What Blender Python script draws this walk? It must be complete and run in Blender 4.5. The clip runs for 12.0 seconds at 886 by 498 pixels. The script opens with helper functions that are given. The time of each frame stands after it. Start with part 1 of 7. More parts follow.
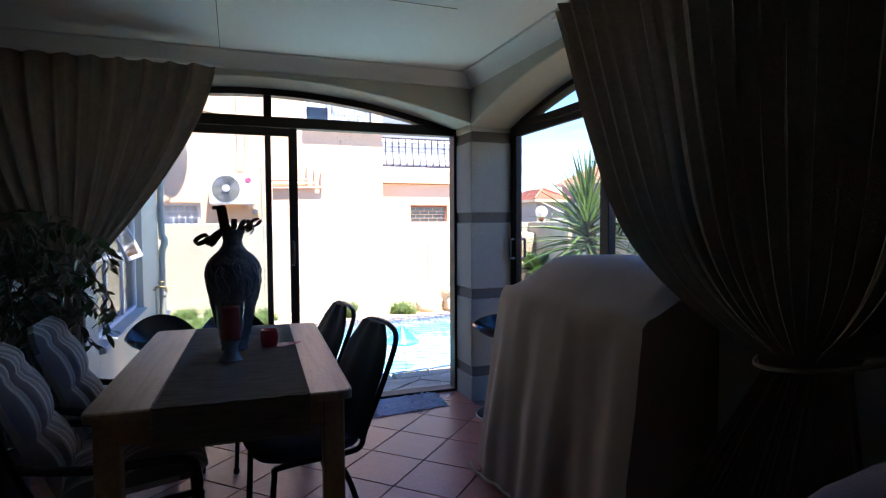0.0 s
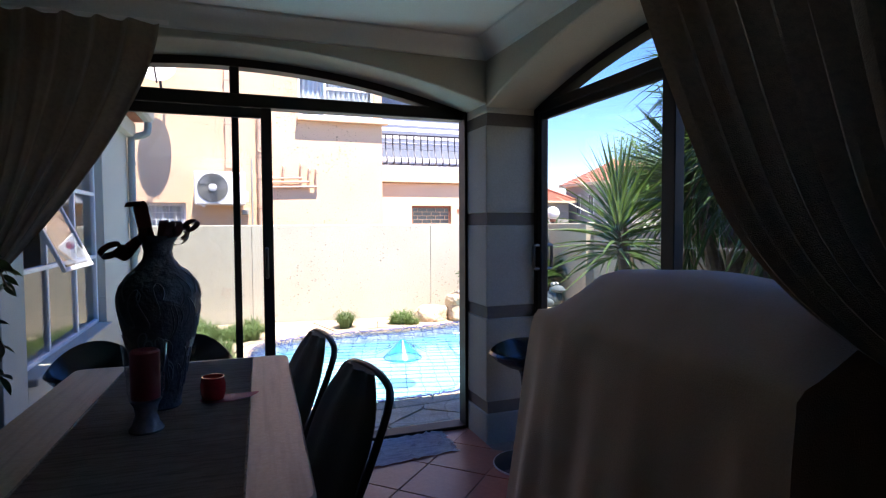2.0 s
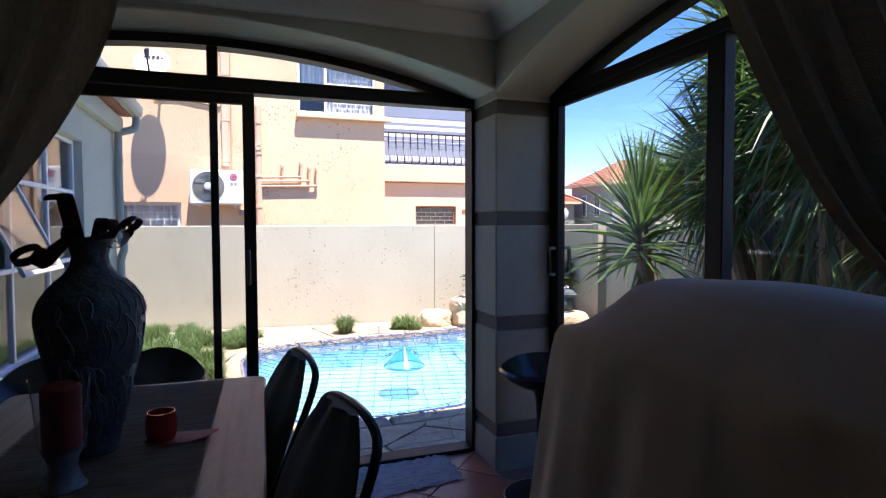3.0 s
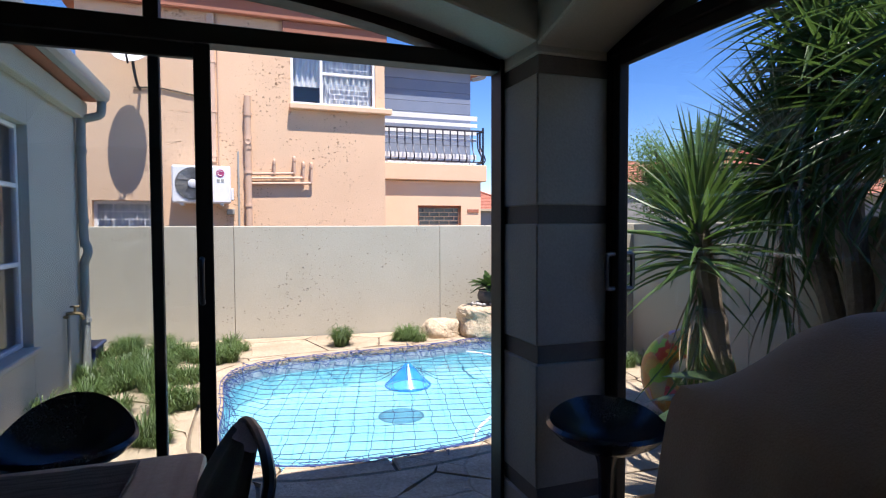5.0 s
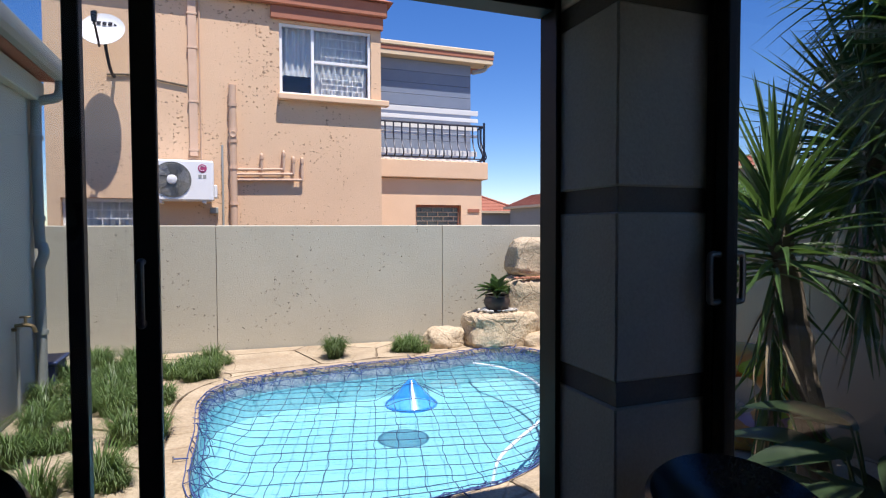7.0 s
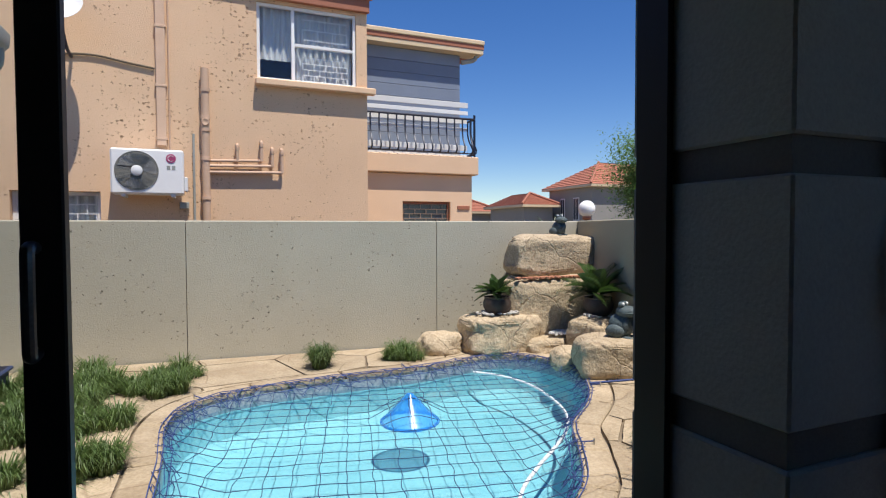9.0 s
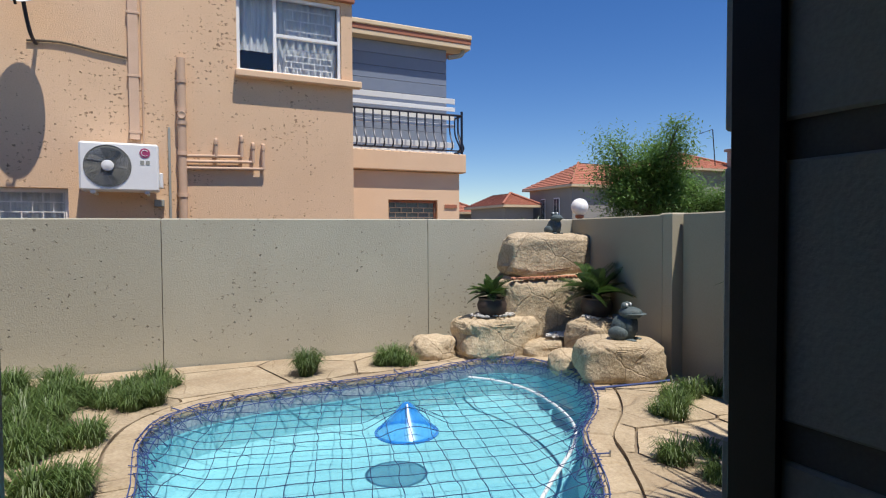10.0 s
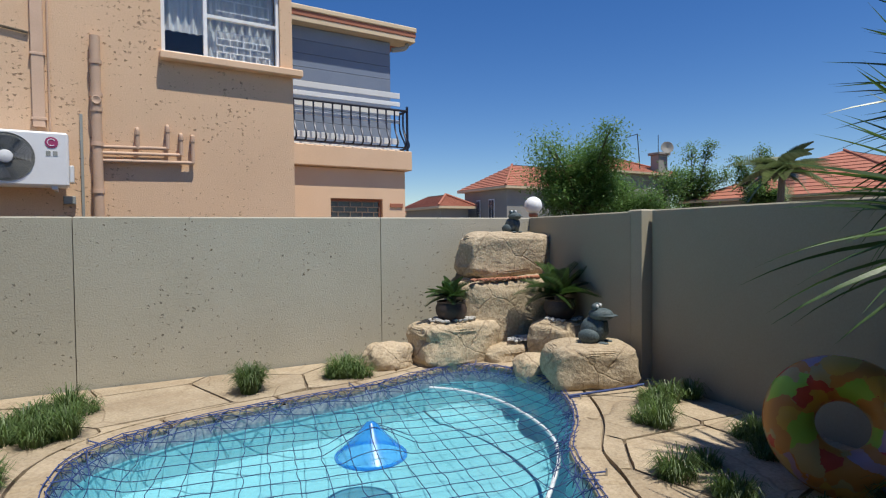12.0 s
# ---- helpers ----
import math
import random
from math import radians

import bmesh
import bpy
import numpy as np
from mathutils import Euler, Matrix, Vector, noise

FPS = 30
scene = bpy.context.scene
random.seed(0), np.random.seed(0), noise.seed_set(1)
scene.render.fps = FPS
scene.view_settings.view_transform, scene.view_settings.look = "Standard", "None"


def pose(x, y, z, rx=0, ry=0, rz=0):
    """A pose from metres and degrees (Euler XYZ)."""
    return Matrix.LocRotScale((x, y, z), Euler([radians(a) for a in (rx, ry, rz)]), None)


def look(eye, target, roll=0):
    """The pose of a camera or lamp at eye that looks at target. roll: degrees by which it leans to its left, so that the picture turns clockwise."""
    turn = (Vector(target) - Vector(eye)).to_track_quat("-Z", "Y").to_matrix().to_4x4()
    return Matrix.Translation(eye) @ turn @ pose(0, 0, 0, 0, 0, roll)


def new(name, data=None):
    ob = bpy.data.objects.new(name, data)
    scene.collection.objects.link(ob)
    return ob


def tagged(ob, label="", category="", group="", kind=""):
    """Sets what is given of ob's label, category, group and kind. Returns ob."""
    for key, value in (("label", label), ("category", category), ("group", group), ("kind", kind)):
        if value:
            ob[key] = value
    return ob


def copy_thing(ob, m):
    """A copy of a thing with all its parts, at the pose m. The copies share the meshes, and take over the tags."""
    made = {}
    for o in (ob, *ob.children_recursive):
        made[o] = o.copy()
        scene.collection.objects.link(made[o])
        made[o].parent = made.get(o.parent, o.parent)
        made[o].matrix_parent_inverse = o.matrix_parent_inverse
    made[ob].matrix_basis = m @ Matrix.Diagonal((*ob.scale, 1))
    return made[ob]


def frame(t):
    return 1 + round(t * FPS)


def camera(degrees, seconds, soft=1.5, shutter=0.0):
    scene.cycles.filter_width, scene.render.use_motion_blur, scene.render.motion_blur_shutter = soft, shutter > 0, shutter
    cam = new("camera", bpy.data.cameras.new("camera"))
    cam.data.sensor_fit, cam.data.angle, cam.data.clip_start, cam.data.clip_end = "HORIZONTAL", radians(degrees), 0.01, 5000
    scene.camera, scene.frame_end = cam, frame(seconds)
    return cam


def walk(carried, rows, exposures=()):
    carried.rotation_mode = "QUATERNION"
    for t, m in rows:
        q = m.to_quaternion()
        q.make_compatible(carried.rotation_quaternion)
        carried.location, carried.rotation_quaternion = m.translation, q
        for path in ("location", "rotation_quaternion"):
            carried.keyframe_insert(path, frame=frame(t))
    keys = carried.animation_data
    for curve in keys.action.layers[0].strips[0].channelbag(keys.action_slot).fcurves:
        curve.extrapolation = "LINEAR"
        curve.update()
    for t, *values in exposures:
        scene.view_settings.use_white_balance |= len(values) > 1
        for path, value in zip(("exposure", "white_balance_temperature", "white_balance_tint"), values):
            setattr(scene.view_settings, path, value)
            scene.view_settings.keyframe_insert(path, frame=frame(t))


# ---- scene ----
cam = camera(76.4, 12.0, 1.2)
PATH = [
    (0, (0.033, 0.054, 1.543), (0.727, 1.928, 1.45), -0.3),
    (0.5, (0.081, 0.236, 1.53), (0.772, 2.11, 1.439), -0.2),
    (1, (0.143, 0.454, 1.533), (0.831, 2.33, 1.445), -0.1),
    (1.5, (0.187, 0.634, 1.537), (0.879, 2.509, 1.449), -0.3),
    (2, (0.276, 0.838, 1.55), (0.964, 2.714, 1.462), -0.3),
    (2.5, (0.356, 1.016, 1.539), (1.036, 2.895, 1.456), -0.2),
    (3, (0.413, 1.207, 1.544), (1.086, 3.088, 1.46), -0.2),
    (5, (0.595, 2.005, 1.531), (1.269, 3.886, 1.452), -0.2),
    (5.5, (0.629, 2.189, 1.523), (1.306, 4.07, 1.447), -0.2),
    (6, (0.648, 2.36, 1.515), (1.33, 4.239, 1.441), -0.2),
    (6.5, (0.657, 2.512, 1.498), (1.35, 4.387, 1.426), -0.3),
    (7, (0.679, 2.699, 1.492), (1.382, 4.57, 1.422), -0.2),
    (9, (0.701, 3.351, 1.431), (1.478, 5.193, 1.365), -0.2),
    (9.5, (0.685, 3.516, 1.423), (1.494, 5.344, 1.357), -0.3),
    (10, (0.676, 3.689, 1.406), (1.522, 5.501, 1.342), -0.3),
    (10.5, (0.685, 3.84, 1.392), (1.573, 5.631, 1.329), -0.3),
    (11, (0.666, 3.984, 1.389), (1.613, 5.745, 1.328), -0.4),
    (11.5, (0.651, 4.096, 1.383), (1.654, 5.825, 1.323), -0.6),
    (12, (0.651, 4.202, 1.376), (1.707, 5.9, 1.317), -0.6),
]
EXPO = [(0.0, 2.53, 6600, 18), (1.5, 2.09, 6620, 20), (3.0, 1.63, 6550, 21), (5.0, 0.96, 6420, 18), (6.5, 0.65, 6420, 17), (9.0, 0.24, 6660, 11), (10.5, 0.09, 6640, 10), (12.0, -0.01, 6520, 8)]
walk(cam, [(t, look(eye, target, roll)) for t, eye, target, roll in PATH], EXPO)

# ---- light ----
world = bpy.data.worlds.new("world")
scene.world = world
world.use_nodes = True
wn = world.node_tree
sky = wn.nodes.new("ShaderNodeTexSky")
sky.sky_type, sky.sun_disc = "NISHITA", False
SUN_EL, SUN_DIR = radians(70), Vector((0.3, -1.0, 0)).normalized()
sky.sun_elevation, sky.sun_rotation = SUN_EL, math.atan2(SUN_DIR.x, SUN_DIR.y)
sky.altitude, sky.air_density, sky.dust_density, sky.ozone_density = 0, 0.95, 0.0, 3.5
wn.nodes["Background"].inputs[1].default_value = 0.062
hue = wn.nodes.new("ShaderNodeHueSaturation")
hue.inputs["Hue"].default_value, hue.inputs["Saturation"].default_value, hue.inputs["Value"].default_value = 0.512, 1.30, 1.78
wn.links.new(sky.outputs[0], hue.inputs["Color"])
wn.links.new(hue.outputs[0], wn.nodes["Background"].inputs[0])
sun = new("sun", bpy.data.lights.new("sun", "SUN"))
sun.data.energy, sun.data.angle, sun.data.color = 5.0, radians(0.53), (1.0, 0.95, 0.87)
sun_from = SUN_DIR * math.cos(SUN_EL) + Vector((0, 0, math.sin(SUN_EL)))
sun.matrix_world = look(sun_from * 30, (0, 0, 0))


# ---- materials ----
def material(name, dark, light, scale=6.0, rough=0.7, bump=0.15, fine=60.0, metal=0.0, spread=0.12, detail=6.0, coat=0.0, sheen=0.0, mottle=0.5):
    """Two tones mixed by coarse and fine noise, with fine relief and a shift of value from object to object."""
    m = bpy.data.materials.new(name)
    m.use_nodes = True
    t = m.node_tree
    b = t.nodes["Principled BSDF"]
    co = t.nodes.new("ShaderNodeTexCoord")
    n1, n2 = t.nodes.new("ShaderNodeTexNoise"), t.nodes.new("ShaderNodeTexNoise")
    n1.inputs["Scale"].default_value, n1.inputs["Detail"].default_value = scale, detail
    n2.inputs["Scale"].default_value, n2.inputs["Detail"].default_value = fine, 3.0
    for n in (n1, n2):
        t.links.new(co.outputs["Object"], n.inputs["Vector"])
    mixv = t.nodes.new("ShaderNodeMix")
    mixv.inputs[0].default_value = 1 - mottle
    t.links.new(n2.outputs["Fac"], mixv.inputs[2])
    t.links.new(n1.outputs["Fac"], mixv.inputs[3])
    ramp = t.nodes.new("ShaderNodeValToRGB")
    ramp.color_ramp.elements[0].position, ramp.color_ramp.elements[1].position = 0.32, 0.68
    ramp.color_ramp.elements[0].color, ramp.color_ramp.elements[1].color = (*dark, 1), (*light, 1)
    t.links.new(mixv.outputs[0], ramp.inputs[0])
    info = t.nodes.new("ShaderNodeObjectInfo")
    rng = t.nodes.new("ShaderNodeMapRange")
    rng.inputs[3].default_value, rng.inputs[4].default_value = 1 - spread, 1 + spread
    hsv = t.nodes.new("ShaderNodeHueSaturation")
    t.links.new(info.outputs["Random"], rng.inputs[0])
    t.links.new(rng.outputs[0], hsv.inputs["Value"])
    t.links.new(ramp.outputs[0], hsv.inputs["Color"])
    t.links.new(hsv.outputs[0], b.inputs["Base Color"])
    rr = t.nodes.new("ShaderNodeMapRange")
    rr.inputs[3].default_value, rr.inputs[4].default_value = max(0.02, rough - 0.1), min(1, rough + 0.1)
    t.links.new(n1.outputs["Fac"], rr.inputs[0])
    t.links.new(rr.outputs[0], b.inputs["Roughness"])
    b.inputs["Metallic"].default_value = metal
    b.inputs["Coat Weight"].default_value = coat
    b.inputs["Sheen Weight"].default_value = sheen
    if bump:
        bp = t.nodes.new("ShaderNodeBump")
        bp.inputs["Strength"].default_value, bp.inputs["Distance"].default_value = bump, 0.01
        t.links.new(n2.outputs["Fac"], bp.inputs["Height"])
        t.links.new(bp.outputs[0], b.inputs["Normal"])
    return m


def tone(m):
    """The colour that reaches the shader, and the node tree."""
    b = m.node_tree.nodes["Principled BSDF"]
    return m.node_tree, b, b.inputs["Base Color"].links[0].from_socket


def pitted(m, dark, size=9.0, amount=0.1, depth=0.6):
    """Small irregular pits in plaster: darker and sunk, in patches."""
    t, b, col = tone(m)
    co = t.nodes.new("ShaderNodeTexCoord")
    warp = t.nodes.new("ShaderNodeTexNoise")
    warp.inputs["Scale"].default_value, warp.inputs["Detail"].default_value = size * 1.6, 5.0
    add = t.nodes.new("ShaderNodeMixRGB")
    add.blend_type, add.inputs[0].default_value = "ADD", 0.07
    t.links.new(co.outputs["Object"], add.inputs[1])
    t.links.new(warp.outputs["Color"], add.inputs[2])
    t.links.new(co.outputs["Object"], warp.inputs["Vector"])
    mp = t.nodes.new("ShaderNodeMapping")
    mp.inputs["Scale"].default_value = (0.62, 0.62, 1.25)
    t.links.new(add.outputs[0], mp.inputs[0])
    vo = t.nodes.new("ShaderNodeTexVoronoi")
    vo.inputs["Scale"].default_value = size
    t.links.new(mp.outputs[0], vo.inputs["Vector"])
    patch = t.nodes.new("ShaderNodeTexNoise")
    patch.inputs["Scale"].default_value, patch.inputs["Detail"].default_value = 1.1, 5.0
    t.links.new(co.outputs["Object"], patch.inputs["Vector"])
    thr = t.nodes.new("ShaderNodeMapRange")
    thr.inputs[1].default_value, thr.inputs[2].default_value = 0.28, 0.72
    thr.inputs[3].default_value, thr.inputs[4].default_value = 0.03, amount * 2.2
    t.links.new(patch.outputs["Fac"], thr.inputs[0])
    sepv = t.nodes.new("ShaderNodeSeparateColor")
    t.links.new(vo.outputs["Color"], sepv.inputs[0])
    sq = t.nodes.new("ShaderNodeMath")
    sq.operation, sq.inputs[1].default_value = "POWER", 1.6
    t.links.new(sepv.outputs[0], sq.inputs[0])
    mul = t.nodes.new("ShaderNodeMath")
    mul.operation = "MULTIPLY"
    t.links.new(thr.outputs[0], mul.inputs[0])
    t.links.new(sq.outputs[0], mul.inputs[1])
    less = t.nodes.new("ShaderNodeMath")
    less.operation = "LESS_THAN"
    t.links.new(vo.outputs["Distance"], less.inputs[0])
    t.links.new(mul.outputs[0], less.inputs[1])
    mix = t.nodes.new("ShaderNodeMixRGB")
    mix.inputs[2].default_value = (*dark, 1)
    t.links.new(less.outputs[0], mix.inputs[0])
    t.links.new(col, mix.inputs[1])
    t.links.new(mix.outputs[0], b.inputs["Base Color"])
    b2 = t.nodes.new("ShaderNodeBump")
    b2.invert = True
    b2.inputs["Strength"].default_value, b2.inputs["Distance"].default_value = depth, 0.05
    hole = t.nodes.new("ShaderNodeMath")
    hole.operation, hole.use_clamp = "SUBTRACT", True
    t.links.new(mul.outputs[0], hole.inputs[0])
    t.links.new(vo.outputs["Distance"], hole.inputs[1])
    t.links.new(hole.outputs[0], b2.inputs["Height"])
    # trowel marks: shallow waves drawn out sideways
    mp2 = t.nodes.new("ShaderNodeMapping")
    mp2.inputs["Scale"].default_value = (2.2, 2.2, 5.0)
    t.links.new(co.outputs["Object"], mp2.inputs[0])
    tw = t.nodes.new("ShaderNodeTexNoise")
    tw.inputs["Scale"].default_value, tw.inputs["Detail"].default_value = 2.2, 6.0
    t.links.new(mp2.outputs[0], tw.inputs["Vector"])
    b3 = t.nodes.new("ShaderNodeBump")
    b3.inputs["Strength"].default_value, b3.inputs["Distance"].default_value = 0.25, 0.006
    t.links.new(tw.outputs["Fac"], b3.inputs["Height"])
    t.links.new(b3.outputs[0], b2.inputs["Normal"])
    if b.inputs["Normal"].links:
        t.links.new(b.inputs["Normal"].links[0].from_socket, b3.inputs["Normal"])
    t.links.new(b2.outputs[0], b.inputs["Normal"])
    return m


def streaked(m, axis, scale, dark, amount=0.5, squeeze=0.06):
    """Long streaks along an axis: wood grain, weather runs, woven threads."""
    t, b, col = tone(m)
    co = t.nodes.new("ShaderNodeTexCoord")
    mp = t.nodes.new("ShaderNodeMapping")
    s = [scale] * 3
    s[axis] = scale * squeeze
    mp.inputs["Scale"].default_value = s
    nz = t.nodes.new("ShaderNodeTexNoise")
    nz.inputs["Scale"].default_value, nz.inputs["Detail"].default_value = 1.0, 4.0
    t.links.new(co.outputs["Object"], mp.inputs[0])
    t.links.new(mp.outputs[0], nz.inputs["Vector"])
    r = t.nodes.new("ShaderNodeMapRange")
    r.inputs[1].default_value, r.inputs[2].default_value, r.inputs[4].default_value = 0.45, 0.7, amount
    t.links.new(nz.outputs["Fac"], r.inputs[0])
    mix = t.nodes.new("ShaderNodeMixRGB")
    mix.inputs[2].default_value = (*dark, 1)
    t.links.new(r.outputs[0], mix.inputs[0])
    t.links.new(col, mix.inputs[1])
    t.links.new(mix.outputs[0], b.inputs["Base Color"])
    return m


def banded(m, axis, stops, period):
    """Woven stripes across an axis: stops of (position, colour) over one period in metres."""
    t, b, _ = tone(m)
    co = t.nodes.new("ShaderNodeTexCoord")
    sep = t.nodes.new("ShaderNodeSeparateXYZ")
    t.links.new(co.outputs["Object"], sep.inputs[0])
    mod = t.nodes.new("ShaderNodeMath")
    mod.operation, mod.inputs[1].default_value = "PINGPONG", period
    t.links.new(sep.outputs[axis], mod.inputs[0])
    div = t.nodes.new("ShaderNodeMath")
    div.operation, div.inputs[1].default_value = "DIVIDE", period
    t.links.new(mod.outputs[0], div.inputs[0])
    r = t.nodes.new("ShaderNodeValToRGB")
    r.color_ramp.interpolation = "CONSTANT"
    els = r.color_ramp.elements
    els[0].position, els[0].color = stops[0][0], (*stops[0][1], 1)
    els[1].position, els[1].color = stops[1][0], (*stops[1][1], 1)
    for p, c in stops[2:]:
        e = els.new(p)
        e.color = (*c, 1)
    t.links.new(div.outputs[0], r.inputs[0])
    mul = t.nodes.new("ShaderNodeMixRGB")
    mul.blend_type, mul.inputs[0].default_value = "MULTIPLY", 0.35
    t.links.new(r.outputs[0], mul.inputs[1])
    t.links.new(b.inputs["Base Color"].links[0].from_socket, mul.inputs[2])
    t.links.new(mul.outputs[0], b.inputs["Base Color"])
    return m


def cracked(m, size, dark, width=0.03, mark=0.7):
    """Long cracks and chiselled facets in stone."""
    t, b, col = tone(m)
    co = t.nodes.new("ShaderNodeTexCoord")
    warp = t.nodes.new("ShaderNodeTexNoise")
    warp.inputs["Scale"].default_value, warp.inputs["Detail"].default_value = size * 1.2, 4.0
    add = t.nodes.new("ShaderNodeMixRGB")
    add.blend_type, add.inputs[0].default_value = "ADD", 0.35
    t.links.new(co.outputs["Object"], warp.inputs["Vector"])
    t.links.new(co.outputs["Object"], add.inputs[1])
    t.links.new(warp.outputs["Color"], add.inputs[2])
    vo = t.nodes.new("ShaderNodeTexVoronoi")
    vo.feature, vo.inputs["Scale"].default_value = "DISTANCE_TO_EDGE", size
    t.links.new(add.outputs[0], vo.inputs["Vector"])
    r = t.nodes.new("ShaderNodeMapRange")
    r.inputs[2].default_value, r.inputs[3].default_value, r.inputs[4].default_value = width, 1.0, 0.0
    t.links.new(vo.outputs["Distance"], r.inputs[0])
    mix = t.nodes.new("ShaderNodeMixRGB")
    mix.inputs[2].default_value = (*dark, 1)
    sc = t.nodes.new("ShaderNodeMath")
    sc.operation, sc.inputs[1].default_value = "MULTIPLY", mark
    t.links.new(r.outputs[0], sc.inputs[0])
    t.links.new(sc.outputs[0], mix.inputs[0])
    t.links.new(col, mix.inputs[1])
    t.links.new(mix.outputs[0], b.inputs["Base Color"])
    b2 = t.nodes.new("ShaderNodeBump")
    b2.invert = True
    b2.inputs["Strength"].default_value, b2.inputs["Distance"].default_value = mark, 0.03
    t.links.new(r.outputs[0], b2.inputs["Height"])
    # hewn faces: rough relief of the stone itself
    hw = t.nodes.new("ShaderNodeTexNoise")
    hw.inputs["Scale"].default_value, hw.inputs["Detail"].default_value, hw.inputs["Roughness"].default_value = size * 5, 8.0, 0.62
    t.links.new(co.outputs["Object"], hw.inputs["Vector"])
    b3 = t.nodes.new("ShaderNodeBump")
    b3.inputs["Strength"].default_value, b3.inputs["Distance"].default_value = 0.8, 0.045
    t.links.new(hw.outputs["Fac"], b3.inputs["Height"])
    t.links.new(b3.outputs[0], b2.inputs["Normal"])
    # brown weather stains
    stn = t.nodes.new("ShaderNodeTexNoise")
    stn.inputs["Scale"].default_value, stn.inputs["Detail"].default_value, stn.inputs["Roughness"].default_value = size * 2.3, 9.0, 0.7
    t.links.new(co.outputs["Object"], stn.inputs["Vector"])
    sr_ = t.nodes.new("ShaderNodeMapRange")
    sr_.inputs[1].default_value, sr_.inputs[2].default_value, sr_.inputs[4].default_value = 0.5, 0.68, 0.6
    t.links.new(stn.outputs["Fac"], sr_.inputs[0])
    mix2 = t.nodes.new("ShaderNodeMixRGB")
    mix2.inputs[2].default_value = (*dark, 1)
    t.links.new(sr_.outputs[0], mix2.inputs[0])
    t.links.new(mix.outputs[0], mix2.inputs[1])
    t.links.new(mix2.outputs[0], b.inputs["Base Color"])
    if b.inputs["Normal"].links:
        t.links.new(b.inputs["Normal"].links[0].from_socket, b3.inputs["Normal"])
    t.links.new(b2.outputs[0], b.inputs["Normal"])
    return m


def clear(name, tint, rough=0.0, floor=0.04):
    """See-through sheet: tinted light passes, and a gloss that grows at grazing angles."""
    m = bpy.data.materials.new(name)
    m.use_nodes = True
    t = m.node_tree
    t.nodes.remove(t.nodes["Principled BSDF"])
    tr, gl, lw, mx, pw, rg = (t.nodes.new("ShaderNode" + k) for k in ("BsdfTransparent", "BsdfGlossy", "LayerWeight", "MixShader", "Math", "MapRange"))
    tr.inputs[0].default_value = (*tint, 1)
    gl.inputs["Roughness"].default_value = rough
    lw.inputs[0].default_value = 0.5
    pw.operation, pw.inputs[1].default_value = "POWER", 5.0
    rg.inputs[3].default_value, rg.inputs[4].default_value = floor, 0.95
    t.links.new(lw.outputs["Facing"], pw.inputs[0])
    t.links.new(pw.outputs[0], rg.inputs[0])
    t.links.new(rg.outputs[0], mx.inputs[0])
    t.links.new(tr.outputs[0], mx.inputs[1])
    t.links.new(gl.outputs[0], mx.inputs[2])
    t.links.new(mx.outputs[0], t.nodes["Material Output"].inputs[0])
    return m


def leafy(name, dark, light, through_col, rough=0.45):
    """Leaves: a glossy face and some light that passes through."""
    m = material(name, dark, light, 9.0, rough, 0.05, 40.0, spread=0.25)
    t = m.node_tree
    b = t.nodes["Principled BSDF"]
    tl, mx = t.nodes.new("ShaderNodeBsdfTranslucent"), t.nodes.new("ShaderNodeMixShader")
    tl.inputs[0].default_value, mx.inputs[0].default_value = (*through_col, 1), 0.3
    t.links.new(b.outputs[0], mx.inputs[1])
    t.links.new(tl.outputs[0], mx.inputs[2])
    t.links.new(mx.outputs[0], t.nodes["Material Output"].inputs[0])
    geo = t.nodes.new("ShaderNodeNewGeometry")
    _, _, col = tone(m)
    rng = t.nodes.new("ShaderNodeMapRange")
    rng.inputs[3].default_value, rng.inputs[4].default_value = 0.6, 1.5
    hsv = t.nodes.new("ShaderNodeHueSaturation")
    t.links.new(geo.outputs["Random Per Island"], rng.inputs[0])
    t.links.new(rng.outputs[0], hsv.inputs["Value"])
    t.links.new(col, hsv.inputs["Color"])
    t.links.new(hsv.outputs[0], b.inputs["Base Color"])
    return m


M_WALL_IN = material("interior_plaster", (0.40, 0.40, 0.34), (0.48, 0.48, 0.41), 3.0, 0.85, 0.2, 120)
M_CEIL = material("ceiling_board", (0.68, 0.72, 0.70), (0.75, 0.79, 0.77), 1.5, 0.75, 0.08, 90)
M_BAND = material("pillar_band_paint", (0.10, 0.092, 0.08), (0.135, 0.126, 0.112), 4.0, 0.8, 0.15, 120)
M_PILLAR = material("pillar_plaster", (0.265, 0.265, 0.235), (0.33, 0.328, 0.29), 3.5, 0.8, 0.3, 90)
M_TILE = material("terracotta_tile", (0.30, 0.095, 0.055), (0.40, 0.145, 0.09), 7.0, 0.36, 0.05, 50, spread=0.14)
M_GROUT = material("grout", (0.16, 0.12, 0.10), (0.24, 0.19, 0.16), 20, 0.95, 0.3, 200)
M_BRONZE = material("dark_bronze_aluminium", (0.016, 0.013, 0.012), (0.024, 0.02, 0.018), 8.0, 0.5, 0.02, 200, metal=0.05)
M_BRONZE.node_tree.nodes["Principled BSDF"].inputs["Specular IOR Level"].default_value = 0.22
M_SILVER = material("brushed_aluminium", (0.45, 0.45, 0.46), (0.6, 0.6, 0.6), 15, 0.35, 0.03, 200, metal=1.0)
M_GUNMETAL = material("dark_satin_metal", (0.09, 0.09, 0.095), (0.15, 0.15, 0.155), 12, 0.32, 0.02, 160, metal=0.8)
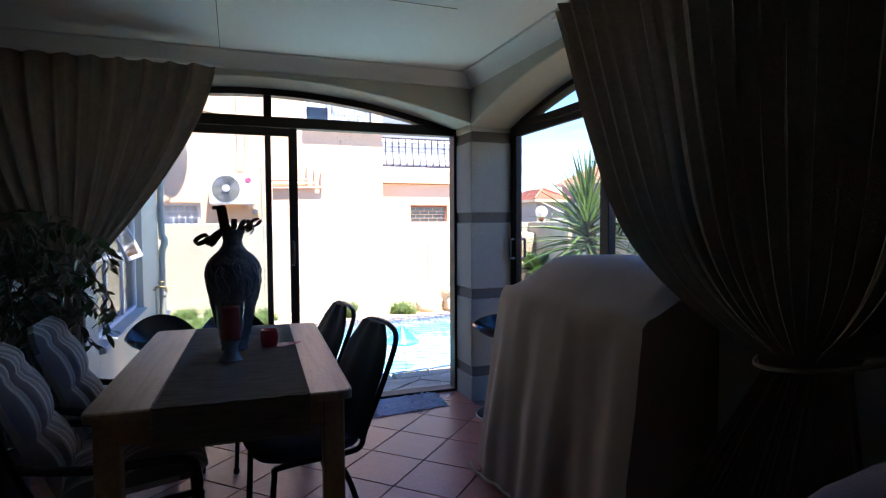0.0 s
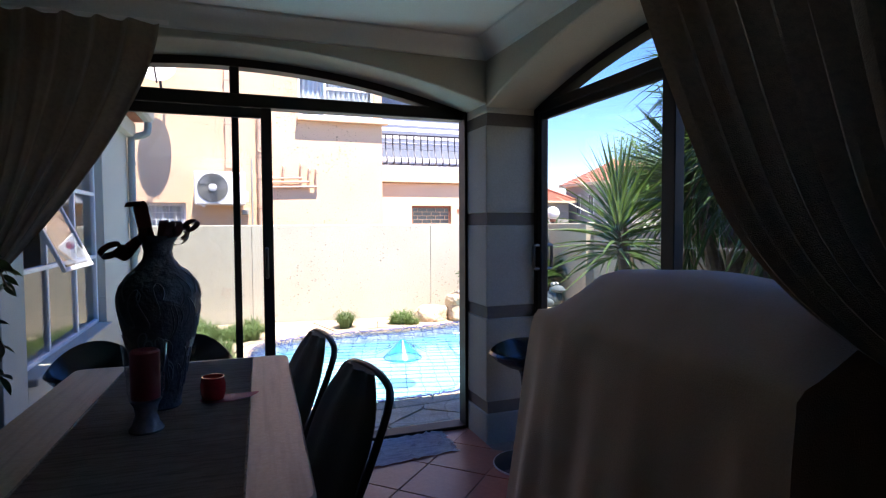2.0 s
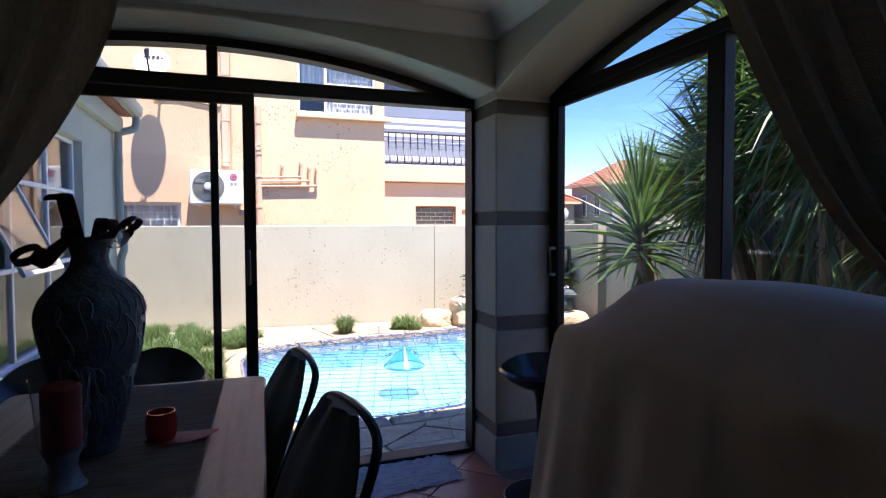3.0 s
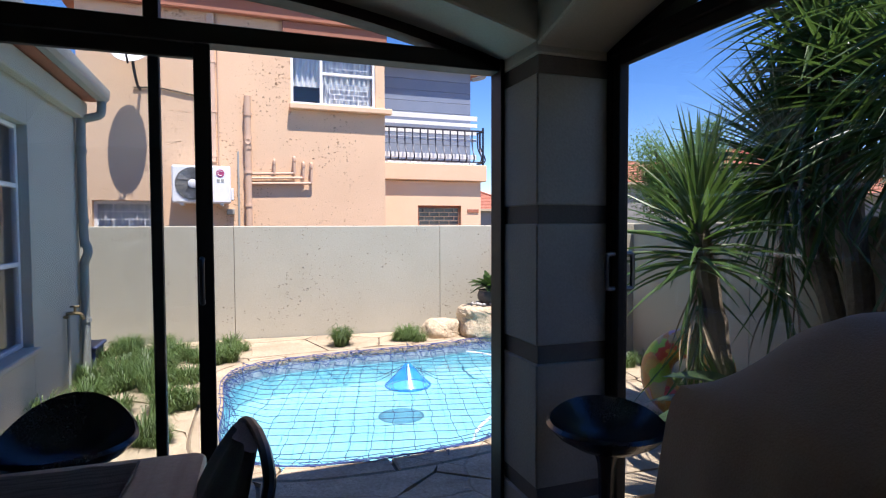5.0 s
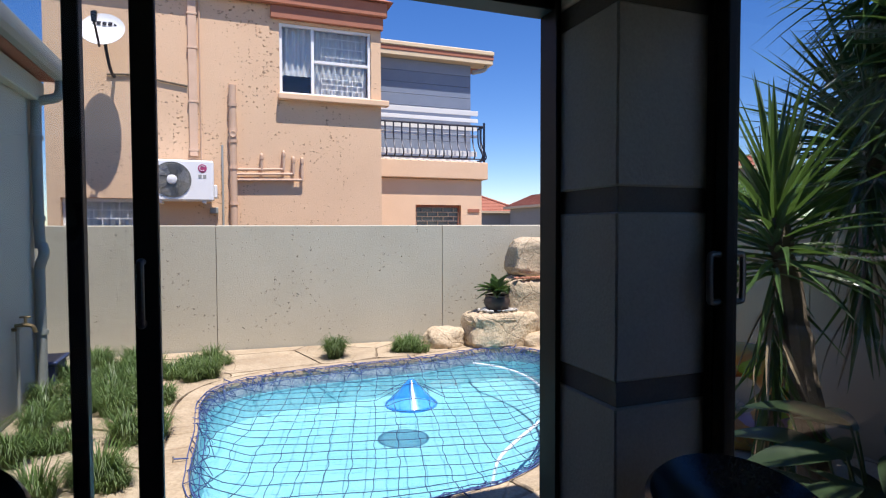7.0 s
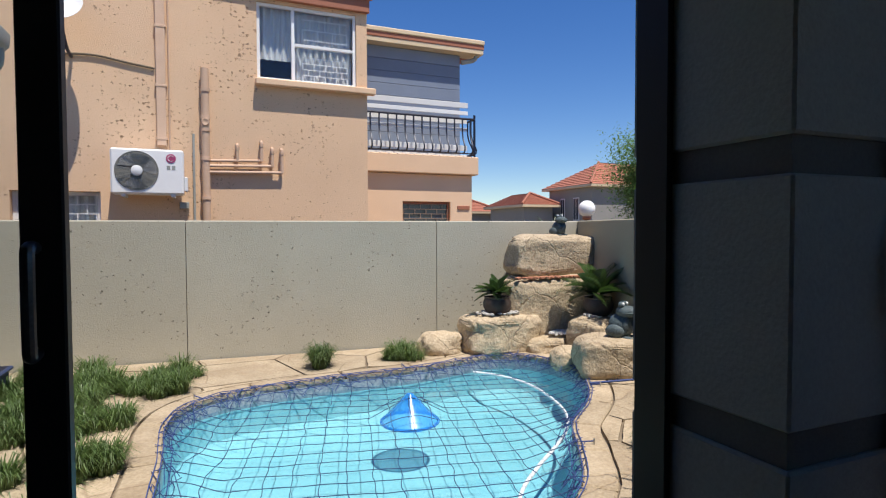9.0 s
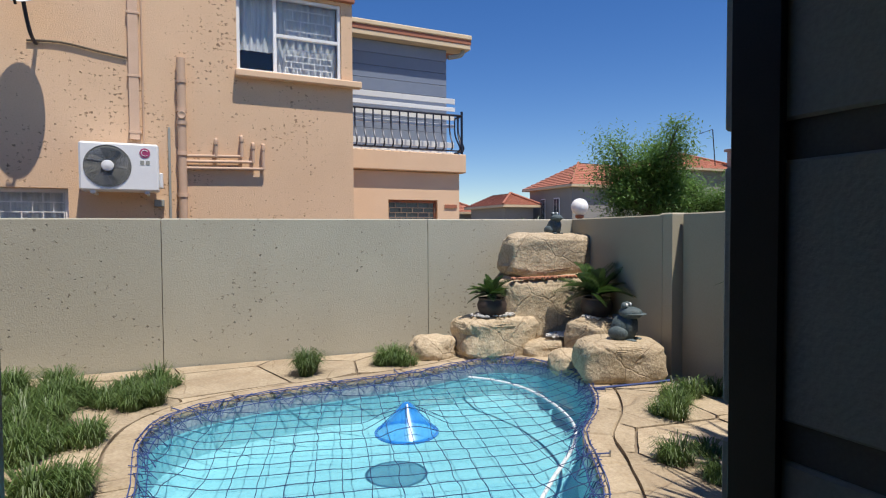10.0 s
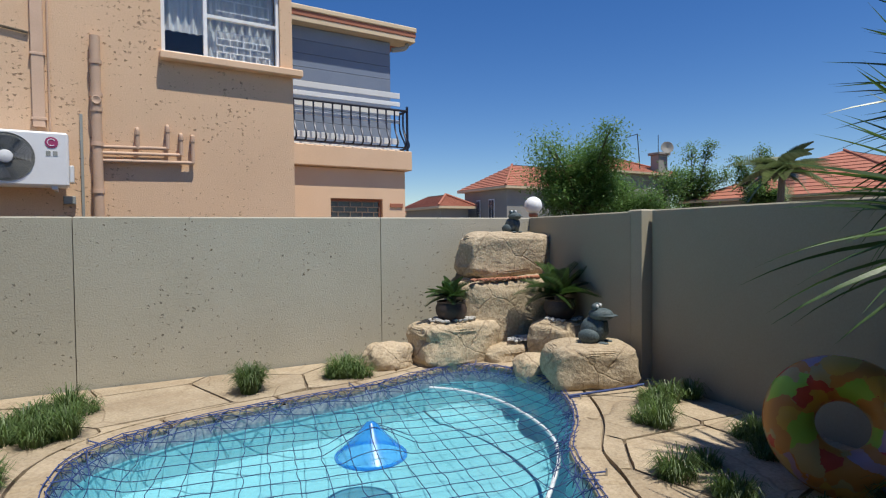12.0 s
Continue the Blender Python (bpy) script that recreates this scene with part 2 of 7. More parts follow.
M_CURTAIN = streaked(material("woven_curtain", (0.135, 0.104, 0.075), (0.21, 0.164, 0.12), 14, 0.92, 0.5, 260, sheen=0.25), 1, 60, (0.085, 0.067, 0.05), 0.5, 0.4)
t = M_CURTAIN.node_tree
tl, mx = t.nodes.new("ShaderNodeBsdfTranslucent"), t.nodes.new("ShaderNodeMixShader")
tl.inputs[0].default_value, mx.inputs[0].default_value = (0.30, 0.23, 0.165, 1), 0.10
t.links.new(t.nodes["Principled BSDF"].outputs[0], mx.inputs[1])
t.links.new(tl.outputs[0], mx.inputs[2])
t.links.new(mx.outputs[0], t.nodes["Material Output"].inputs[0])
M_COVER = material("canvas_cover", (0.31, 0.235, 0.175), (0.39, 0.305, 0.235), 5, 0.9, 0.25, 220, sheen=0.15)
M_WOOD = streaked(material("oiled_pine", (0.40, 0.26, 0.16), (0.52, 0.36, 0.24), 4, 0.42, 0.08, 80), 1, 40, (0.30, 0.18, 0.10), 0.55)
M_RUNNER = streaked(material("table_runner_weave", (0.27, 0.205, 0.16), (0.42, 0.335, 0.26), 18, 0.95, 0.6, 300), 0, 90, (0.12, 0.09, 0.07), 0.7, 0.08)
M_FABRIC = material("charcoal_fabric", (0.022, 0.02, 0.02), (0.045, 0.042, 0.042), 12, 0.92, 0.4, 260, sheen=0.3)
M_STEEL_BLACK = material("black_tube_steel", (0.012, 0.012, 0.013), (0.022, 0.022, 0.024), 10, 0.35, 0.02, 120, metal=0.4)
M_STRIPE = banded(material("striped_cushion_cloth", (0.6, 0.6, 0.62), (0.9, 0.9, 0.92), 20, 0.95, 0.5, 260, sheen=0.2), 1,
                  [(0.0, (0.19, 0.165, 0.175)), (0.22, (0.55, 0.50, 0.47)), (0.34, (0.28, 0.25, 0.255)), (0.6, (0.64, 0.59, 0.55)), (0.70, (0.23, 0.20, 0.21))], 0.11)
M_BLACK_PLASTIC = material("black_moulded_plastic", (0.010, 0.010, 0.012), (0.016, 0.016, 0.02), 6, 0.25, 0.03, 160)
M_BLUE_FABRIC = material("blue_upholstery", (0.07, 0.09, 0.24), (0.11, 0.13, 0.32), 9, 0.9, 0.35, 240, sheen=0.3)
M_VASE = material("dark_glazed_stoneware", (0.025, 0.026, 0.032), (0.12, 0.12, 0.13), 26, 0.55, 0.5, 70, mottle=0.25)
M_PEWTER = material("pale_raised_glaze", (0.10, 0.10, 0.115), (0.17, 0.17, 0.19), 18, 0.45, 0.1, 90)
M_FOOT = material("frosted_glass_foot", (0.15, 0.15, 0.17), (0.27, 0.27, 0.30), 14, 0.25, 0.1, 60)
M_RED = material("red_glazed_ceramic", (0.42, 0.012, 0.015), (0.55, 0.02, 0.02), 8, 0.2, 0.03, 80, coat=0.3)
M_CANDLE = material("red_candle_wax", (0.20, 0.012, 0.012), (0.30, 0.02, 0.018), 10, 0.5, 0.06, 80)
M_DRIED = material("dark_red_dried_ribbon", (0.06, 0.010, 0.010), (0.12, 0.022, 0.018), 12, 0.6, 0.2, 90)
M_RUG = streaked(material("rag_rug", (0.60, 0.59, 0.60), (0.85, 0.83, 0.84), 22, 0.97, 0.8, 160), 0, 55, (0.30, 0.30, 0.34), 0.6, 0.2)
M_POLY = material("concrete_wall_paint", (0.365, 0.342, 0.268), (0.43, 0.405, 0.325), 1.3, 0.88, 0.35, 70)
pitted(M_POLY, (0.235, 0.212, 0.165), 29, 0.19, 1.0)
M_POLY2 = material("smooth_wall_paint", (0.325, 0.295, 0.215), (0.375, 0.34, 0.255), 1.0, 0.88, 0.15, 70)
M_HOUSE = material("peach_textured_plaster", (0.69, 0.465, 0.29), (0.79, 0.545, 0.355), 1.2, 0.88, 0.45, 60)
pitted(M_HOUSE, (0.50, 0.325, 0.205), 30, 0.31, 1.0)
M_HOUSE_PLAIN = material("peach_smooth_plaster", (0.68, 0.46, 0.295), (0.77, 0.535, 0.355), 1.5, 0.85, 0.2, 80)
M_PIPE_PEACH = material("peach_painted_pipe", (0.55, 0.37, 0.25), (0.64, 0.44, 0.31), 6, 0.6, 0.05, 80)
M_WHITE = material("white_enamel", (0.76, 0.76, 0.75), (0.83, 0.83, 0.82), 5, 0.35, 0.02, 120)
M_SIDING = material("blue_grey_siding", (0.19, 0.235, 0.32), (0.235, 0.28, 0.37), 2.5, 0.6, 0.1, 60)
M_TRIM_RED = material("rust_red_trim", (0.36, 0.13, 0.07), (0.44, 0.17, 0.10), 4, 0.7, 0.1, 80)
M_CREAM = material("cream_gutter", (0.60, 0.47, 0.30), (0.68, 0.54, 0.36), 4, 0.6, 0.06, 80)
M_IRON = material("dark_blue_wrought_iron", (0.012, 0.016, 0.03), (0.02, 0.026, 0.05), 9, 0.4, 0.05, 120, metal=0.3)
# near-black colour stands in for unlit depth behind windows and siding
M_DARK = material("painted_dark_depth", (0.02, 0.02, 0.022), (0.035, 0.035, 0.04), 3, 0.8, 0.0, 50)
M_BLIND = streaked(material("pale_window_curtain", (0.52, 0.54, 0.56), (0.66, 0.68, 0.68), 5, 0.9, 0.2, 90), 2, 30, (0.26, 0.28, 0.31), 0.5)
M_SLAB = material("sandstone_flag", (0.31, 0.24, 0.155), (0.53, 0.43, 0.30), 2.6, 0.9, 0.5, 45, spread=0.12, detail=8)
cracked(M_SLAB, 0.9, (0.27, 0.19, 0.115), 0.010, 0.4)
M_ROCK = material("carved_sandstone", (0.35, 0.265, 0.165), (0.62, 0.51, 0.36), 3.2, 0.92, 0.7, 38, detail=9, spread=0.08)
cracked(M_ROCK, 1.3, (0.22, 0.15, 0.09), 0.014, 0.35)
M_SOIL = material("dark_soil", (0.13, 0.10, 0.068), (0.23, 0.18, 0.125), 6, 0.97, 0.8, 60)
M_MOSAIC = material("blue_pool_mosaic", (0.14, 0.18, 0.26), (0.38, 0.41, 0.44), 42, 0.35, 0.2, 90, mottle=0.2)
M_POOL = material("pale_pool_plaster", (0.20, 0.475, 0.54), (0.29, 0.58, 0.635), 1.2, 0.7, 0.05, 30)
M_NET = material("blue_black_net_cord", (0.012, 0.028, 0.085), (0.03, 0.065, 0.19), 20, 0.75, 0.2, 200)
M_NET2 = material("bright_blue_net_edge", (0.02, 0.04, 0.14), (0.05, 0.09, 0.28), 20, 0.75, 0.2, 200)
M_FLOAT = material("sky_blue_moulded_plastic", (0.02, 0.24, 0.72), (0.04, 0.30, 0.80), 3, 0.25, 0.02, 60, coat=0.2)
t = M_FLOAT.node_tree
tp, mx = t.nodes.new("ShaderNodeBsdfTransparent"), t.nodes.new("ShaderNodeMixShader")
tp.inputs[0].default_value, mx.inputs[0].default_value = (0.72, 0.92, 1.0, 1), 0.45
t.links.new(t.nodes["Principled BSDF"].outputs[0], mx.inputs[1])
t.links.new(tp.outputs[0], mx.inputs[2])
t.links.new(mx.outputs[0], t.nodes["Material Output"].inputs[0])
M_HOSE = material("white_pool_hose", (0.70, 0.76, 0.80), (0.80, 0.84, 0.86), 12, 0.5, 0.05, 60)
M_POT = material("dark_clay_pot", (0.035, 0.024, 0.02), (0.075, 0.05, 0.04), 8, 0.6, 0.2, 60)
M_PEBBLE = material("pale_pebbles", (0.42, 0.40, 0.37), (0.76, 0.74, 0.70), 30, 0.8, 0.2, 90, spread=0.3)
M_FROG = material("verdigris_cast_stone", (0.035, 0.055, 0.06), (0.12, 0.16, 0.17), 14, 0.7, 0.5, 60)
M_GLOBE = material("opal_white_glass", (0.80, 0.79, 0.76), (0.86, 0.85, 0.82), 3, 0.3, 0.0, 50)
M_RED_STONE = material("red_brick_chips", (0.36, 0.14, 0.08), (0.48, 0.22, 0.13), 12, 0.9, 0.4, 60)
M_GREYPIPE = material("grey_green_pvc", (0.25, 0.26, 0.24), (0.32, 0.33, 0.30), 5, 0.5, 0.04, 80)
M_GRILLE = material("painted_fan_well_shade", (0.24, 0.24, 0.215), (0.30, 0.30, 0.27), 6, 0.6, 0.02, 60)
M_BLADE = material("grey_fan_plastic", (0.36, 0.36, 0.34), (0.44, 0.44, 0.42), 6, 0.55, 0.02, 60)
M_BADGE = material("magenta_red_badge", (0.40, 0.05, 0.14), (0.48, 0.07, 0.18), 6, 0.4, 0.02, 60)
M_BAR_BROWN = material("brown_painted_bars", (0.20, 0.14, 0.10), (0.27, 0.19, 0.14), 6, 0.6, 0.05, 60)
M_WING = material("grey_green_plaster", (0.47, 0.45, 0.375), (0.54, 0.52, 0.435), 1.5, 0.85, 0.3, 80)
M_BLUE_BIN = material("navy_plastic_crate", (0.02, 0.035, 0.10), (0.03, 0.05, 0.14), 5, 0.4, 0.02, 80)
M_BRASS = material("weathered_brass", (0.20, 0.15, 0.08), (0.32, 0.25, 0.14), 20, 0.45, 0.1, 120, metal=0.9)
M_ROOF = streaked(material("terracotta_roof_tile", (0.33, 0.115, 0.07), (0.47, 0.19, 0.12), 3, 0.85, 0.3, 30, spread=0.1), 2, 9, (0.26, 0.09, 0.05), 0.5, 0.3)
M_FAR_WALL = material("far_grey_plaster", (0.26, 0.25, 0.23), (0.33, 0.32, 0.29), 0.6, 0.9, 0.2, 20)
M_GLASS = clear("window_glass", (0.955, 0.97, 0.975))
M_FARGLASS = material("far_window_glass", (0.05, 0.06, 0.075), (0.09, 0.105, 0.125), 1.2, 0.08, 0.0, 20)
M_WATER = clear("pool_water", (0.82, 0.955, 0.98), 0.02, 0.02)
M_GRASS = leafy("mondo_grass", (0.045, 0.085, 0.022), (0.13, 0.20, 0.06), (0.14, 0.22, 0.05))
M_YUCCA = leafy("yucca_leaf", (0.035, 0.075, 0.02), (0.085, 0.15, 0.05), (0.11, 0.20, 0.04), 0.36)
M_CYCAD = leafy("cycad_frond", (0.03, 0.06, 0.018), (0.07, 0.125, 0.035), (0.07, 0.14, 0.03), 0.4)
M_TREE = leafy("feathery_tree_leaf", (0.06, 0.125, 0.03), (0.14, 0.24, 0.065), (0.20, 0.36, 0.09), 0.5)
M_PALM = leafy("palm_frond", (0.10, 0.13, 0.06), (0.22, 0.25, 0.13), (0.16, 0.22, 0.08), 0.35)
M_FICUS = leafy("ficus_leaf", (0.025, 0.045, 0.02), (0.05, 0.085, 0.035), (0.06, 0.10, 0.03), 0.4)
M_DEAD = material("dry_palm_leaf", (0.20, 0.15, 0.09), (0.36, 0.29, 0.19), 10, 0.85, 0.2, 60)
M_BARK = material("fibrous_bark", (0.10, 0.075, 0.05), (0.19, 0.15, 0.105), 12, 0.95, 0.8, 40)


# ---- mesh helpers ----
def box(bm, lo, hi, bevel=0.0, m=None):
    """An axis-aligned box with softened edges, added to bm."""
    c = [(a + b) / 2 for a, b in zip(lo, hi)]
    s = [abs(b - a) for a, b in zip(lo, hi)]
    t = bmesh.new()
    bmesh.ops.create_cube(t, size=1, matrix=Matrix.Translation(c) @ Matrix.Diagonal((*s, 1)))
    if bevel:
        bmesh.ops.bevel(t, geom=list(t.edges), offset=min(bevel, min(s) * 0.45), segments=1, affect="EDGES")
    return weld(bm, t, m)


def weld(bm, t, m=None):
    if m is not None:
        bmesh.ops.transform(t, matrix=m, verts=t.verts)
    me = bpy.data.meshes.new("tmp")
    t.to_mesh(me)
    t.free()
    bm.from_mesh(me)
    bpy.data.meshes.remove(me)
    return bm


def boxed(lo, hi, bevel=0.0):
    return box(bmesh.new(), lo, hi, bevel)


def smooth_line(pts, n=8, closed=False):
    """A smooth curve through the points."""
    p = [Vector(a) for a in pts]
    k, out = len(p), []
    for i in range(k if closed else k - 1):
        a, b, c, d = (p[j % k] if closed else p[min(max(j, 0), k - 1)] for j in (i - 1, i, i + 1, i + 2))
        for s in range(n):
            u = s / n
            out.append(0.5 * (2 * b + (c - a) * u + (2 * a - 5 * b + 4 * c - d) * u * u + (3 * b - a - 3 * c + d) * u ** 3))
    if not closed:
        out.append(p[-1])
    return out


def tube(bm, pts, r, sides=8, closed=False, ends=True):
    """A round tube along points; r is a number or one number a point."""
    pts = [Vector(p) for p in pts]
    n = len(pts)
    rs = r if isinstance(r, (list, tuple)) else [r] * n
    rings, side = [], None
    for i in range(n):
        d = (pts[(i + 1) % n] - pts[i - 1]) if closed else (pts[min(i + 1, n - 1)] - pts[max(i - 1, 0)])
        d.normalize()
        if side is None:
            side = d.orthogonal().normalized()
        side = side - d * side.dot(d)
        side = side.normalized() if side.length > 1e-5 else d.orthogonal().normalized()
        up = d.cross(side)
        rings.append([bm.verts.new(pts[i] + (side * math.cos(a) + up * math.sin(a)) * rs[i]) for a in (2 * math.pi * j / sides for j in range(sides))])
    for i in range(n if closed else n - 1):
        a, b = rings[i], rings[(i + 1) % n]
        for j in range(sides):
            bm.faces.new((a[j], a[(j + 1) % sides], b[(j + 1) % sides], b[j]))
    if ends and not closed:
        bm.faces.new(rings[0][::-1])
        bm.faces.new(rings[-1])
    return bm


def lathe(bm, profile, sides=28, m=None):
    """A turned body: profile of (radius, height)."""
    t = bmesh.new()
    rings = []
    for r, z in profile:
        rings.append([t.verts.new((max(r, 1e-4) * math.cos(a), max(r, 1e-4) * math.sin(a), z)) for a in (2 * math.pi * j / sides for j in range(sides))])
    for a, b in zip(rings, rings[1:]):
        for j in range(sides):
            t.faces.new((a[j], a[(j + 1) % sides], b[(j + 1) % sides], b[j]))
    return weld(bm, t, m)


def blob(bm, size, m=None, sub=3, rough=0.0, seed=0, square=1.0):
    """A rounded lump; square under 1 makes it boxier, rough shakes its skin."""
    t = bmesh.new()
    bmesh.ops.create_icosphere(t, subdivisions=sub, radius=1)
    for v in t.verts:
        c = Vector([math.copysign(abs(a) ** square, a) for a in v.co])
        k = 1 + rough * (noise.fractal(c * 1.3 + Vector((seed * 7.1, seed * 3.3, 0)), 1.0, 2.0, 4) + 0.35 * noise.noise(c * 5 + Vector((seed, 0, 0))))
        v.co = Vector((c.x * size[0], c.y * size[1], c.z * size[2])) * k
    return weld(bm, t, m)


def prism(bm, outline, z0, z1, bevel=0.0, m=None):
    """An upright slab over a flat outline."""
    t = bmesh.new()
    f = t.faces.new([t.verts.new((x, y, z0)) for x, y in outline])
    e = bmesh.ops.extrude_face_region(t, geom=[f])
    top = [v for v in e["geom"] if isinstance(v, bmesh.types.BMVert)]
    for v in top:
        v.co.z = z1
    bmesh.ops.recalc_face_normals(t, faces=t.faces)
    if bevel:
        edges = [ed for ed in t.edges if all(abs(v.co.z - z1) < 1e-6 for v in ed.verts)]
        bmesh.ops.bevel(t, geom=edges, offset=bevel, segments=1, affect="EDGES")
    return weld(bm, t, m)


def mesh_of(name, bm, mat, smooth=None):
    me = bpy.data.meshes.new(name)
    bmesh.ops.recalc_face_normals(bm, faces=bm.faces)
    bm.to_mesh(me)
    bm.free()
    for m in mat if isinstance(mat, (list, tuple)) else [mat]:
        me.materials.append(m)
    if smooth is None:
        me.polygons.foreach_set("use_smooth", [True] * len(me.polygons))
        me.set_sharp_from_angle(angle=radians(35))
    elif smooth:
        me.polygons.foreach_set("use_smooth", [True] * len(me.polygons))
    return me


def part(name, bm, mat, parent=None, label="", smooth=None):
    """Links a bmesh as one mesh object, under a thing or a part when one is given."""
    ob = new(name, mesh_of(name, bm, mat, smooth))
    ob.parent = parent
    if label:
        tagged(ob, label)
    return ob


def thing(name, label, category, m=None, group="", kind=""):
    """An Empty at a thing's base, to parent its parts."""
    ob = new(name)
    ob.empty_display_size = 0.1
    if m is not None:
        ob.matrix_world = m
    return tagged(ob, label, category, group, kind)


def solid(name, bm, mat, label="", category="", group="", kind="", m=None, smooth=None):
    """A thing of one mesh."""
    ob = new(name, mesh_of(name, bm, mat, smooth))
    if m is not None:
        ob.matrix_world = m
    return tagged(ob, label, category, group, kind)


# ---- room shell ----
FLOOR, CEIL = 0.13, 2.68
WX, EX, SY, NY = -3.0, 1.769, -2.2, 4.107


def n_arch(x):
    return 2.30 + 0.237 * (1 - ((x - 0.27) / 1.52) ** 2)


def e_arch(y):
    return 2.29 + 0.225 * (1 - ((y - 2.6) / 1.5) ** 2)


def arch_wall(bm, curve, a0, a1, top, d0, d1, along_x, n=28):
    """The wall above an arched opening, as one closed mass, with a softened soffit edge."""
    t = bmesh.new()
    rows = []
    for i in range(n + 1):
        u = a0 + (a1 - a0) * i / n
        z = curve(u)
        pts = [(d0, z + 0.008), (d0 + 0.008, z), (d1, z), (d1, top), (d0, top)]
        rows.append([t.verts.new((u, d, h) if along_x else (d, u, h)) for d, h in pts])
    for a, b in zip(rows, rows[1:]):
        for j in range(5):
            t.faces.new((a[j], a[(j + 1) % 5], b[(j + 1) % 5], b[j]))
    t.faces.new(rows[0])
    t.faces.new(rows[-1][::-1])
    return weld(bm, t)


bm = arch_wall(bmesh.new(), n_arch, -1.25, EX, 2.72, NY, 4.56, True)
box(bm, (-3.2, NY, -0.1), (-1.25, 4.56, 2.72), 0.006)
solid("wall_north", bm, M_WALL_IN, "grey-green plastered wall with a wide segmental arch", "wall", kind="structure")
bm = arch_wall(bmesh.new(), e_arch, 1.70, NY, 2.72, EX, 2.21, False)
box(bm, (EX, -2.4, -0.1), (2.21, 1.70, 2.72), 0.006)
solid("wall_east", bm, M_WALL_IN, "grey-green plastered wall with a wide arched opening", "wall", kind="structure")
solid("wall_west", boxed((-3.2, -2.4, -0.1), (-3.0, NY, 2.72)), M_WALL_IN, "plain plastered room wall", "wall", kind="structure")
solid("wall_south", boxed((-3.0, -2.4, -0.1), (EX, -2.2, 2.72)), M_WALL_IN, "plain plastered room wall", "wall", kind="structure")

# corner pillar: proud plaster blocks between darker sunk bands
pillar = thing("pillar", "square corner pillar of plaster blocks with darker bands", "pillar", kind="structure")
part("core", boxed((EX + 0.013, NY + 0.013, -0.1), (2.197, 4.547, 2.72)), M_BAND, pillar, "darker sunk bands")
for z0, z1 in ((-0.1, 0.32), (0.40, 0.94), (1.02, 1.543), (1.622, 2.175), (2.255, 2.72)):
    part("block", boxed((EX, NY, z0), (2.21, 4.56, z1), 0.006), M_PILLAR if z0 < 2.2 else M_WALL_IN, pillar)

# ceiling boards with fine joints, and a coved cornice
bm = boxed((WX, SY, CEIL), (EX, NY, CEIL + 0.035))
for x in (-1.23, -0.03):
    box(bm, (x - 0.002, SY, CEIL - 0.002), (x + 0.002, NY, CEIL + 0.002))
box(bm, (-0.03, 2.885, CEIL - 0.002), (1.17, 2.889, CEIL + 0.002))
bm.faces.ensure_lookup_table()
for f in bm.faces[6:]:
    f.material_index = 1
solid("ceiling", bm, [M_CEIL, M_GROUT], "pale painted board ceiling with fine joints", "ceiling", kind="structure")
COVE = [(0.0, 0.0), (0.105, 0.0), (0.10, -0.012), (0.07, -0.028), (0.045, -0.05), (0.03, -0.075), (0.02, -0.1), (0.0, -0.105)]


def cove(name, m, length):
    t = bmesh.new()
    ends = [[t.verts.new((u, -d, z)) for d, z in COVE] for u in (0, length)]
    for j in range(len(COVE)):
        k = (j + 1) % len(COVE)
        t.faces.new((ends[0][j], ends[0][k], ends[1][k], ends[1][j]))
    t.faces.new(ends[0])
    t.faces.new(ends[1][::-1])
    return solid(name, t, M_CEIL, "pale coved plaster cornice", "cornice", kind="structure", m=m)


cove("trim", pose(WX, NY - 0.002, CEIL - 0.003), EX - WX)
cove("trim", pose(EX - 0.002, NY, CEIL - 0.004, 0, 0, -90), 6.3)
solid("roof", boxed((-3.4, -2.6, 2.725), (2.55, 4.58, 2.86), 0.02), M_FAR_WALL, "flat roof slab over the dining room", "roof", kind="structure")

# floor screed; the tiles lie on it
solid("floor", boxed((-3.0, -2.2, -0.1), (EX, 4.47, FLOOR - 0.006)), M_GROUT, "terracotta-tiled floor with grey grout", "floor", kind="structure")
box(bm := bmesh.new(), (EX, 1.70, -0.1), (2.21, NY, FLOOR - 0.008))
solid("floor", bm, M_GROUT, "tiled strip under the side arch", "floor", kind="structure")
box(bm := bmesh.new(), (-1.25, 4.47, -0.1), (EX, 4.57, FLOOR - 0.012), 0.008)
solid("step", bm, M_SLAB, "stone threshold below the sliding door", "step", kind="structure")


# ---- sliding doors in the arches ----
def rail_box(w, name, lo, hi, mat=M_BRONZE, label="", bevel=0.004):
    return part(name, boxed(lo, hi, bevel), mat, w, label)


def d_handle(w, base, out, h=0.14):
    """A bow handle standing off a stile, along z."""
    o = Vector(out)
    b = Vector(base)
    z = Vector((0, 0, h / 2))
    pts = [b - z, b - z + o * 0.8, b - z * 0.75 + o, b + z * 0.75 + o, b + z + o * 0.8, b + z]
    part("handle", tube(bmesh.new(), smooth_line(pts, 4), 0.0105, 10), M_GUNMETAL, w, "dark satin metal pull handle")


def glass_sheet(w, lo, hi):
    g = part("pane", boxed(lo, hi), M_GLASS, w, "clear glass pane")
    g.visible_shadow = False
    return g


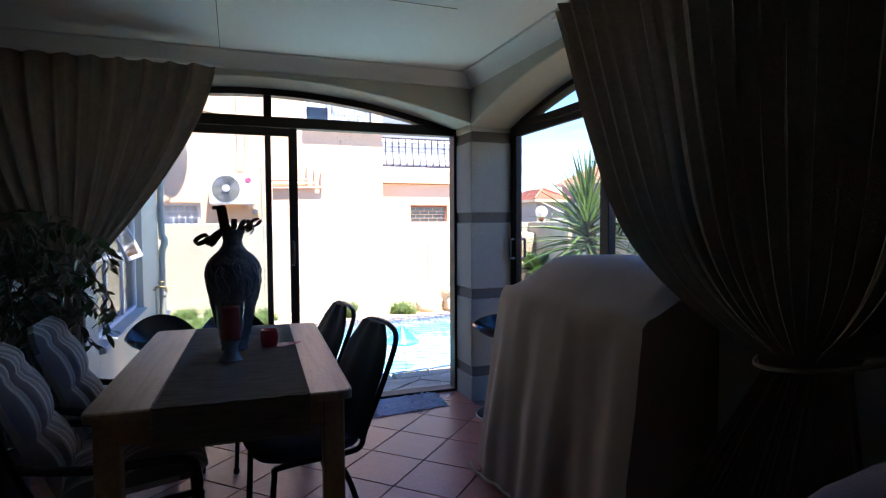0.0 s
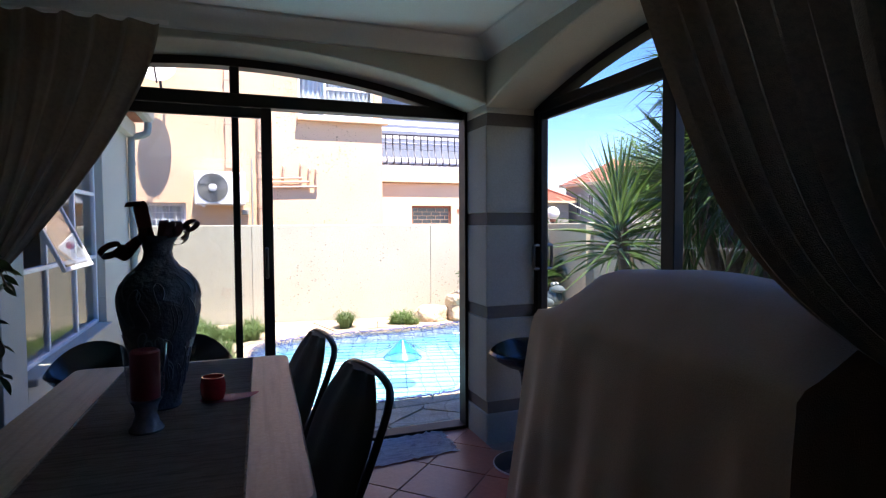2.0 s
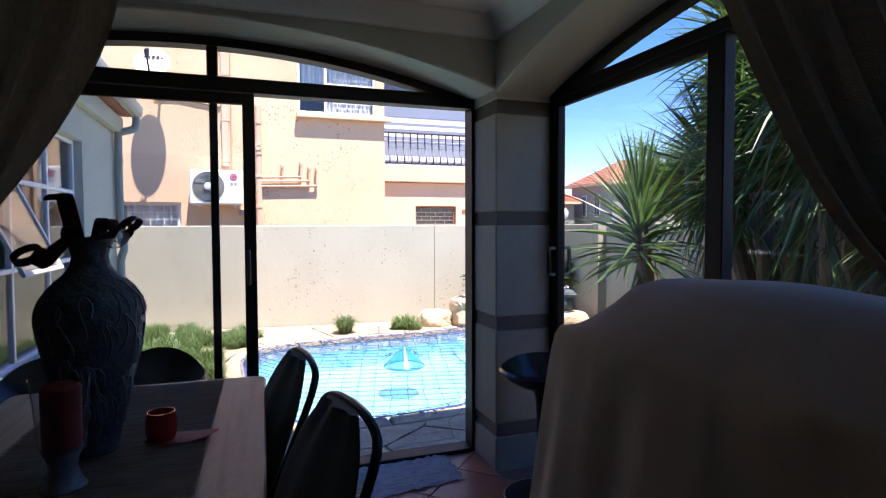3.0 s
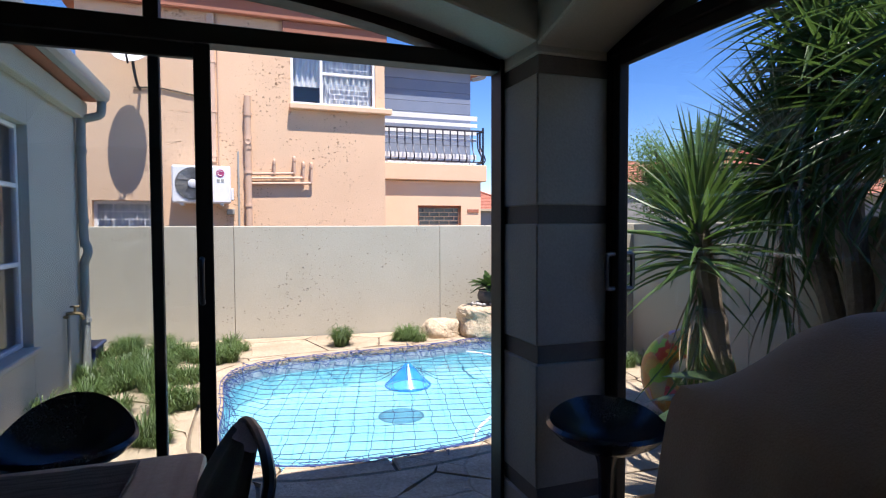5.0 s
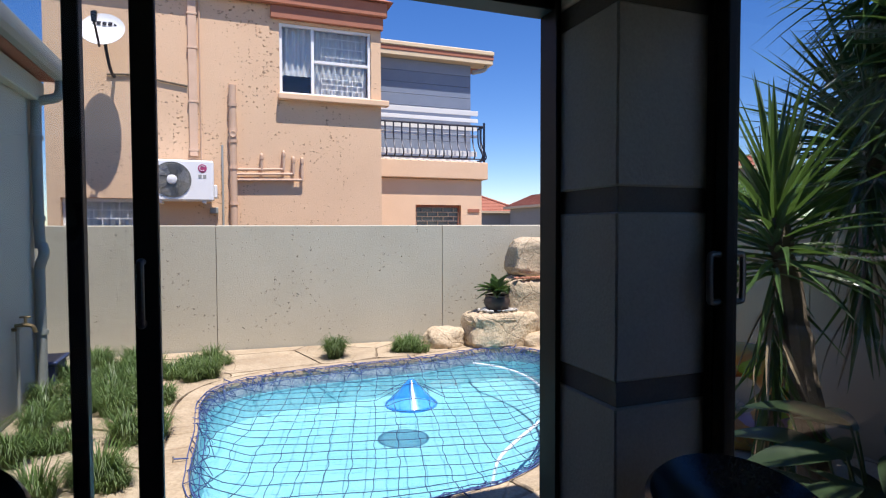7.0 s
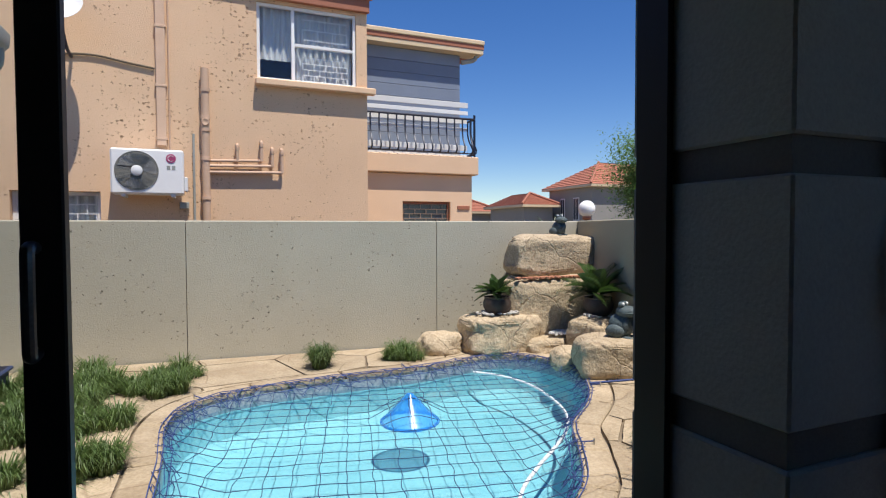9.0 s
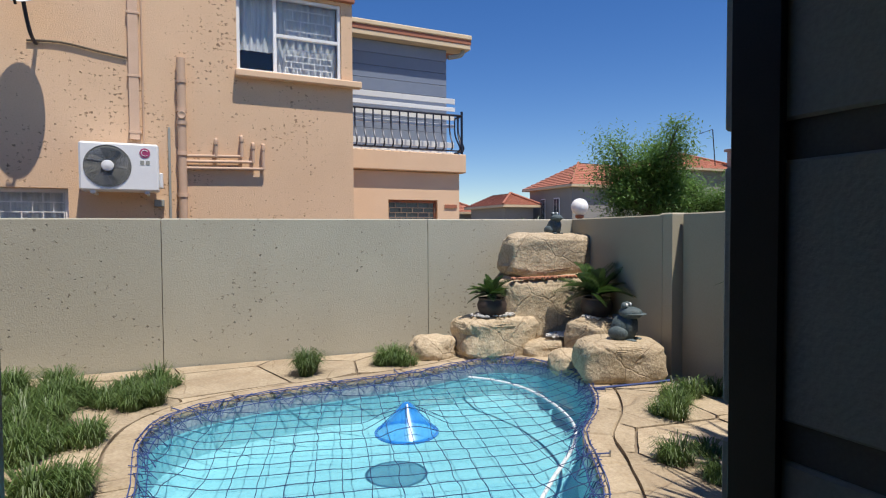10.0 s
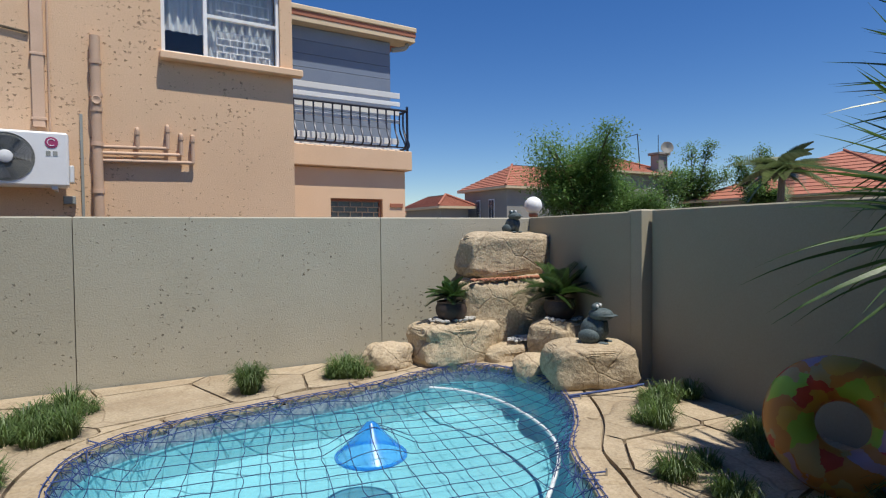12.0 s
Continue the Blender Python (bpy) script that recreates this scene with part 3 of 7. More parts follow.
def arch_bar(bm, curve, a0, a1, d0, d1, along_x, thick, n=24):
    t = bmesh.new()
    rows = []
    for i in range(n + 1):
        u = a0 + (a1 - a0) * i / n
        z = curve(u) + 0.003
        rows.append([t.verts.new((u, d, h) if along_x else (d, u, h)) for d, h in ((d0, z - thick), (d1, z - thick), (d1, z), (d0, z))])
    for a, b in zip(rows, rows[1:]):
        for j in range(4):
            t.faces.new((a[j], a[(j + 1) % 4], b[(j + 1) % 4], b[j]))
    t.faces.new(rows[0])
    t.faces.new(rows[-1][::-1])
    return weld(bm, t)


def arch_glass(w, curve, a0, a1, z0, d, along_x, n=16):
    t = bmesh.new()
    for o in (-0.002, 0.002):
        lower = [(a0 + (a1 - a0) * i / n) for i in range(n + 1)]
        vs = [(u, z0) for u in (a0, a1)] + [(u, max(curve(u) - 0.05, z0 + 0.001)) for u in reversed(lower)]
        t.faces.new([t.verts.new((u, d + o, h) if along_x else (d + o, u, h)) for u, h in vs])
    g = part("pane", t, M_GLASS, w, "clear arched fanlight pane")
    g.visible_shadow = False


w1 = thing("window_1", "dark bronze aluminium sliding door standing half open under an arch", "sliding door", kind="structure")
rail_box(w1, "jamb", (1.750, 4.415, FLOOR), (EX, 4.530, 2.33))
rail_box(w1, "jamb", (-1.25, 4.430, FLOOR), (-1.195, 4.530, 2.33))
rail_box(w1, "transom", (-1.195, 4.430, 2.258), (1.750, 4.530, 2.335))
rail_box(w1, "track", (-1.195, 4.410, FLOOR - 0.006), (1.750, 4.540, FLOOR + 0.022))
part("arch_frame", arch_bar(bmesh.new(), n_arch, -1.25, EX, 4.430, 4.530, True, 0.05), M_BRONZE, w1)
rail_box(w1, "mullion", (0.261, 4.480, FLOOR + 0.022), (0.302, 4.530, 2.258))
rail_box(w1, "mullion", (0.255, 4.435, 2.335), (0.309, 4.525, 2.49))
glass_sheet(w1, (-1.19, 4.512, FLOOR + 0.07), (0.263, 4.517, 2.26))
rail_box(w1, "bottom_rail", (-1.19, 4.495, FLOOR + 0.022), (0.261, 4.528, FLOOR + 0.085))
arch_glass(w1, n_arch, -1.0, 0.255, 2.334, 4.480, True)
arch_glass(w1, n_arch, 0.305, 1.6, 2.334, 4.480, True)
leaf = part("sliding_leaf", boxed((0.428, 4.436, FLOOR + 0.024), (0.490, 4.476, 2.256), 0.004), M_BRONZE, w1, "leading stile of the slid-back leaf")
rail_box(leaf, "top_rail", (-1.1, 4.438, 2.196), (0.428, 4.474, 2.254))
rail_box(leaf, "bottom_rail", (-1.1, 4.438, FLOOR + 0.024), (0.428, 4.474, FLOOR + 0.1))
rail_box(leaf, "stile", (-1.16, 4.438, FLOOR + 0.024), (-1.1, 4.474, 2.254))
glass_sheet(leaf, (-1.1, 4.454, FLOOR + 0.1), (0.428, 4.459, 2.196))
d_handle(leaf, (0.448, 4.437, 1.32), (0, -0.042, 0), 0.17)

w2 = thing("window_2", "dark bronze aluminium sliding door with a fanlight in the side arch", "sliding door", kind="structure")
rail_box(w2, "jamb", (2.112, 4.076, FLOOR), (2.20, NY, 2.33))
rail_box(w2, "jamb", (2.112, 1.70, FLOOR), (2.20, 1.76, 2.33))
rail_box(w2, "transom", (2.112, 1.76, 2.262), (2.20, 4.076, 2.316))
rail_box(w2, "track", (2.10, 1.76, FLOOR - 0.006), (2.20, 4.076, FLOOR + 0.022))
part("arch_frame", arch_bar(bmesh.new(), e_arch, 1.70, NY, 2.112, 2.20, False, 0.04), M_BRONZE, w2)
rail_box(w2, "mullion", (2.116, 2.850, FLOOR + 0.022), (2.172, 2.935, 2.262))
rail_box(w2, "mullion", (2.116, 2.58, 2.316), (2.198, 2.635, 2.49))
arch_glass(w2, e_arch, 2.63, 3.85, 2.315, 2.16, False)
arch_glass(w2, e_arch, 1.76, 2.58, 2.315, 2.16, False)
glass_sheet(w2, (2.160, 1.76, FLOOR + 0.07), (2.165, 2.86, 2.264))
leaf2 = part("sliding_leaf", boxed((2.120, 4.028, FLOOR + 0.024), (2.170, 4.075, 2.260), 0.004), M_BRONZE, w2, "closing stile of the leaf")
rail_box(leaf2, "top_rail", (2.122, 2.935, 2.215), (2.160, 4.028, 2.258))
rail_box(leaf2, "bottom_rail", (2.122, 2.935, FLOOR + 0.024), (2.160, 4.028, FLOOR + 0.1))
glass_sheet(leaf2, (2.138, 2.935, FLOOR + 0.1), (2.143, 4.028, 2.215))
d_handle(leaf2, (2.121, 4.052, 1.335), (-0.04, 0, 0), 0.15)
d_handle(leaf2, (2.169, 4.046, 1.335), (0.04, 0, 0), 0.15)

# ---- pool ----
POOL = [(0.45, 6.1), (0.43, 7.2), (0.42, 7.95), (0.60, 8.42), (1.10, 8.68), (1.95, 8.78), (2.70, 8.82), (3.30, 8.95), (3.78, 9.02), (4.10, 8.75),
        (4.20, 8.2), (3.95, 7.62), (3.62, 7.18), (3.18, 6.78), (2.92, 6.35), (2.62, 5.92), (2.20, 5.66), (1.50, 5.58), (0.82, 5.68)]
EDGE = [Vector((p.x, p.y)) for p in smooth_line([(x, y, 0) for x, y in POOL], 6, True)]
NE = len(EDGE)
WATER_Z = -0.13


def edge_normal(i):
    d = EDGE[(i + 1) % NE] - EDGE[i - 1]
    return Vector((-d.y, d.x)).normalized()


def inside_pool(x, y):
    hit = False
    for i in range(NE):
        a, b = EDGE[i - 1], EDGE[i]
        if (a.y > y) != (b.y > y) and x < (b.x - a.x) * (y - a.y) / (b.y - a.y) + a.x:
            hit = not hit
    return hit


area = sum(EDGE[i - 1].x * EDGE[i].y - EDGE[i].x * EDGE[i - 1].y for i in range(NE))
OUT = -1 if area < 0 else 1
if OUT > 0:
    OUT = -1
else:
    OUT = 1


def pushed(i, d):
    return EDGE[i % NE] + edge_normal(i % NE) * OUT * d


def from_edge(x, y):
    """Distance to the pool's edge, and the edge point's index."""
    p = Vector((x, y))
    i = min(range(NE), key=lambda k: (EDGE[k] - p).length_squared)
    return (EDGE[i] - p).length, i


pool = thing("swimming_pool", "kidney-shaped pool with pale blue plaster and a mosaic waterline", "swimming pool", kind="structure")
bm = bmesh.new()
depths = [(0.0, -0.16), (0.03, -0.38), (0.14, -0.48), (0.5, -0.52)]
rings = [[bm.verts.new((*pushed(i, -d), z)) for i in range(NE)] for d, z in depths]
for a, b in zip(rings, rings[1:]):
    for i in range(NE):
        bm.faces.new((a[i], a[(i + 1) % NE], b[(i + 1) % NE], b[i]))
bmesh.ops.triangle_fill(bm, edges=[e for e in bm.edges if e.is_boundary and all(v.co.z < -0.51 for v in e.verts)], use_beauty=True)
part("basin", bm, M_POOL, pool, "pale blue plastered basin")
bm = bmesh.new()
rings = [[bm.verts.new((*pushed(i, d), z)) for i in range(NE)] for d, z in ((0.012, -0.03), (0.0, -0.03), (0.0, -0.2), (0.012, -0.2))]
for a, b in zip(rings, rings[1:] + rings[:1]):
    for i in range(NE):
        bm.faces.new((a[i], a[(i + 1) % NE], b[(i + 1) % NE], b[i]))
part("mosaic_band", bm, M_MOSAIC, pool, "blue glass mosaic band at the waterline")
bm = bmesh.new()
bm.faces.new([bm.verts.new((*pushed(i, 0.006), WATER_Z)) for i in range(NE)])
bmesh.ops.triangulate(bm, faces=bm.faces)
if bm.faces[:][0].normal.z < 0:
    bmesh.ops.reverse_faces(bm, faces=bm.faces)
me = bpy.data.meshes.new("water")
bm.to_mesh(me)
bm.free()
me.materials.append(M_WATER)
water = new("water", me)
tagged(water, "still clear turquoise water in the pool", "water", kind="structure")
# faint ripples bend the gloss
t = M_WATER.node_tree
nz, bp, co = t.nodes.new("ShaderNodeTexNoise"), t.nodes.new("ShaderNodeBump"), t.nodes.new("ShaderNodeTexCoord")
nz.inputs["Scale"].default_value, bp.inputs["Strength"].default_value, bp.inputs["Distance"].default_value = 7.0, 0.25, 0.02
t.links.new(co.outputs["Object"], nz.inputs["Vector"])
t.links.new(nz.outputs["Fac"], bp.inputs["Height"])
for n in t.nodes:
    if n.bl_idname in ("ShaderNodeBsdfGlossy", "ShaderNodeLayerWeight"):
        t.links.new(bp.outputs[0], n.inputs["Normal"])

# ground: one sheet to the horizon with the pool's hole in it
bm = bmesh.new()
inner = [bm.verts.new((*pushed(i, 0.03), -0.022)) for i in range(NE)]
outer = [bm.verts.new((900 * math.cos(a), 900 * math.sin(a), -0.022)) for a in (2 * math.pi * k / 32 for k in range(32))]
for loop in (inner, outer):
    for a, b in zip(loop, loop[1:] + loop[:1]):
        bm.edges.new((a, b))
bmesh.ops.triangle_fill(bm, edges=list(bm.edges), use_beauty=True)
for f in list(bm.faces):
    c = f.calc_center_median()
    if inside_pool(c.x, c.y):
        bm.faces.remove(f)
solid("ground", bm, M_SOIL, "dark garden soil between the paving stones", "ground", kind="structure", smooth=False)


# ---- boundary walls ----
def n_wall_y(x):
    return 10.1 - 0.09 * (x - 1)


NE_CORNER = Vector((5.36, n_wall_y(5.36)))


def wall_run(parent, name, a, b, top, thick, mat, side, label="", bevel=0.012):
    """An upright panel from a to b, thickened to one side."""
    a, b = Vector(a), Vector(b)
    d = (b - a).normalized()
    n = Vector((-d.y, d.x)) * side * thick
    q = [a, b, b + n, a + n]
    return part(name, prism(bmesh.new(), [(p.x, p.y) for p in q], -0.12, top, bevel), mat, parent, label)


bw = thing("boundary_wall", "pitted grey-beige precast concrete garden wall with upright joints", "garden wall", kind="structure")
# the joints lie where the panels meet
xs = [-6.0, -2.6, 0.5, 3.37, NE_CORNER.x + 0.15]
for x0, x1 in zip(xs, xs[1:]):
    wall_run(bw, "panel", (x0 + 0.004, n_wall_y(x0 + 0.004)), (x1 - 0.004, n_wall_y(x1 - 0.004)), 1.55, 0.16, M_POLY, 1)
wall_run(bw, "joint_fill", (-6.0, n_wall_y(-6.0) + 0.03), (NE_CORNER.x, n_wall_y(NE_CORNER.x) + 0.03), 1.53, 0.1, M_GROUT, 1)
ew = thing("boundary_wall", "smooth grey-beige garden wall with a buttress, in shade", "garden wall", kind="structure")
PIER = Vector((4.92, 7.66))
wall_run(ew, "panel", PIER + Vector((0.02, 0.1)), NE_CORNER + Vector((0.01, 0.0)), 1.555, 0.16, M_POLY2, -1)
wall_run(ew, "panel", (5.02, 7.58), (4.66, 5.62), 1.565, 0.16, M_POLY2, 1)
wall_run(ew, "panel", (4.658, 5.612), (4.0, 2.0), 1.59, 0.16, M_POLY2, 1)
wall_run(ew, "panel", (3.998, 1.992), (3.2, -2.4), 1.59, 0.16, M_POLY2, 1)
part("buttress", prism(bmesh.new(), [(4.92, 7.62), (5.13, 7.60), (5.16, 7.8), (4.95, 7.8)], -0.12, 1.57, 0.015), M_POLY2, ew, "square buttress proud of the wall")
wb = thing("boundary_wall", "plain garden wall behind the side garden", "garden wall", kind="structure")
wall_run(wb, "panel", (-6.1, 10.8), (-6.1, 4.0), 1.55, 0.16, M_POLY2, -1)

# ---- side wing of the house ----
wing = thing("house_wing", "grey-green plastered wing with a window, gutter and downpipe", "house", kind="structure")
bm = bmesh.new()
for lo, hi in (((-1.15, 4.565, -0.1), (-0.95, 4.95, 2.75)), ((-1.15, 7.22, -0.1), (-0.95, 8.62, 2.75)), ((-1.15, 4.95, -0.1), (-0.95, 7.22, 0.55)), ((-1.15, 4.95, 2.33), (-0.95, 7.22, 2.75)), ((-3.2, 8.42, -0.1), (-1.15, 8.62, 2.75)), ((-3.2, 4.57, -0.1), (-3.0, 8.42, 2.75))):
    box(bm, lo, hi, 0.004)
part("wall", bm, M_WING, wing)
part("eave_band", boxed((-0.95, 4.6, 2.62), (-0.86, 8.68, 2.80), 0.01), M_WING, wing, "plaster band under the eaves")
t = bmesh.new()
q = [(-3.6, 4.6), (-0.78, 4.6), (-0.78, 8.75), (-3.6, 8.75)]
lo = [t.verts.new((x, y, 2.83)) for x, y in q]
hi = [t.verts.new((x, y, 2.86 if x > -1 else 3.75)) for x, y in q]
t.faces.new(lo)
t.faces.new(hi)
for j in range(4):
    t.faces.new((lo[j], lo[(j + 1) % 4], hi[(j + 1) % 4], hi[j]))
part("roof", t, M_ROOF, wing, "red tiled roof")
t = bmesh.new()
prof = [(-0.78, 2.92), (-0.77, 2.83), (-0.74, 2.80), (-0.68, 2.80), (-0.65, 2.83), (-0.64, 2.92), (-0.645, 2.93), (-0.655, 2.84), (-0.69, 2.812), (-0.73, 2.812), (-0.765, 2.84), (-0.77, 2.92)]
ends = [[t.verts.new((x, y, z)) for x, z in prof] for y in (4.62, 8.62)]
for j in range(len(prof)):
    k = (j + 1) % len(prof)
    t.faces.new((ends[0][j], ends[0][k], ends[1][k], ends[1][j]))
t.faces.new(ends[0])
t.faces.new(ends[1][::-1])
part("gutter", t, M_GREYPIPE, wing, "grey moulded gutter")
pts = [(-0.71, 8.56, 2.84), (-0.71, 8.56, 2.72), (-0.74, 8.56, 2.66), (-0.86, 8.56, 2.62), (-0.895, 8.56, 2.55), (-0.895, 8.56, 1.45), (-0.87, 8.55, 1.36), (-0.86, 8.54, 1.28), (-0.895, 8.55, 1.18), (-0.9, 8.56, 1.05), (-0.9, 8.56, 0.0)]
part("downpipe", tube(bmesh.new(), smooth_line(pts, 3), 0.042, 12), M_GREYPIPE, wing, "grey plastic downpipe with bends")
for z in (2.3, 1.6, 0.6):
    part("clip", tube(bmesh.new(), [(-0.895, 8.56, z - 0.02), (-0.895, 8.56, z + 0.02)], 0.05, 12), M_GREYPIPE, wing)

w3 = thing("window_3", "white steel window with one top-hung sash propped open", "window", kind="structure")
rail_box(w3, "window_sill", (-1.15, 4.951, 0.55), (-0.90, 7.219, 0.60), M_WING, "plaster sill", 0.01)
for y in (4.952, 5.66, 6.44, 7.182):
    rail_box(w3, "bar", (-1.06, y, 0.602), (-1.02, y + 0.036, 2.328), M_WHITE)
for z in (0.602, 1.235, 1.84, 2.292):
    for y0, y1 in ((4.99, 5.658), (5.698, 6.438), (6.478, 7.18)):
        rail_box(w3, "bar", (-1.06, y0, z), (-1.02, y1, z + 0.034), M_WHITE)
for y0, y1 in ((4.99, 5.658), (5.698, 6.438), (6.478, 7.18)):
    for z0, z1 in ((0.636, 1.235), (1.874, 2.292)):
        glass_sheet(w3, (-1.043, y0, z0), (-1.038, y1, z1))
for y0, y1 in ((5.698, 6.438), (6.478, 7.18)):
    glass_sheet(w3, (-1.043, y0, 1.27), (-1.038, y1, 1.84))
m = pose(-1.015, 4.99, 1.86, 0, -24, 0)
bm = bmesh.new()
for lo, hi in (((-0.012, 0, -0.66), (0.012, 0.03, 0)), ((-0.012, 0.70, -0.66), (0.012, 0.73, 0)), ((-0.012, 0.03, -0.66), (0.012, 0.70, -0.63)), ((-0.012, 0.03, -0.03), (0.012, 0.70, 0))):
    box(bm, lo, hi, 0.003)
bmesh.ops.transform(bm, matrix=m, verts=bm.verts)
sash = part("sash", bm, M_WHITE, w3, "white top-hung sash, propped open")
bm = boxed((-0.002, 0.03, -0.63), (0.002, 0.70, -0.03))
bmesh.ops.transform(bm, matrix=m, verts=bm.verts)
part("pane", bm, M_GLASS, sash).visible_shadow = False
# a near-black sheet, the dimness of the wing's interior put into its colour
solid("room_lining", boxed((-1.9, 4.9, 0.0), (-1.85, 7.3, 2.6)), M_DARK, "near-black sheet standing in for the dim interior behind the wing window", "interior wall", kind="structure")

tap = thing("garden_tap", "weathered brass garden tap on a standpipe against the wing wall", "tap")
part("standpipe", tube(bmesh.new(), [(-0.915, 8.02, -0.05), (-0.915, 8.02, 0.70), (-0.90, 8.02, 0.74)], 0.014, 8), M_GREYPIPE, tap, "painted riser pipe")
part("spout", tube(bmesh.new(), smooth_line([(-0.93, 8.02, 0.74), (-0.86, 8.02, 0.745), (-0.81, 8.02, 0.73), (-0.795, 8.02, 0.68)], 4), 0.016, 8), M_BRASS, tap)
part("spindle", tube(bmesh.new(), [(-0.86, 8.02, 0.74), (-0.86, 8.02, 0.80)], 0.012, 8), M_BRASS, tap)
part("handle", box(bmesh.new(), (-0.90, 8.008, 0.80), (-0.82, 8.032, 0.815), 0.005), M_BRASS, tap)
part("bracket", boxed((-0.95, 8.0, 0.70), (-0.91, 8.04, 0.725), 0.003), M_BRASS, tap)
crate = thing("storage_crate", "navy blue plastic crate on the paving beside the wall", "crate")
bm = bmesh.new()
prism(bm, [(-1.40, 9.0), (-0.92, 9.0), (-0.92, 9.4), (-1.40, 9.4)], 0.0, 0.21, 0.02)
part("body", bm, M_BLUE_BIN, crate)
part("rim", boxed((-1.43, 8.97, 0.21), (-0.89, 9.43, 0.245), 0.012), M_BLUE_BIN, crate)

# ---- neighbour's house ----
HY = 12.0
house = thing("neighbour_house", "two-storey peach plastered house with a balcony and dark siding", "house")
bm = bmesh.new()
WINS = [(1.43, 2.9, 3.64, 4.76), (-1.56, -0.57, 1.50, 1.96)]
# front wall built round its two openings
for lo, hi in (((-1.72, HY, -0.05), (3.07, HY + 0.25, 1.50)), ((-1.72, HY, 1.50), (-1.56, HY + 0.25, 1.96)), ((-0.57, HY, 1.50), (3.07, HY + 0.25, 1.96)), ((-1.72, HY, 1.96), (3.07, HY + 0.25, 3.64)),
               ((-1.72, HY, 3.64), (1.43, HY + 0.25, 4.76)), ((2.9, HY, 3.64), (3.07, HY + 0.25, 4.76)), ((-1.72, HY, 4.76), (3.07, HY + 0.25, 5.35)), ((-1.72, HY + 0.25, -0.05), (-1.5, HY + 5, 5.35)), ((2.9, HY + 0.25, -0.05), (3.07, HY + 2.3, 5.35))):
    box(bm, lo, hi)
bmesh.ops.remove_doubles(bm, verts=bm.verts, dist=0.0005)
part("wall", bm, M_HOUSE, house, "peach pitted plaster wall", False)
part("fascia", boxed((-1.95, HY - 0.12, 5.0), (3.16, HY - 0.02, 5.24), 0.02), M_TRIM_RED, house, "rust-red painted fascia")
# the shadow under the eave, put in as a rust-red strip
part("soffit_band", boxed((1.30, HY - 0.07, 4.80), (3.10, HY - 0.003, 5.0), 0.01), M_TRIM_RED, house, "rust-red strip painted in for the shadow above the window")
t = bmesh.new()
lo = [t.verts.new(p) for p in ((-2.1, HY - 0.18, 5.24), (3.25, HY - 0.18, 5.24), (3.25, HY + 6, 5.24), (-2.1, HY + 6, 5.24))]
r0, r1 = t.verts.new((0.2, HY + 3, 7.0)), t.verts.new((1.0, HY + 3, 7.0))
t.faces.new(lo)
t.faces.new((lo[0], lo[1], r1, r0))
t.faces.new((lo[1], lo[2], r1))
t.faces.new((lo[2], lo[3], r0, r1))
t.faces.new((lo[3], lo[0], r0))
part("roof", t, M_ROOF, house, "red tiled hipped roof", False)
part("sill", boxed((1.40, HY - 0.13, 3.54), (3.18, HY - 0.002, 3.635), 0.012), M_HOUSE_PLAIN, house, "peach plaster sill")

win = part("window", boxed((1.432, HY + 0.03, 3.642), (1.475, HY + 0.09, 4.758), 0.004), M_WHITE, house, "white-framed window with burglar bars and a pale curtain")
for lo, hi in (((2.855, HY + 0.03, 3.642), (2.898, HY + 0.09, 4.758)), ((1.475, HY + 0.03, 3.642), (2.855, HY + 0.09, 3.685)), ((1.475, HY + 0.03, 4.715), (2.855, HY + 0.09, 4.758)),
               ((1.925, HY + 0.03, 3.685), (1.972, HY + 0.09, 4.715)), ((1.972, HY + 0.03, 4.18), (2.855, HY + 0.09, 4.225))):
    part("frame_bar", boxed(lo, hi, 0.004), M_WHITE, win)
part("pane", boxed((1.475, HY + 0.055, 3.685), (1.925, HY + 0.06, 4.715)), M_GLASS, win).visible_shadow = False
part("pane", boxed((1.972, HY + 0.055, 3.685), (2.855, HY + 0.06, 4.18)), M_GLASS, win).visible_shadow = False
part("pane", boxed((1.972, HY + 0.055, 4.225), (2.855, HY + 0.06, 4.715)), M_GLASS, win).visible_shadow = False


def burglar_bars(parent, x0, x1, z0, z1, y, rows=4, cols=4, mat=M_WHITE, label="white brick-pattern burglar bars"):
    """Bars welded in a brick pattern."""
    bm = bmesh.new()
    h = (z1 - z0) / rows
    for r in range(rows + 1):
        box(bm, (x0, y, z0 + r * h - 0.006), (x1, y + 0.01, z0 + r * h + 0.006))
    for r in range(rows):
        for c in range(cols + 1):
            x = x0 + (x1 - x0) * (c + (0.5 if r % 2 else 0)) / cols
            if x <= x1:
                box(bm, (x - 0.006, y + 0.001, z0 + r * h), (x + 0.006, y + 0.009, z0 + (r + 1) * h))
    part("burglar_guard", bm, mat, parent, label)


burglar_bars(win, 2.10, 2.78, 3.70, 4.05, HY + 0.10)
burglar_bars(win, 2.10, 2.78, 4.32, 4.62, HY + 0.10, 2, 3)


def drape(x0, x1, z0, z1, y, waves, amp, n=60):
    bm = bmesh.new()
    cols = []
    for i in range(n + 1):
        u = i / n
        yy = y + amp * math.sin(u * waves * 2 * math.pi) + 0.3 * amp * math.sin(u * waves * 5.1)
        cols.append((bm.verts.new((x0 + (x1 - x0) * u, yy, z0)), bm.verts.new((x0 + (x1 - x0) * u, yy, z1))))
    for a, b in zip(cols, cols[1:]):
        bm.faces.new((a[0], b[0], b[1], a[1]))
    return bm


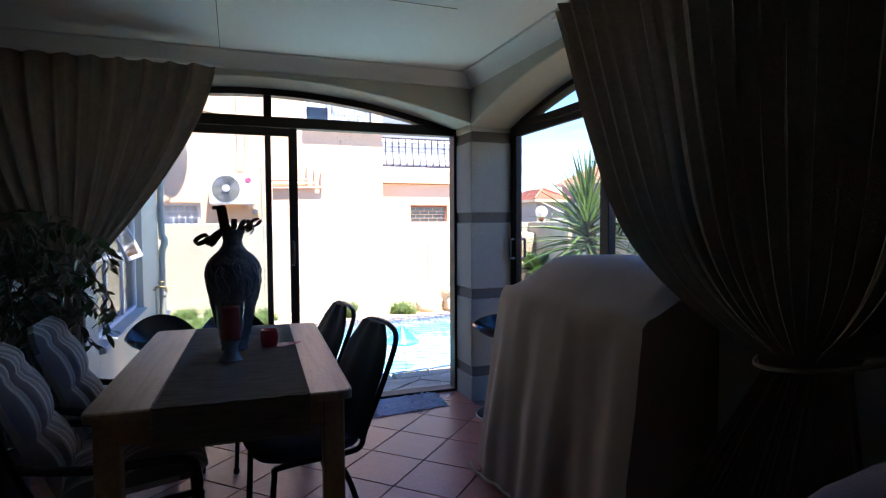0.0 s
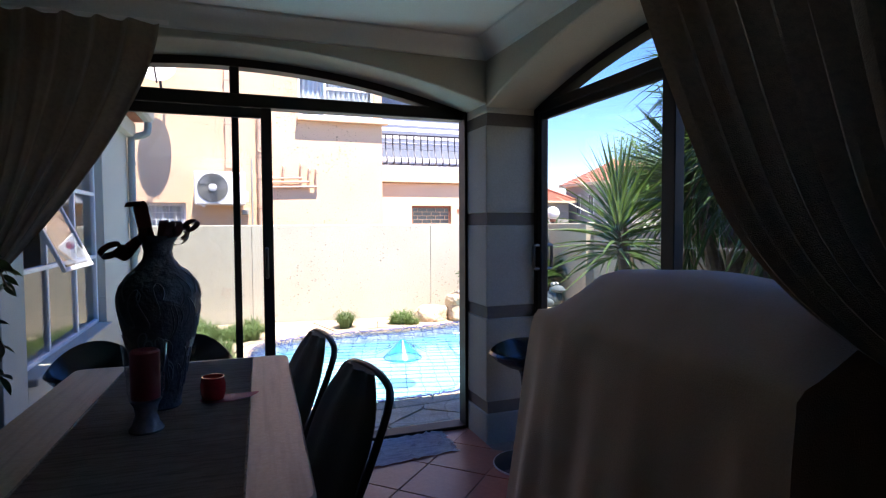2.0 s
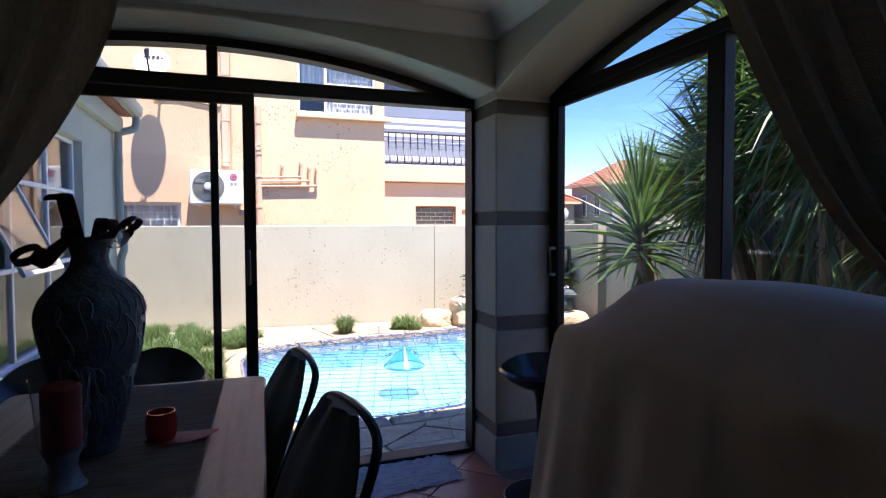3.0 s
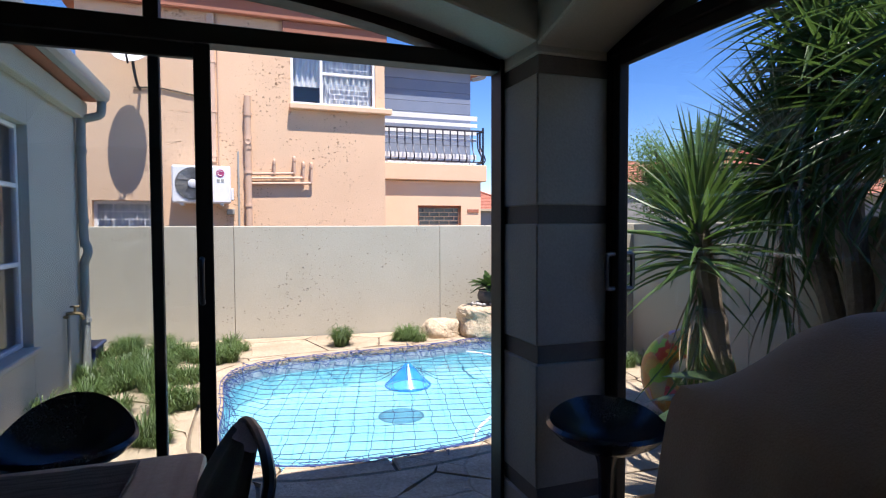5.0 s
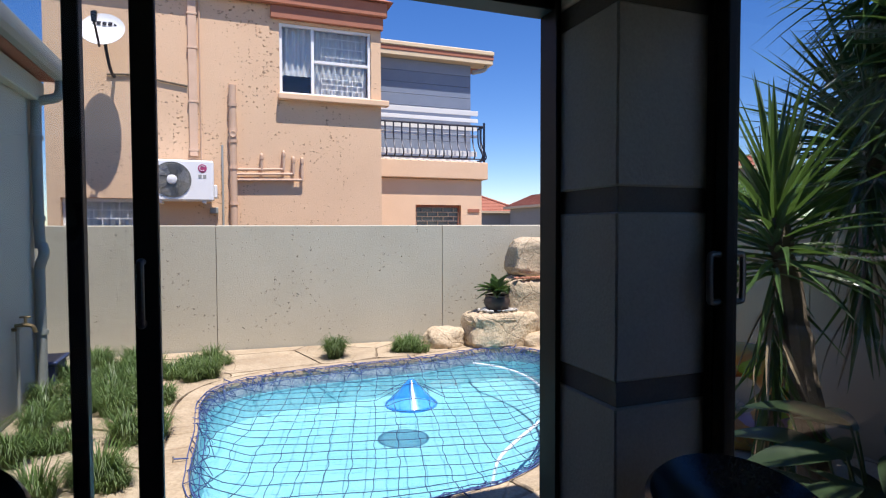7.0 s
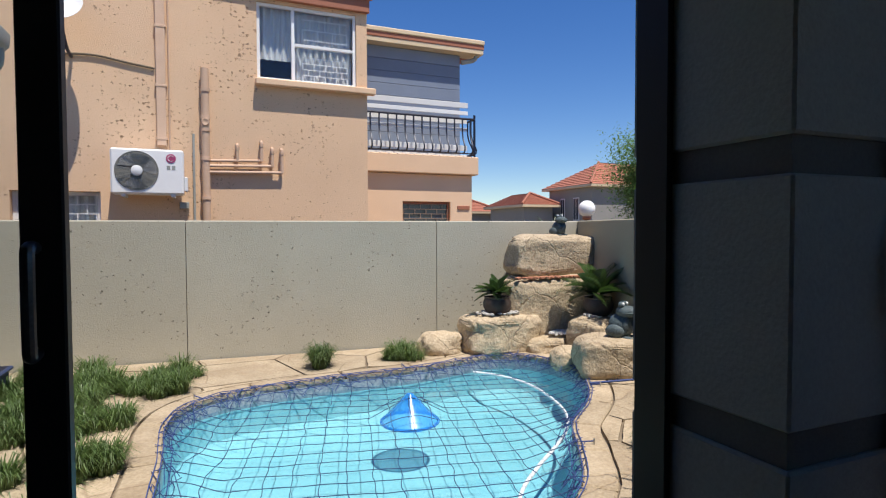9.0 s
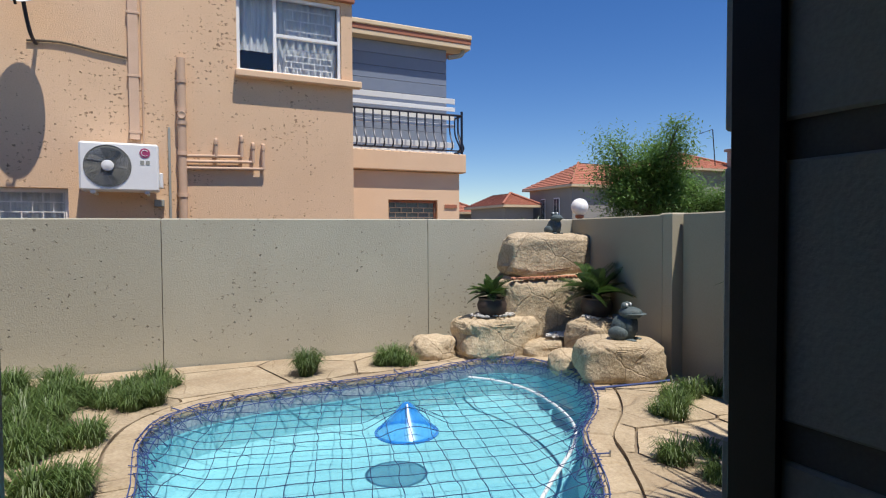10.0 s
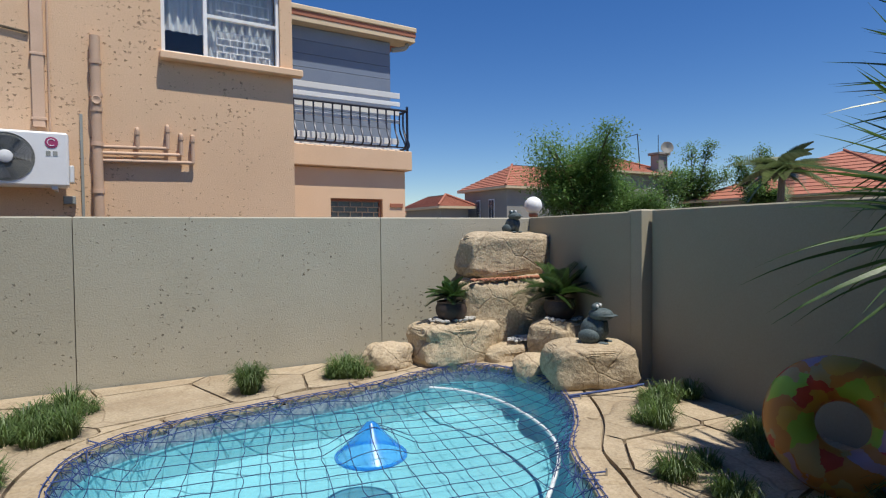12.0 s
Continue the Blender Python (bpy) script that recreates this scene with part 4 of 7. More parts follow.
part("curtain", drape(1.95, 2.86, 3.66, 4.74, HY + 0.17, 9, 0.02), M_BLIND, win, "pale net curtain")
part("curtain", drape(1.47, 1.95, 3.98, 4.74, HY + 0.17, 5, 0.02), M_BLIND, win, "pale net curtain")
# near-black sheet in place of an unlit room behind the curtains
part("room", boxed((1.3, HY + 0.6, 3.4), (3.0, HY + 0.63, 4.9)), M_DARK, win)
lw = part("window", boxed((-1.558, HY + 0.1, 1.502), (-1.51, HY + 0.15, 1.958), 0.004), M_WHITE, house, "low white window with burglar bars")
for lo, hi in (((-0.62, HY + 0.1, 1.502), (-0.572, HY + 0.15, 1.958)), ((-1.51, HY + 0.1, 1.915), (-0.62, HY + 0.15, 1.958)), ((-1.51, HY + 0.1, 1.502), (-0.62, HY + 0.15, 1.54))):
    part("frame_bar", boxed(lo, hi, 0.004), M_WHITE, lw)
burglar_bars(lw, -1.5, -0.63, 1.545, 1.91, HY + 0.08, 3, 4)
part("pane", boxed((-1.51, HY + 0.12, 1.54), (-0.62, HY + 0.125, 1.915)), M_GLASS, lw).visible_shadow = False
part("curtain", drape(-1.52, -0.6, 1.5, 1.95, HY + 0.2, 8, 0.02), M_BLIND, lw, "pale net curtain")

# balcony bay, set back from the front wall
BY = 13.4
bm = bmesh.new()
for lo, hi in (((3.07, BY, -0.05), (4.12, BY + 0.2, 2.5)), ((5.10, BY, -0.05), (5.56, BY + 0.2, 2.5)), ((4.12, BY, -0.05), (5.10, BY + 0.2, 1.56)), ((4.12, BY, 1.985), (5.10, BY + 0.2, 2.5)), ((5.36, BY + 0.2, -0.05), (5.56, BY + 3.5, 2.5))):
    box(bm, lo, hi)
bmesh.ops.remove_doubles(bm, verts=bm.verts, dist=0.0005)
part("bay_wall", bm, M_HOUSE_PLAIN, house, "", False)
part("balcony_slab", boxed((3.07, 13.28, 2.51), (5.655, BY + 1.2, 2.86), 0.015), M_HOUSE_PLAIN, house, "peach balcony ledge")
part("vent_grille", boxed((5.245, BY - 0.02, 1.84), (5.505, BY - 0.002, 1.91), 0.003), M_TRIM_RED, house, "small rust-red vent")
vw = part("window", boxed((4.122, BY + 0.08, 1.94), (5.098, BY + 0.12, 1.983), 0.004), M_TRIM_RED, house, "low dark window with brown burglar bars")
part("frame_bar", boxed((4.122, BY + 0.08, 1.562), (4.16, BY + 0.12, 1.94), 0.004), M_TRIM_RED, vw)
part("frame_bar", boxed((5.06, BY + 0.08, 1.562), (5.098, BY + 0.12, 1.94), 0.004), M_TRIM_RED, vw)
burglar_bars(vw, 4.16, 5.06, 1.57, 1.93, BY + 0.05, 4, 4, M_BAR_BROWN, "brown brick-pattern burglar bars")
part("pane", boxed((4.16, BY + 0.1, 1.56), (5.06, BY + 0.105, 1.94)), M_FARGLASS, vw)
SIDE_Y = 13.78
for k in range(9):
    z = 2.865 + k * 0.232
    t = boxed((3.07, SIDE_Y, z), (5.48, SIDE_Y + 0.12, z + 0.226), 0.004)
    part("siding_board", t, M_SIDING, house, "" if k else "blue-grey weatherboards")
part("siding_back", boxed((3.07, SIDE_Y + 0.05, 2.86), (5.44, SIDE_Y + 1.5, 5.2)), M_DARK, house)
for z0, z1 in ((3.69, 3.766), (3.828, 3.93)):
    part("white_band", boxed((3.07, 13.44, z0), (5.50, 13.46, z1), 0.004), M_WHITE, house, "white painted rail")
part("gutter", boxed((3.07, 13.54, 5.135), (5.93, 13.66, 5.225), 0.015), M_CREAM, house, "cream gutter")
part("fascia", boxed((3.07, 13.56, 5.045), (5.92, 13.66, 5.134), 0.006), M_TRIM_RED, house, "rust-red fascia")
part("eave_board", boxed((3.07, 13.57, 4.955), (5.91, 13.95, 5.044), 0.006), M_CREAM, house, "cream eave soffit")
part("roof", boxed((3.07, 13.66, 5.05), (5.90, 15.8, 5.20), 0.02), M_ROOF, house)
# darker grey puts the shadow on this pipe into its colour
part("downpipe", tube(bmesh.new(), smooth_line([(5.80, 13.68, 5.0), (5.80, 13.69, 4.93), (5.74, 13.71, 4.86), (5.50, 13.74, 4.80)], 4), 0.045, 8), M_GREYPIPE, house)

rail = part("balcony_rail", tube(bmesh.new(), [(3.08, 13.36, 3.60), (5.60, 13.36, 3.60), (5.60, 13.75, 3.60)], 0.022, 8), M_IRON, house, "dark blue bowed wrought-iron railing")
part("bottom_bar", tube(bmesh.new(), [(3.08, 13.36, 2.93), (5.60, 13.36, 2.93), (5.60, 13.75, 2.93)], 0.014, 6), M_IRON, rail)
part("corner_post", tube(bmesh.new(), [(5.60, 13.36, 2.86), (5.60, 13.36, 3.68)], 0.024, 8), M_IRON, rail)


def baluster(x, y, nx, ny, name="baluster"):
    pts = [(0, 3.60), (0.0, 3.35), (0.03, 3.22), (0.10, 3.08), (0.12, 2.99), (0.07, 2.93), (0.0, 2.93)]
    part(name, tube(bmesh.new(), smooth_line([(x + nx * d, y + ny * d, z) for d, z in pts], 3), 0.016, 5), M_IRON, rail)


for k in range(15):
    baluster(3.16 + k * 0.168, 13.36, 0, -1)
for k in range(1, 3):
    baluster(5.60, 13.36 + k * 0.15, 1, 0)
for z, h in ((3.52, 0.10), (3.375, 0.062), (2.994, 0.103), (2.861, 0.05)):
    part("white_slat", boxed((3.1, 13.44, z), (5.48, 13.46, z + h), 0.004), M_WHITE, house, "white painted balustrade board")

# pipes on the front wall
drain = part("drain_pipe", tube(bmesh.new(), [(0.725, HY - 0.06, -0.05), (0.725, HY - 0.06, 3.62), (0.725, HY - 0.06, 3.70)], 0.055, 14), M_PIPE_PEACH, house, "peach-painted drain stack")
for z in (1.9, 2.45, 2.85, 3.02, 3.40):
    part("collar", tube(bmesh.new(), [(0.725, HY - 0.06, z - 0.025), (0.725, HY - 0.06, z + 0.025)], 0.066, 14), M_PIPE_PEACH, drain)
part("inspection_eye", lathe(bmesh.new(), [(0.03, 0), (0.045, 0.005), (0.055, 0.02), (0.045, 0.035), (0.03, 0.03), (0.001, 0.025)], 16, pose(0.725, HY - 0.10, 2.95, 90)), M_PIPE_PEACH, drain)
for x1, z, dx in ((1.45, 2.43, 0), (1.60, 2.36, 0), (1.76, 2.27, 0)):
    part("waste_pipe", tube(bmesh.new(), [(0.73, HY - 0.06, z - 0.01), (x1, HY - 0.06, z + 0.015)], 0.022, 10), M_PIPE_PEACH, house, "peach-painted waste pipe")
for x, z0, z1 in ((1.14, 2.42, 2.66), (1.47, 2.44, 2.72), (1.62, 2.37, 2.63), (1.755, 2.28, 2.62)):
    part("waste_pipe", tube(bmesh.new(), smooth_line([(x, HY - 0.06, z0), (x, HY - 0.06, z1 - 0.04), (x, HY - 0.05, z1), (x, HY + 0.01, z1 + 0.01)], 4), 0.024, 10), M_PIPE_PEACH, house)
    part("collar", tube(bmesh.new(), [(x, HY - 0.06, z1 - 0.07), (x, HY - 0.06, z1 - 0.03)], 0.032, 10), M_PIPE_PEACH, house)
part("conduit", boxed((0.555, HY - 0.025, -0.05), (0.585, HY - 0.002, 2.79), 0.004), M_GREYPIPE, house, "grey cable conduit")
part("trunking", boxed((0.115, HY - 0.05, 2.60), (0.235, HY - 0.002, 5.0), 0.006), M_PIPE_PEACH, house, "peach-painted trunking")
part("cable", tube(bmesh.new(), [(0.275, HY - 0.02, 2.56), (0.275, HY - 0.02, 5.0)], 0.012, 6), M_PIPE_PEACH, house)
for z in (2.68, 3.4, 4.2, 4.7):
    part("strap", boxed((0.10, HY - 0.056, z), (0.25, HY - 0.002, z + 0.03), 0.003), M_PIPE_PEACH, house)
part("cable", tube(bmesh.new(), smooth_line([(-0.95, HY - 0.02, 3.72), (-0.6, HY - 0.02, 3.74), (-0.2, HY - 0.02, 3.68), (0.1, HY - 0.02, 3.64)], 4), 0.015, 6), M_BARK, house, "sagging brown cable")

# air-conditioner
ac = thing("air_conditioner", "white split-unit condenser on wall brackets", "air conditioner")
AX, AZ, AY = -0.40, 1.915, 11.58
part("casing", boxed((AX, AY, AZ), (AX + 0.85, AY + 0.30, AZ + 0.585), 0.022), M_WHITE, ac)
fan_m = pose(AX + 0.30, AY, AZ + 0.30, 90)
# flat disc on the casing; the well's shade is put into its grey
part("fan_well", lathe(bmesh.new(), [(0.001, 0.003), (0.245, 0.003), (0.25, 0.008), (0.255, 0.002)], 40, fan_m), M_GRILLE, ac, "flat grey disc coloured as the shaded round fan opening")
for r in [0.05 + 0.0115 * k for k in range(18)]:
    ring = [Vector((r * math.cos(a), r * math.sin(a), 0.014)) for a in (2 * math.pi * j / 40 for j in range(40))]
    if r < 0.06:
        grille = part("fan_grille", tube(bmesh.new(), [fan_m @ p for p in ring], 0.0016, 4, True), M_STEEL_BLACK, ac, "round wire fan guard")
    else:
        part("grille_ring", tube(bmesh.new(), [fan_m @ p for p in ring], 0.0016, 4, True), M_STEEL_BLACK, grille)
part("fan_hub", lathe(bmesh.new(), [(0.07, 0.008), (0.065, 0.022), (0.045, 0.03), (0.001, 0.033)], 24, fan_m), M_WHITE, ac, "pale fan hub")
for k in range(3):
    t = bmesh.new()
    vs = []
    for a, r, z in ((0, 0.06, 0.004), (0.5, 0.06, 0.009), (1.15, 0.225, 0.009), (0.7, 0.238, 0.006), (0.2, 0.22, 0.004)):
        vs.append(t.verts.new((r * math.cos(a + k * 2.094 - 0.4), r * math.sin(a + k * 2.094 - 0.4), z)))
    f = t.faces.new(vs)
    bmesh.ops.solidify(t, geom=[f], thickness=0.003)
    bmesh.ops.transform(t, matrix=fan_m, verts=t.verts)
    part("fan_blade", t, M_BLADE, ac, "grey fan blade")
badge = part("badge", lathe(bmesh.new(), [(0.001, 0.006), (0.058, 0.006), (0.06, 0.002)], 28, pose(AX + 0.70, AY, AZ + 0.47, 90)), M_BADGE, ac, "round magenta-red badge")
part("badge_ring", tube(bmesh.new(), [pose(AX + 0.70, AY - 0.007, AZ + 0.47, 90) @ Vector((0.036 * math.cos(a), 0.036 * math.sin(a), 0)) for a in (0.6 + 0.26 * j for j in range(20))], 0.004, 5), M_WHITE, badge)
for x in (AX + 0.648, AX + 0.71):
    part("badge_bar", boxed((x, AY - 0.004, AZ + 0.325), (x + 0.042, AY - 0.001, AZ + 0.378), 0.002), M_GREYPIPE, ac, "grey lettering bar")
part("service_cover", boxed((AX + 0.852, AY + 0.06, AZ + 0.05), (AX + 0.895, AY + 0.26, AZ + 0.24), 0.01), M_WHITE, ac)
for x in (AX + 0.12, AX + 0.70):
    part("bracket", boxed((x, AY + 0.03, AZ - 0.035), (x + 0.035, HY - 0.002, AZ - 0.002), 0.004), M_WHITE, ac, "white wall bracket")
    part("foot", boxed((x - 0.01, AY + 0.02, AZ - 0.002 - 0.03), (x + 0.045, AY + 0.029, AZ + 0.01), 0.003), M_WHITE, ac)
part("isolator", boxed((AX + 0.78, HY - 0.08, AZ - 0.17), (AX + 0.90, HY - 0.002, AZ - 0.08), 0.006), M_GREYPIPE, ac, "grey isolator box")

# satellite dish
dish = thing("satellite_dish", "white satellite dish on a wall arm", "satellite dish")
DM = look((-0.90, 11.55, 4.17), (-1.07, 9.13, 5.64)) @ pose(0, 0, 0, 0, 180, 0)
part("reflector", lathe(bmesh.new(), [(0.001, 0.0), (0.12, 0.008), (0.22, 0.028), (0.29, 0.055), (0.33, 0.08), (0.334, 0.075), (0.29, 0.045), (0.22, 0.018), (0.001, -0.012)], 32, DM @ Matrix.Diagonal((0.82, 0.9, 0.9, 1))), M_WHITE, dish, "white pressed dish")
part("arm", tube(bmesh.new(), [DM @ Vector((0, -0.32, 0.05)), DM @ Vector((0, -0.2, 0.40))], 0.016, 6), M_STEEL_BLACK, dish)
part("feed_horn", tube(bmesh.new(), [DM @ Vector((0, -0.22, 0.36)), DM @ Vector((0, -0.12, 0.42)), DM @ Vector((0, -0.06, 0.38))], [0.03, 0.04, 0.028], 10), M_BLACK_PLASTIC, dish, "black feed horn")
part("mast", tube(bmesh.new(), smooth_line([DM @ Vector((0, 0, -0.01)), (-0.89, 11.66, 3.95), (-0.87, 11.76, 3.76), (-0.86, 11.9, 3.7), (-0.86, 12.0, 3.7)], 4), 0.022, 8), M_IRON, dish, "bent dark steel mast")
bar = bmesh.new()
for k, (x, w) in enumerate(((-0.14, 0.05), (-0.07, 0.05), (0.0, 0.05), (0.07, 0.05), (0.14, 0.05))):
    box(bar, (x - w / 2, 0.12, 0.026), (x + w / 2, 0.185, 0.03), 0, DM)
part("lettering_bars", bar, M_BLACK_PLASTIC, dish, "dark lettering bars")


# ---- dining table and what stands on it ----
TT = 0.92
table = thing("dining_table", "sturdy oiled pine dining table with square legs", "table", pose(0.02, 2.91, 0, 0, 0, -2.2) @ pose(0.02, -2.905, 0))
OUTLINE = []
for cx, cy, a0 in ((-0.43, 2.18, 180), (0.39, 2.18, 270), (0.39, 3.63, 0), (-0.43, 3.63, 90)):
    OUTLINE += [(cx + 0.04 * math.cos(radians(a0 + d)), cy + 0.04 * math.sin(radians(a0 + d))) for d in (0, 30, 60, 90)]
part("tabletop", prism(bmesh.new(), OUTLINE, TT - 0.035, TT, 0.006), M_WOOD, table)
for x, y in ((-0.40, 2.21), (0.36, 2.21), (-0.40, 3.60), (0.36, 3.60)):
    part("leg", boxed((x - 0.04, y - 0.04, FLOOR), (x + 0.04, y + 0.04, TT - 0.036), 0.006), M_WOOD, table)
for lo, hi in (((-0.36, 2.18, 0.79), (0.32, 2.205, 0.884)), ((-0.36, 3.60, 0.79), (0.32, 3.625, 0.884)), ((-0.43, 2.25, 0.79), (-0.405, 3.56, 0.884)), ((0.365, 2.25, 0.79), (0.39, 3.56, 0.884))):
    part("apron", boxed(lo, hi, 0.003), M_WOOD, table)

# runner laid lengthwise, its end hanging over the near edge
bm = bmesh.new()
rows = []
prof = [(3.63, TT + 0.004), (3.3, TT + 0.004), (2.9, TT + 0.005), (2.5, TT + 0.004), (2.16, TT + 0.005), (2.132, TT + 0.002), (2.124, TT - 0.03), (2.12, TT - 0.14)]
for k, (y, z) in enumerate(prof):
    rows.append([bm.verts.new((-0.275 + 0.525 * i / 20, y + 0.004 * math.sin(i * 0.9 + k), z + 0.0012 * math.sin(i * 1.7 + k * 2))) for i in range(21)])
for a, b in zip(rows, rows[1:]):
    for i in range(20):
        bm.faces.new((a[i], a[i + 1], b[i + 1], b[i]))
bmesh.ops.solidify(bm, geom=list(bm.faces), thickness=0.0025)
runner = thing("table_runner", "brown woven runner lying along the table", "table runner", pose(0.04, 2.91, 0, 0, 0, -2.2) @ pose(0.02, -2.905, 0))
part("weave", bm, M_RUNNER, runner)
for x in (-0.273, 0.248):
    part("hem", tube(bmesh.new(), [(x, y - 0.001, z + 0.002) for y, z in prof], 0.0035, 6), M_RUNNER, runner, "stitched long hem")
part("hem", tube(bmesh.new(), [(-0.275, 2.1185, TT - 0.139), (0.25, 2.1185, TT - 0.139)], 0.004, 6), M_RUNNER, runner, "stitched end hem")


def curl(base, out, up, turns, r0, width, lead):
    """A curled strip of bark: a stem that rises and then winds into a coil."""
    pts = []
    b, o, u = Vector(base), Vector(out).normalized(), Vector(up).normalized()
    for i in range(8):
        pts.append(b + (o * 0.35 + u) * lead * i / 8)
    c = pts[-1] + o * r0
    for i in range(int(18 * turns)):
        a = math.pi - i * 2 * math.pi / 18
        r = r0 * (1 - 0.35 * i / (18 * turns))
        pts.append(c + o * r * math.cos(a) + u * r * math.sin(a))
    t = bmesh.new()
    side = o.cross(u).normalized() * width / 2
    prev = None
    for p in pts:
        cur = (t.verts.new(p - side), t.verts.new(p + side))
        if prev:
            t.faces.new((prev[0], prev[1], cur[1], cur[0]))
        prev = cur
    bmesh.ops.solidify(t, geom=list(t.faces), thickness=0.003)
    return t


vase = thing("floor_vase", "tall grey vase with raised scrollwork, on the table runner", "vase", pose(0.024, 2.972, TT + 0.009))
VP = [(0.058, 0.0), (0.064, 0.006), (0.06, 0.02), (0.075, 0.10), (0.098, 0.20), (0.118, 0.28), (0.130, 0.345), (0.131, 0.385), (0.122, 0.42), (0.098, 0.455), (0.066, 0.485), (0.048, 0.51), (0.044, 0.535), (0.05, 0.56), (0.064, 0.583), (0.068, 0.587), (0.06, 0.585), (0.042, 0.56), (0.036, 0.53), (0.04, 0.50), (0.001, 0.48)]


def vase_r(z):
    for (r0, z0), (r1, z1) in zip(VP, VP[1:16]):
        if z0 <= z <= z1:
            return r0 + (r1 - r0) * (z - z0) / max(z1 - z0, 1e-6)
    return 0.05


part("body", lathe(bmesh.new(), VP, 40), M_VASE, vase)
rng = random.Random(5)
bm = bmesh.new()
for k in range(70):
    a0, z0, s, w = rng.uniform(0, 6.283), rng.uniform(0.05, 0.44), rng.choice((-1, 1)), rng.uniform(0.5, 1.0)
    pts = []
    for i in range(12):
        u = i / 11
        a = a0 + s * 0.32 * u * w / 1.0 + 0.1 * math.sin(u * 9)
        z = min(max(z0 + 0.05 * math.sin(u * 5 + a0) + 0.035 * u, 0.03), 0.47)
        r = vase_r(z) + 0.001
        pts.append((r * math.cos(a), r * math.sin(a), z))
    tube(bm, pts, 0.0028, 4)
tagged(part("scrollwork", bm, M_PEWTER, vase, "raised pale scrolls"), "raised pale scrolls", kind="stuff")
for o, lead, tr, r, w in (((0.75, 0.6, 0), 0.07, 1.8, 0.034, 0.022), ((0.6, -0.7, 0), 0.08, 1.6, 0.032, 0.024), ((-0.3, -0.8, 0), 0.06, 1.5, 0.028, 0.024), ((0.1, 0.9, 0), 0.09, 1.5, 0.028, 0.024), ((0.9, -0.3, 0), 0.05, 1.7, 0.032, 0.02)):
    part("dried_ribbon", curl((0.012 * o[0], 0.012 * o[1], 0.54), o, (o[0] * 0.35, o[1] * 0.35, 1), tr, r, w, lead), M_DRIED, vase, "dark red curled dried ribbon")
part("dried_ribbon", curl((-0.035, 0, 0.60), (-0.8, -0.6, 0), (-0.75, 0.2, -0.85), 2.4, 0.034, 0.024, 0.09), M_DRIED, vase)
part("dried_ribbon", curl((-0.03, 0.0, 0.57), (-0.35, -0.93, 0), (-0.02, 0.1, 1), 0.55, 0.032, 0.05, 0.12), M_DRIED, vase)
part("dried_ribbon", curl((-0.04, -0.01, 0.59), (-0.5, -0.8, 0), (-0.5, 0, -1), 1.3, 0.028, 0.03, 0.07), M_DRIED, vase)
part("dried_ribbon", curl((0.03, -0.01, 0.57), (0.85, -0.5, 0), (0.7, 0, 1), 1.7, 0.026, 0.022, 0.07), M_DRIED, vase)

candle = thing("candle_holder", "red pillar candle in a clear stemmed glass", "candle", pose(0.008, 2.735, TT + 0.009))
part("glass_foot", lathe(bmesh.new(), [(0.001, 0), (0.048, 0), (0.05, 0.006), (0.04, 0.02), (0.03, 0.05), (0.034, 0.075), (0.045, 0.095), (0.001, 0.10)], 28), M_FOOT, candle, "moulded glass foot")
part("candle", lathe(bmesh.new(), [(0.001, 0.1), (0.041, 0.1), (0.042, 0.24), (0.035, 0.247), (0.001, 0.24)], 28), M_CANDLE, candle, "dark red wax candle")
g = part("glass_cup", lathe(bmesh.new(), [(0.045, 0.096), (0.052, 0.12), (0.056, 0.20), (0.064, 0.265), (0.062, 0.265), (0.054, 0.20), (0.05, 0.12), (0.043, 0.10)], 28), M_GLASS, candle, "clear flared glass cup")
g.visible_shadow = False
cup = thing("candle_pot", "small red glazed pot on a dark leaf tray", "candle pot", pose(0.187, 2.985, TT + 0.008))
part("pot", lathe(bmesh.new(), [(0.001, 0.006), (0.036, 0.006), (0.043, 0.03), (0.043, 0.06), (0.038, 0.085), (0.035, 0.085), (0.039, 0.06), (0.038, 0.03), (0.001, 0.02)], 24), M_RED, cup)
bm = bmesh.new()
bm.faces.new([bm.verts.new((0.05 + 0.105 * math.cos(a) * (1.0 if math.cos(a) > 0 else 0.9), 0.05 * math.sin(a) * (1 - 0.3 * math.cos(a)), 0.002 + 0.012 * max(0, math.cos(a)) ** 3)) for a in (2 * math.pi * j / 24 for j in range(24))])
bmesh.ops.solidify(bm, geom=list(bm.faces), thickness=0.004)
part("tray", bm, M_CANDLE, cup, "dark red leaf-shaped tray")


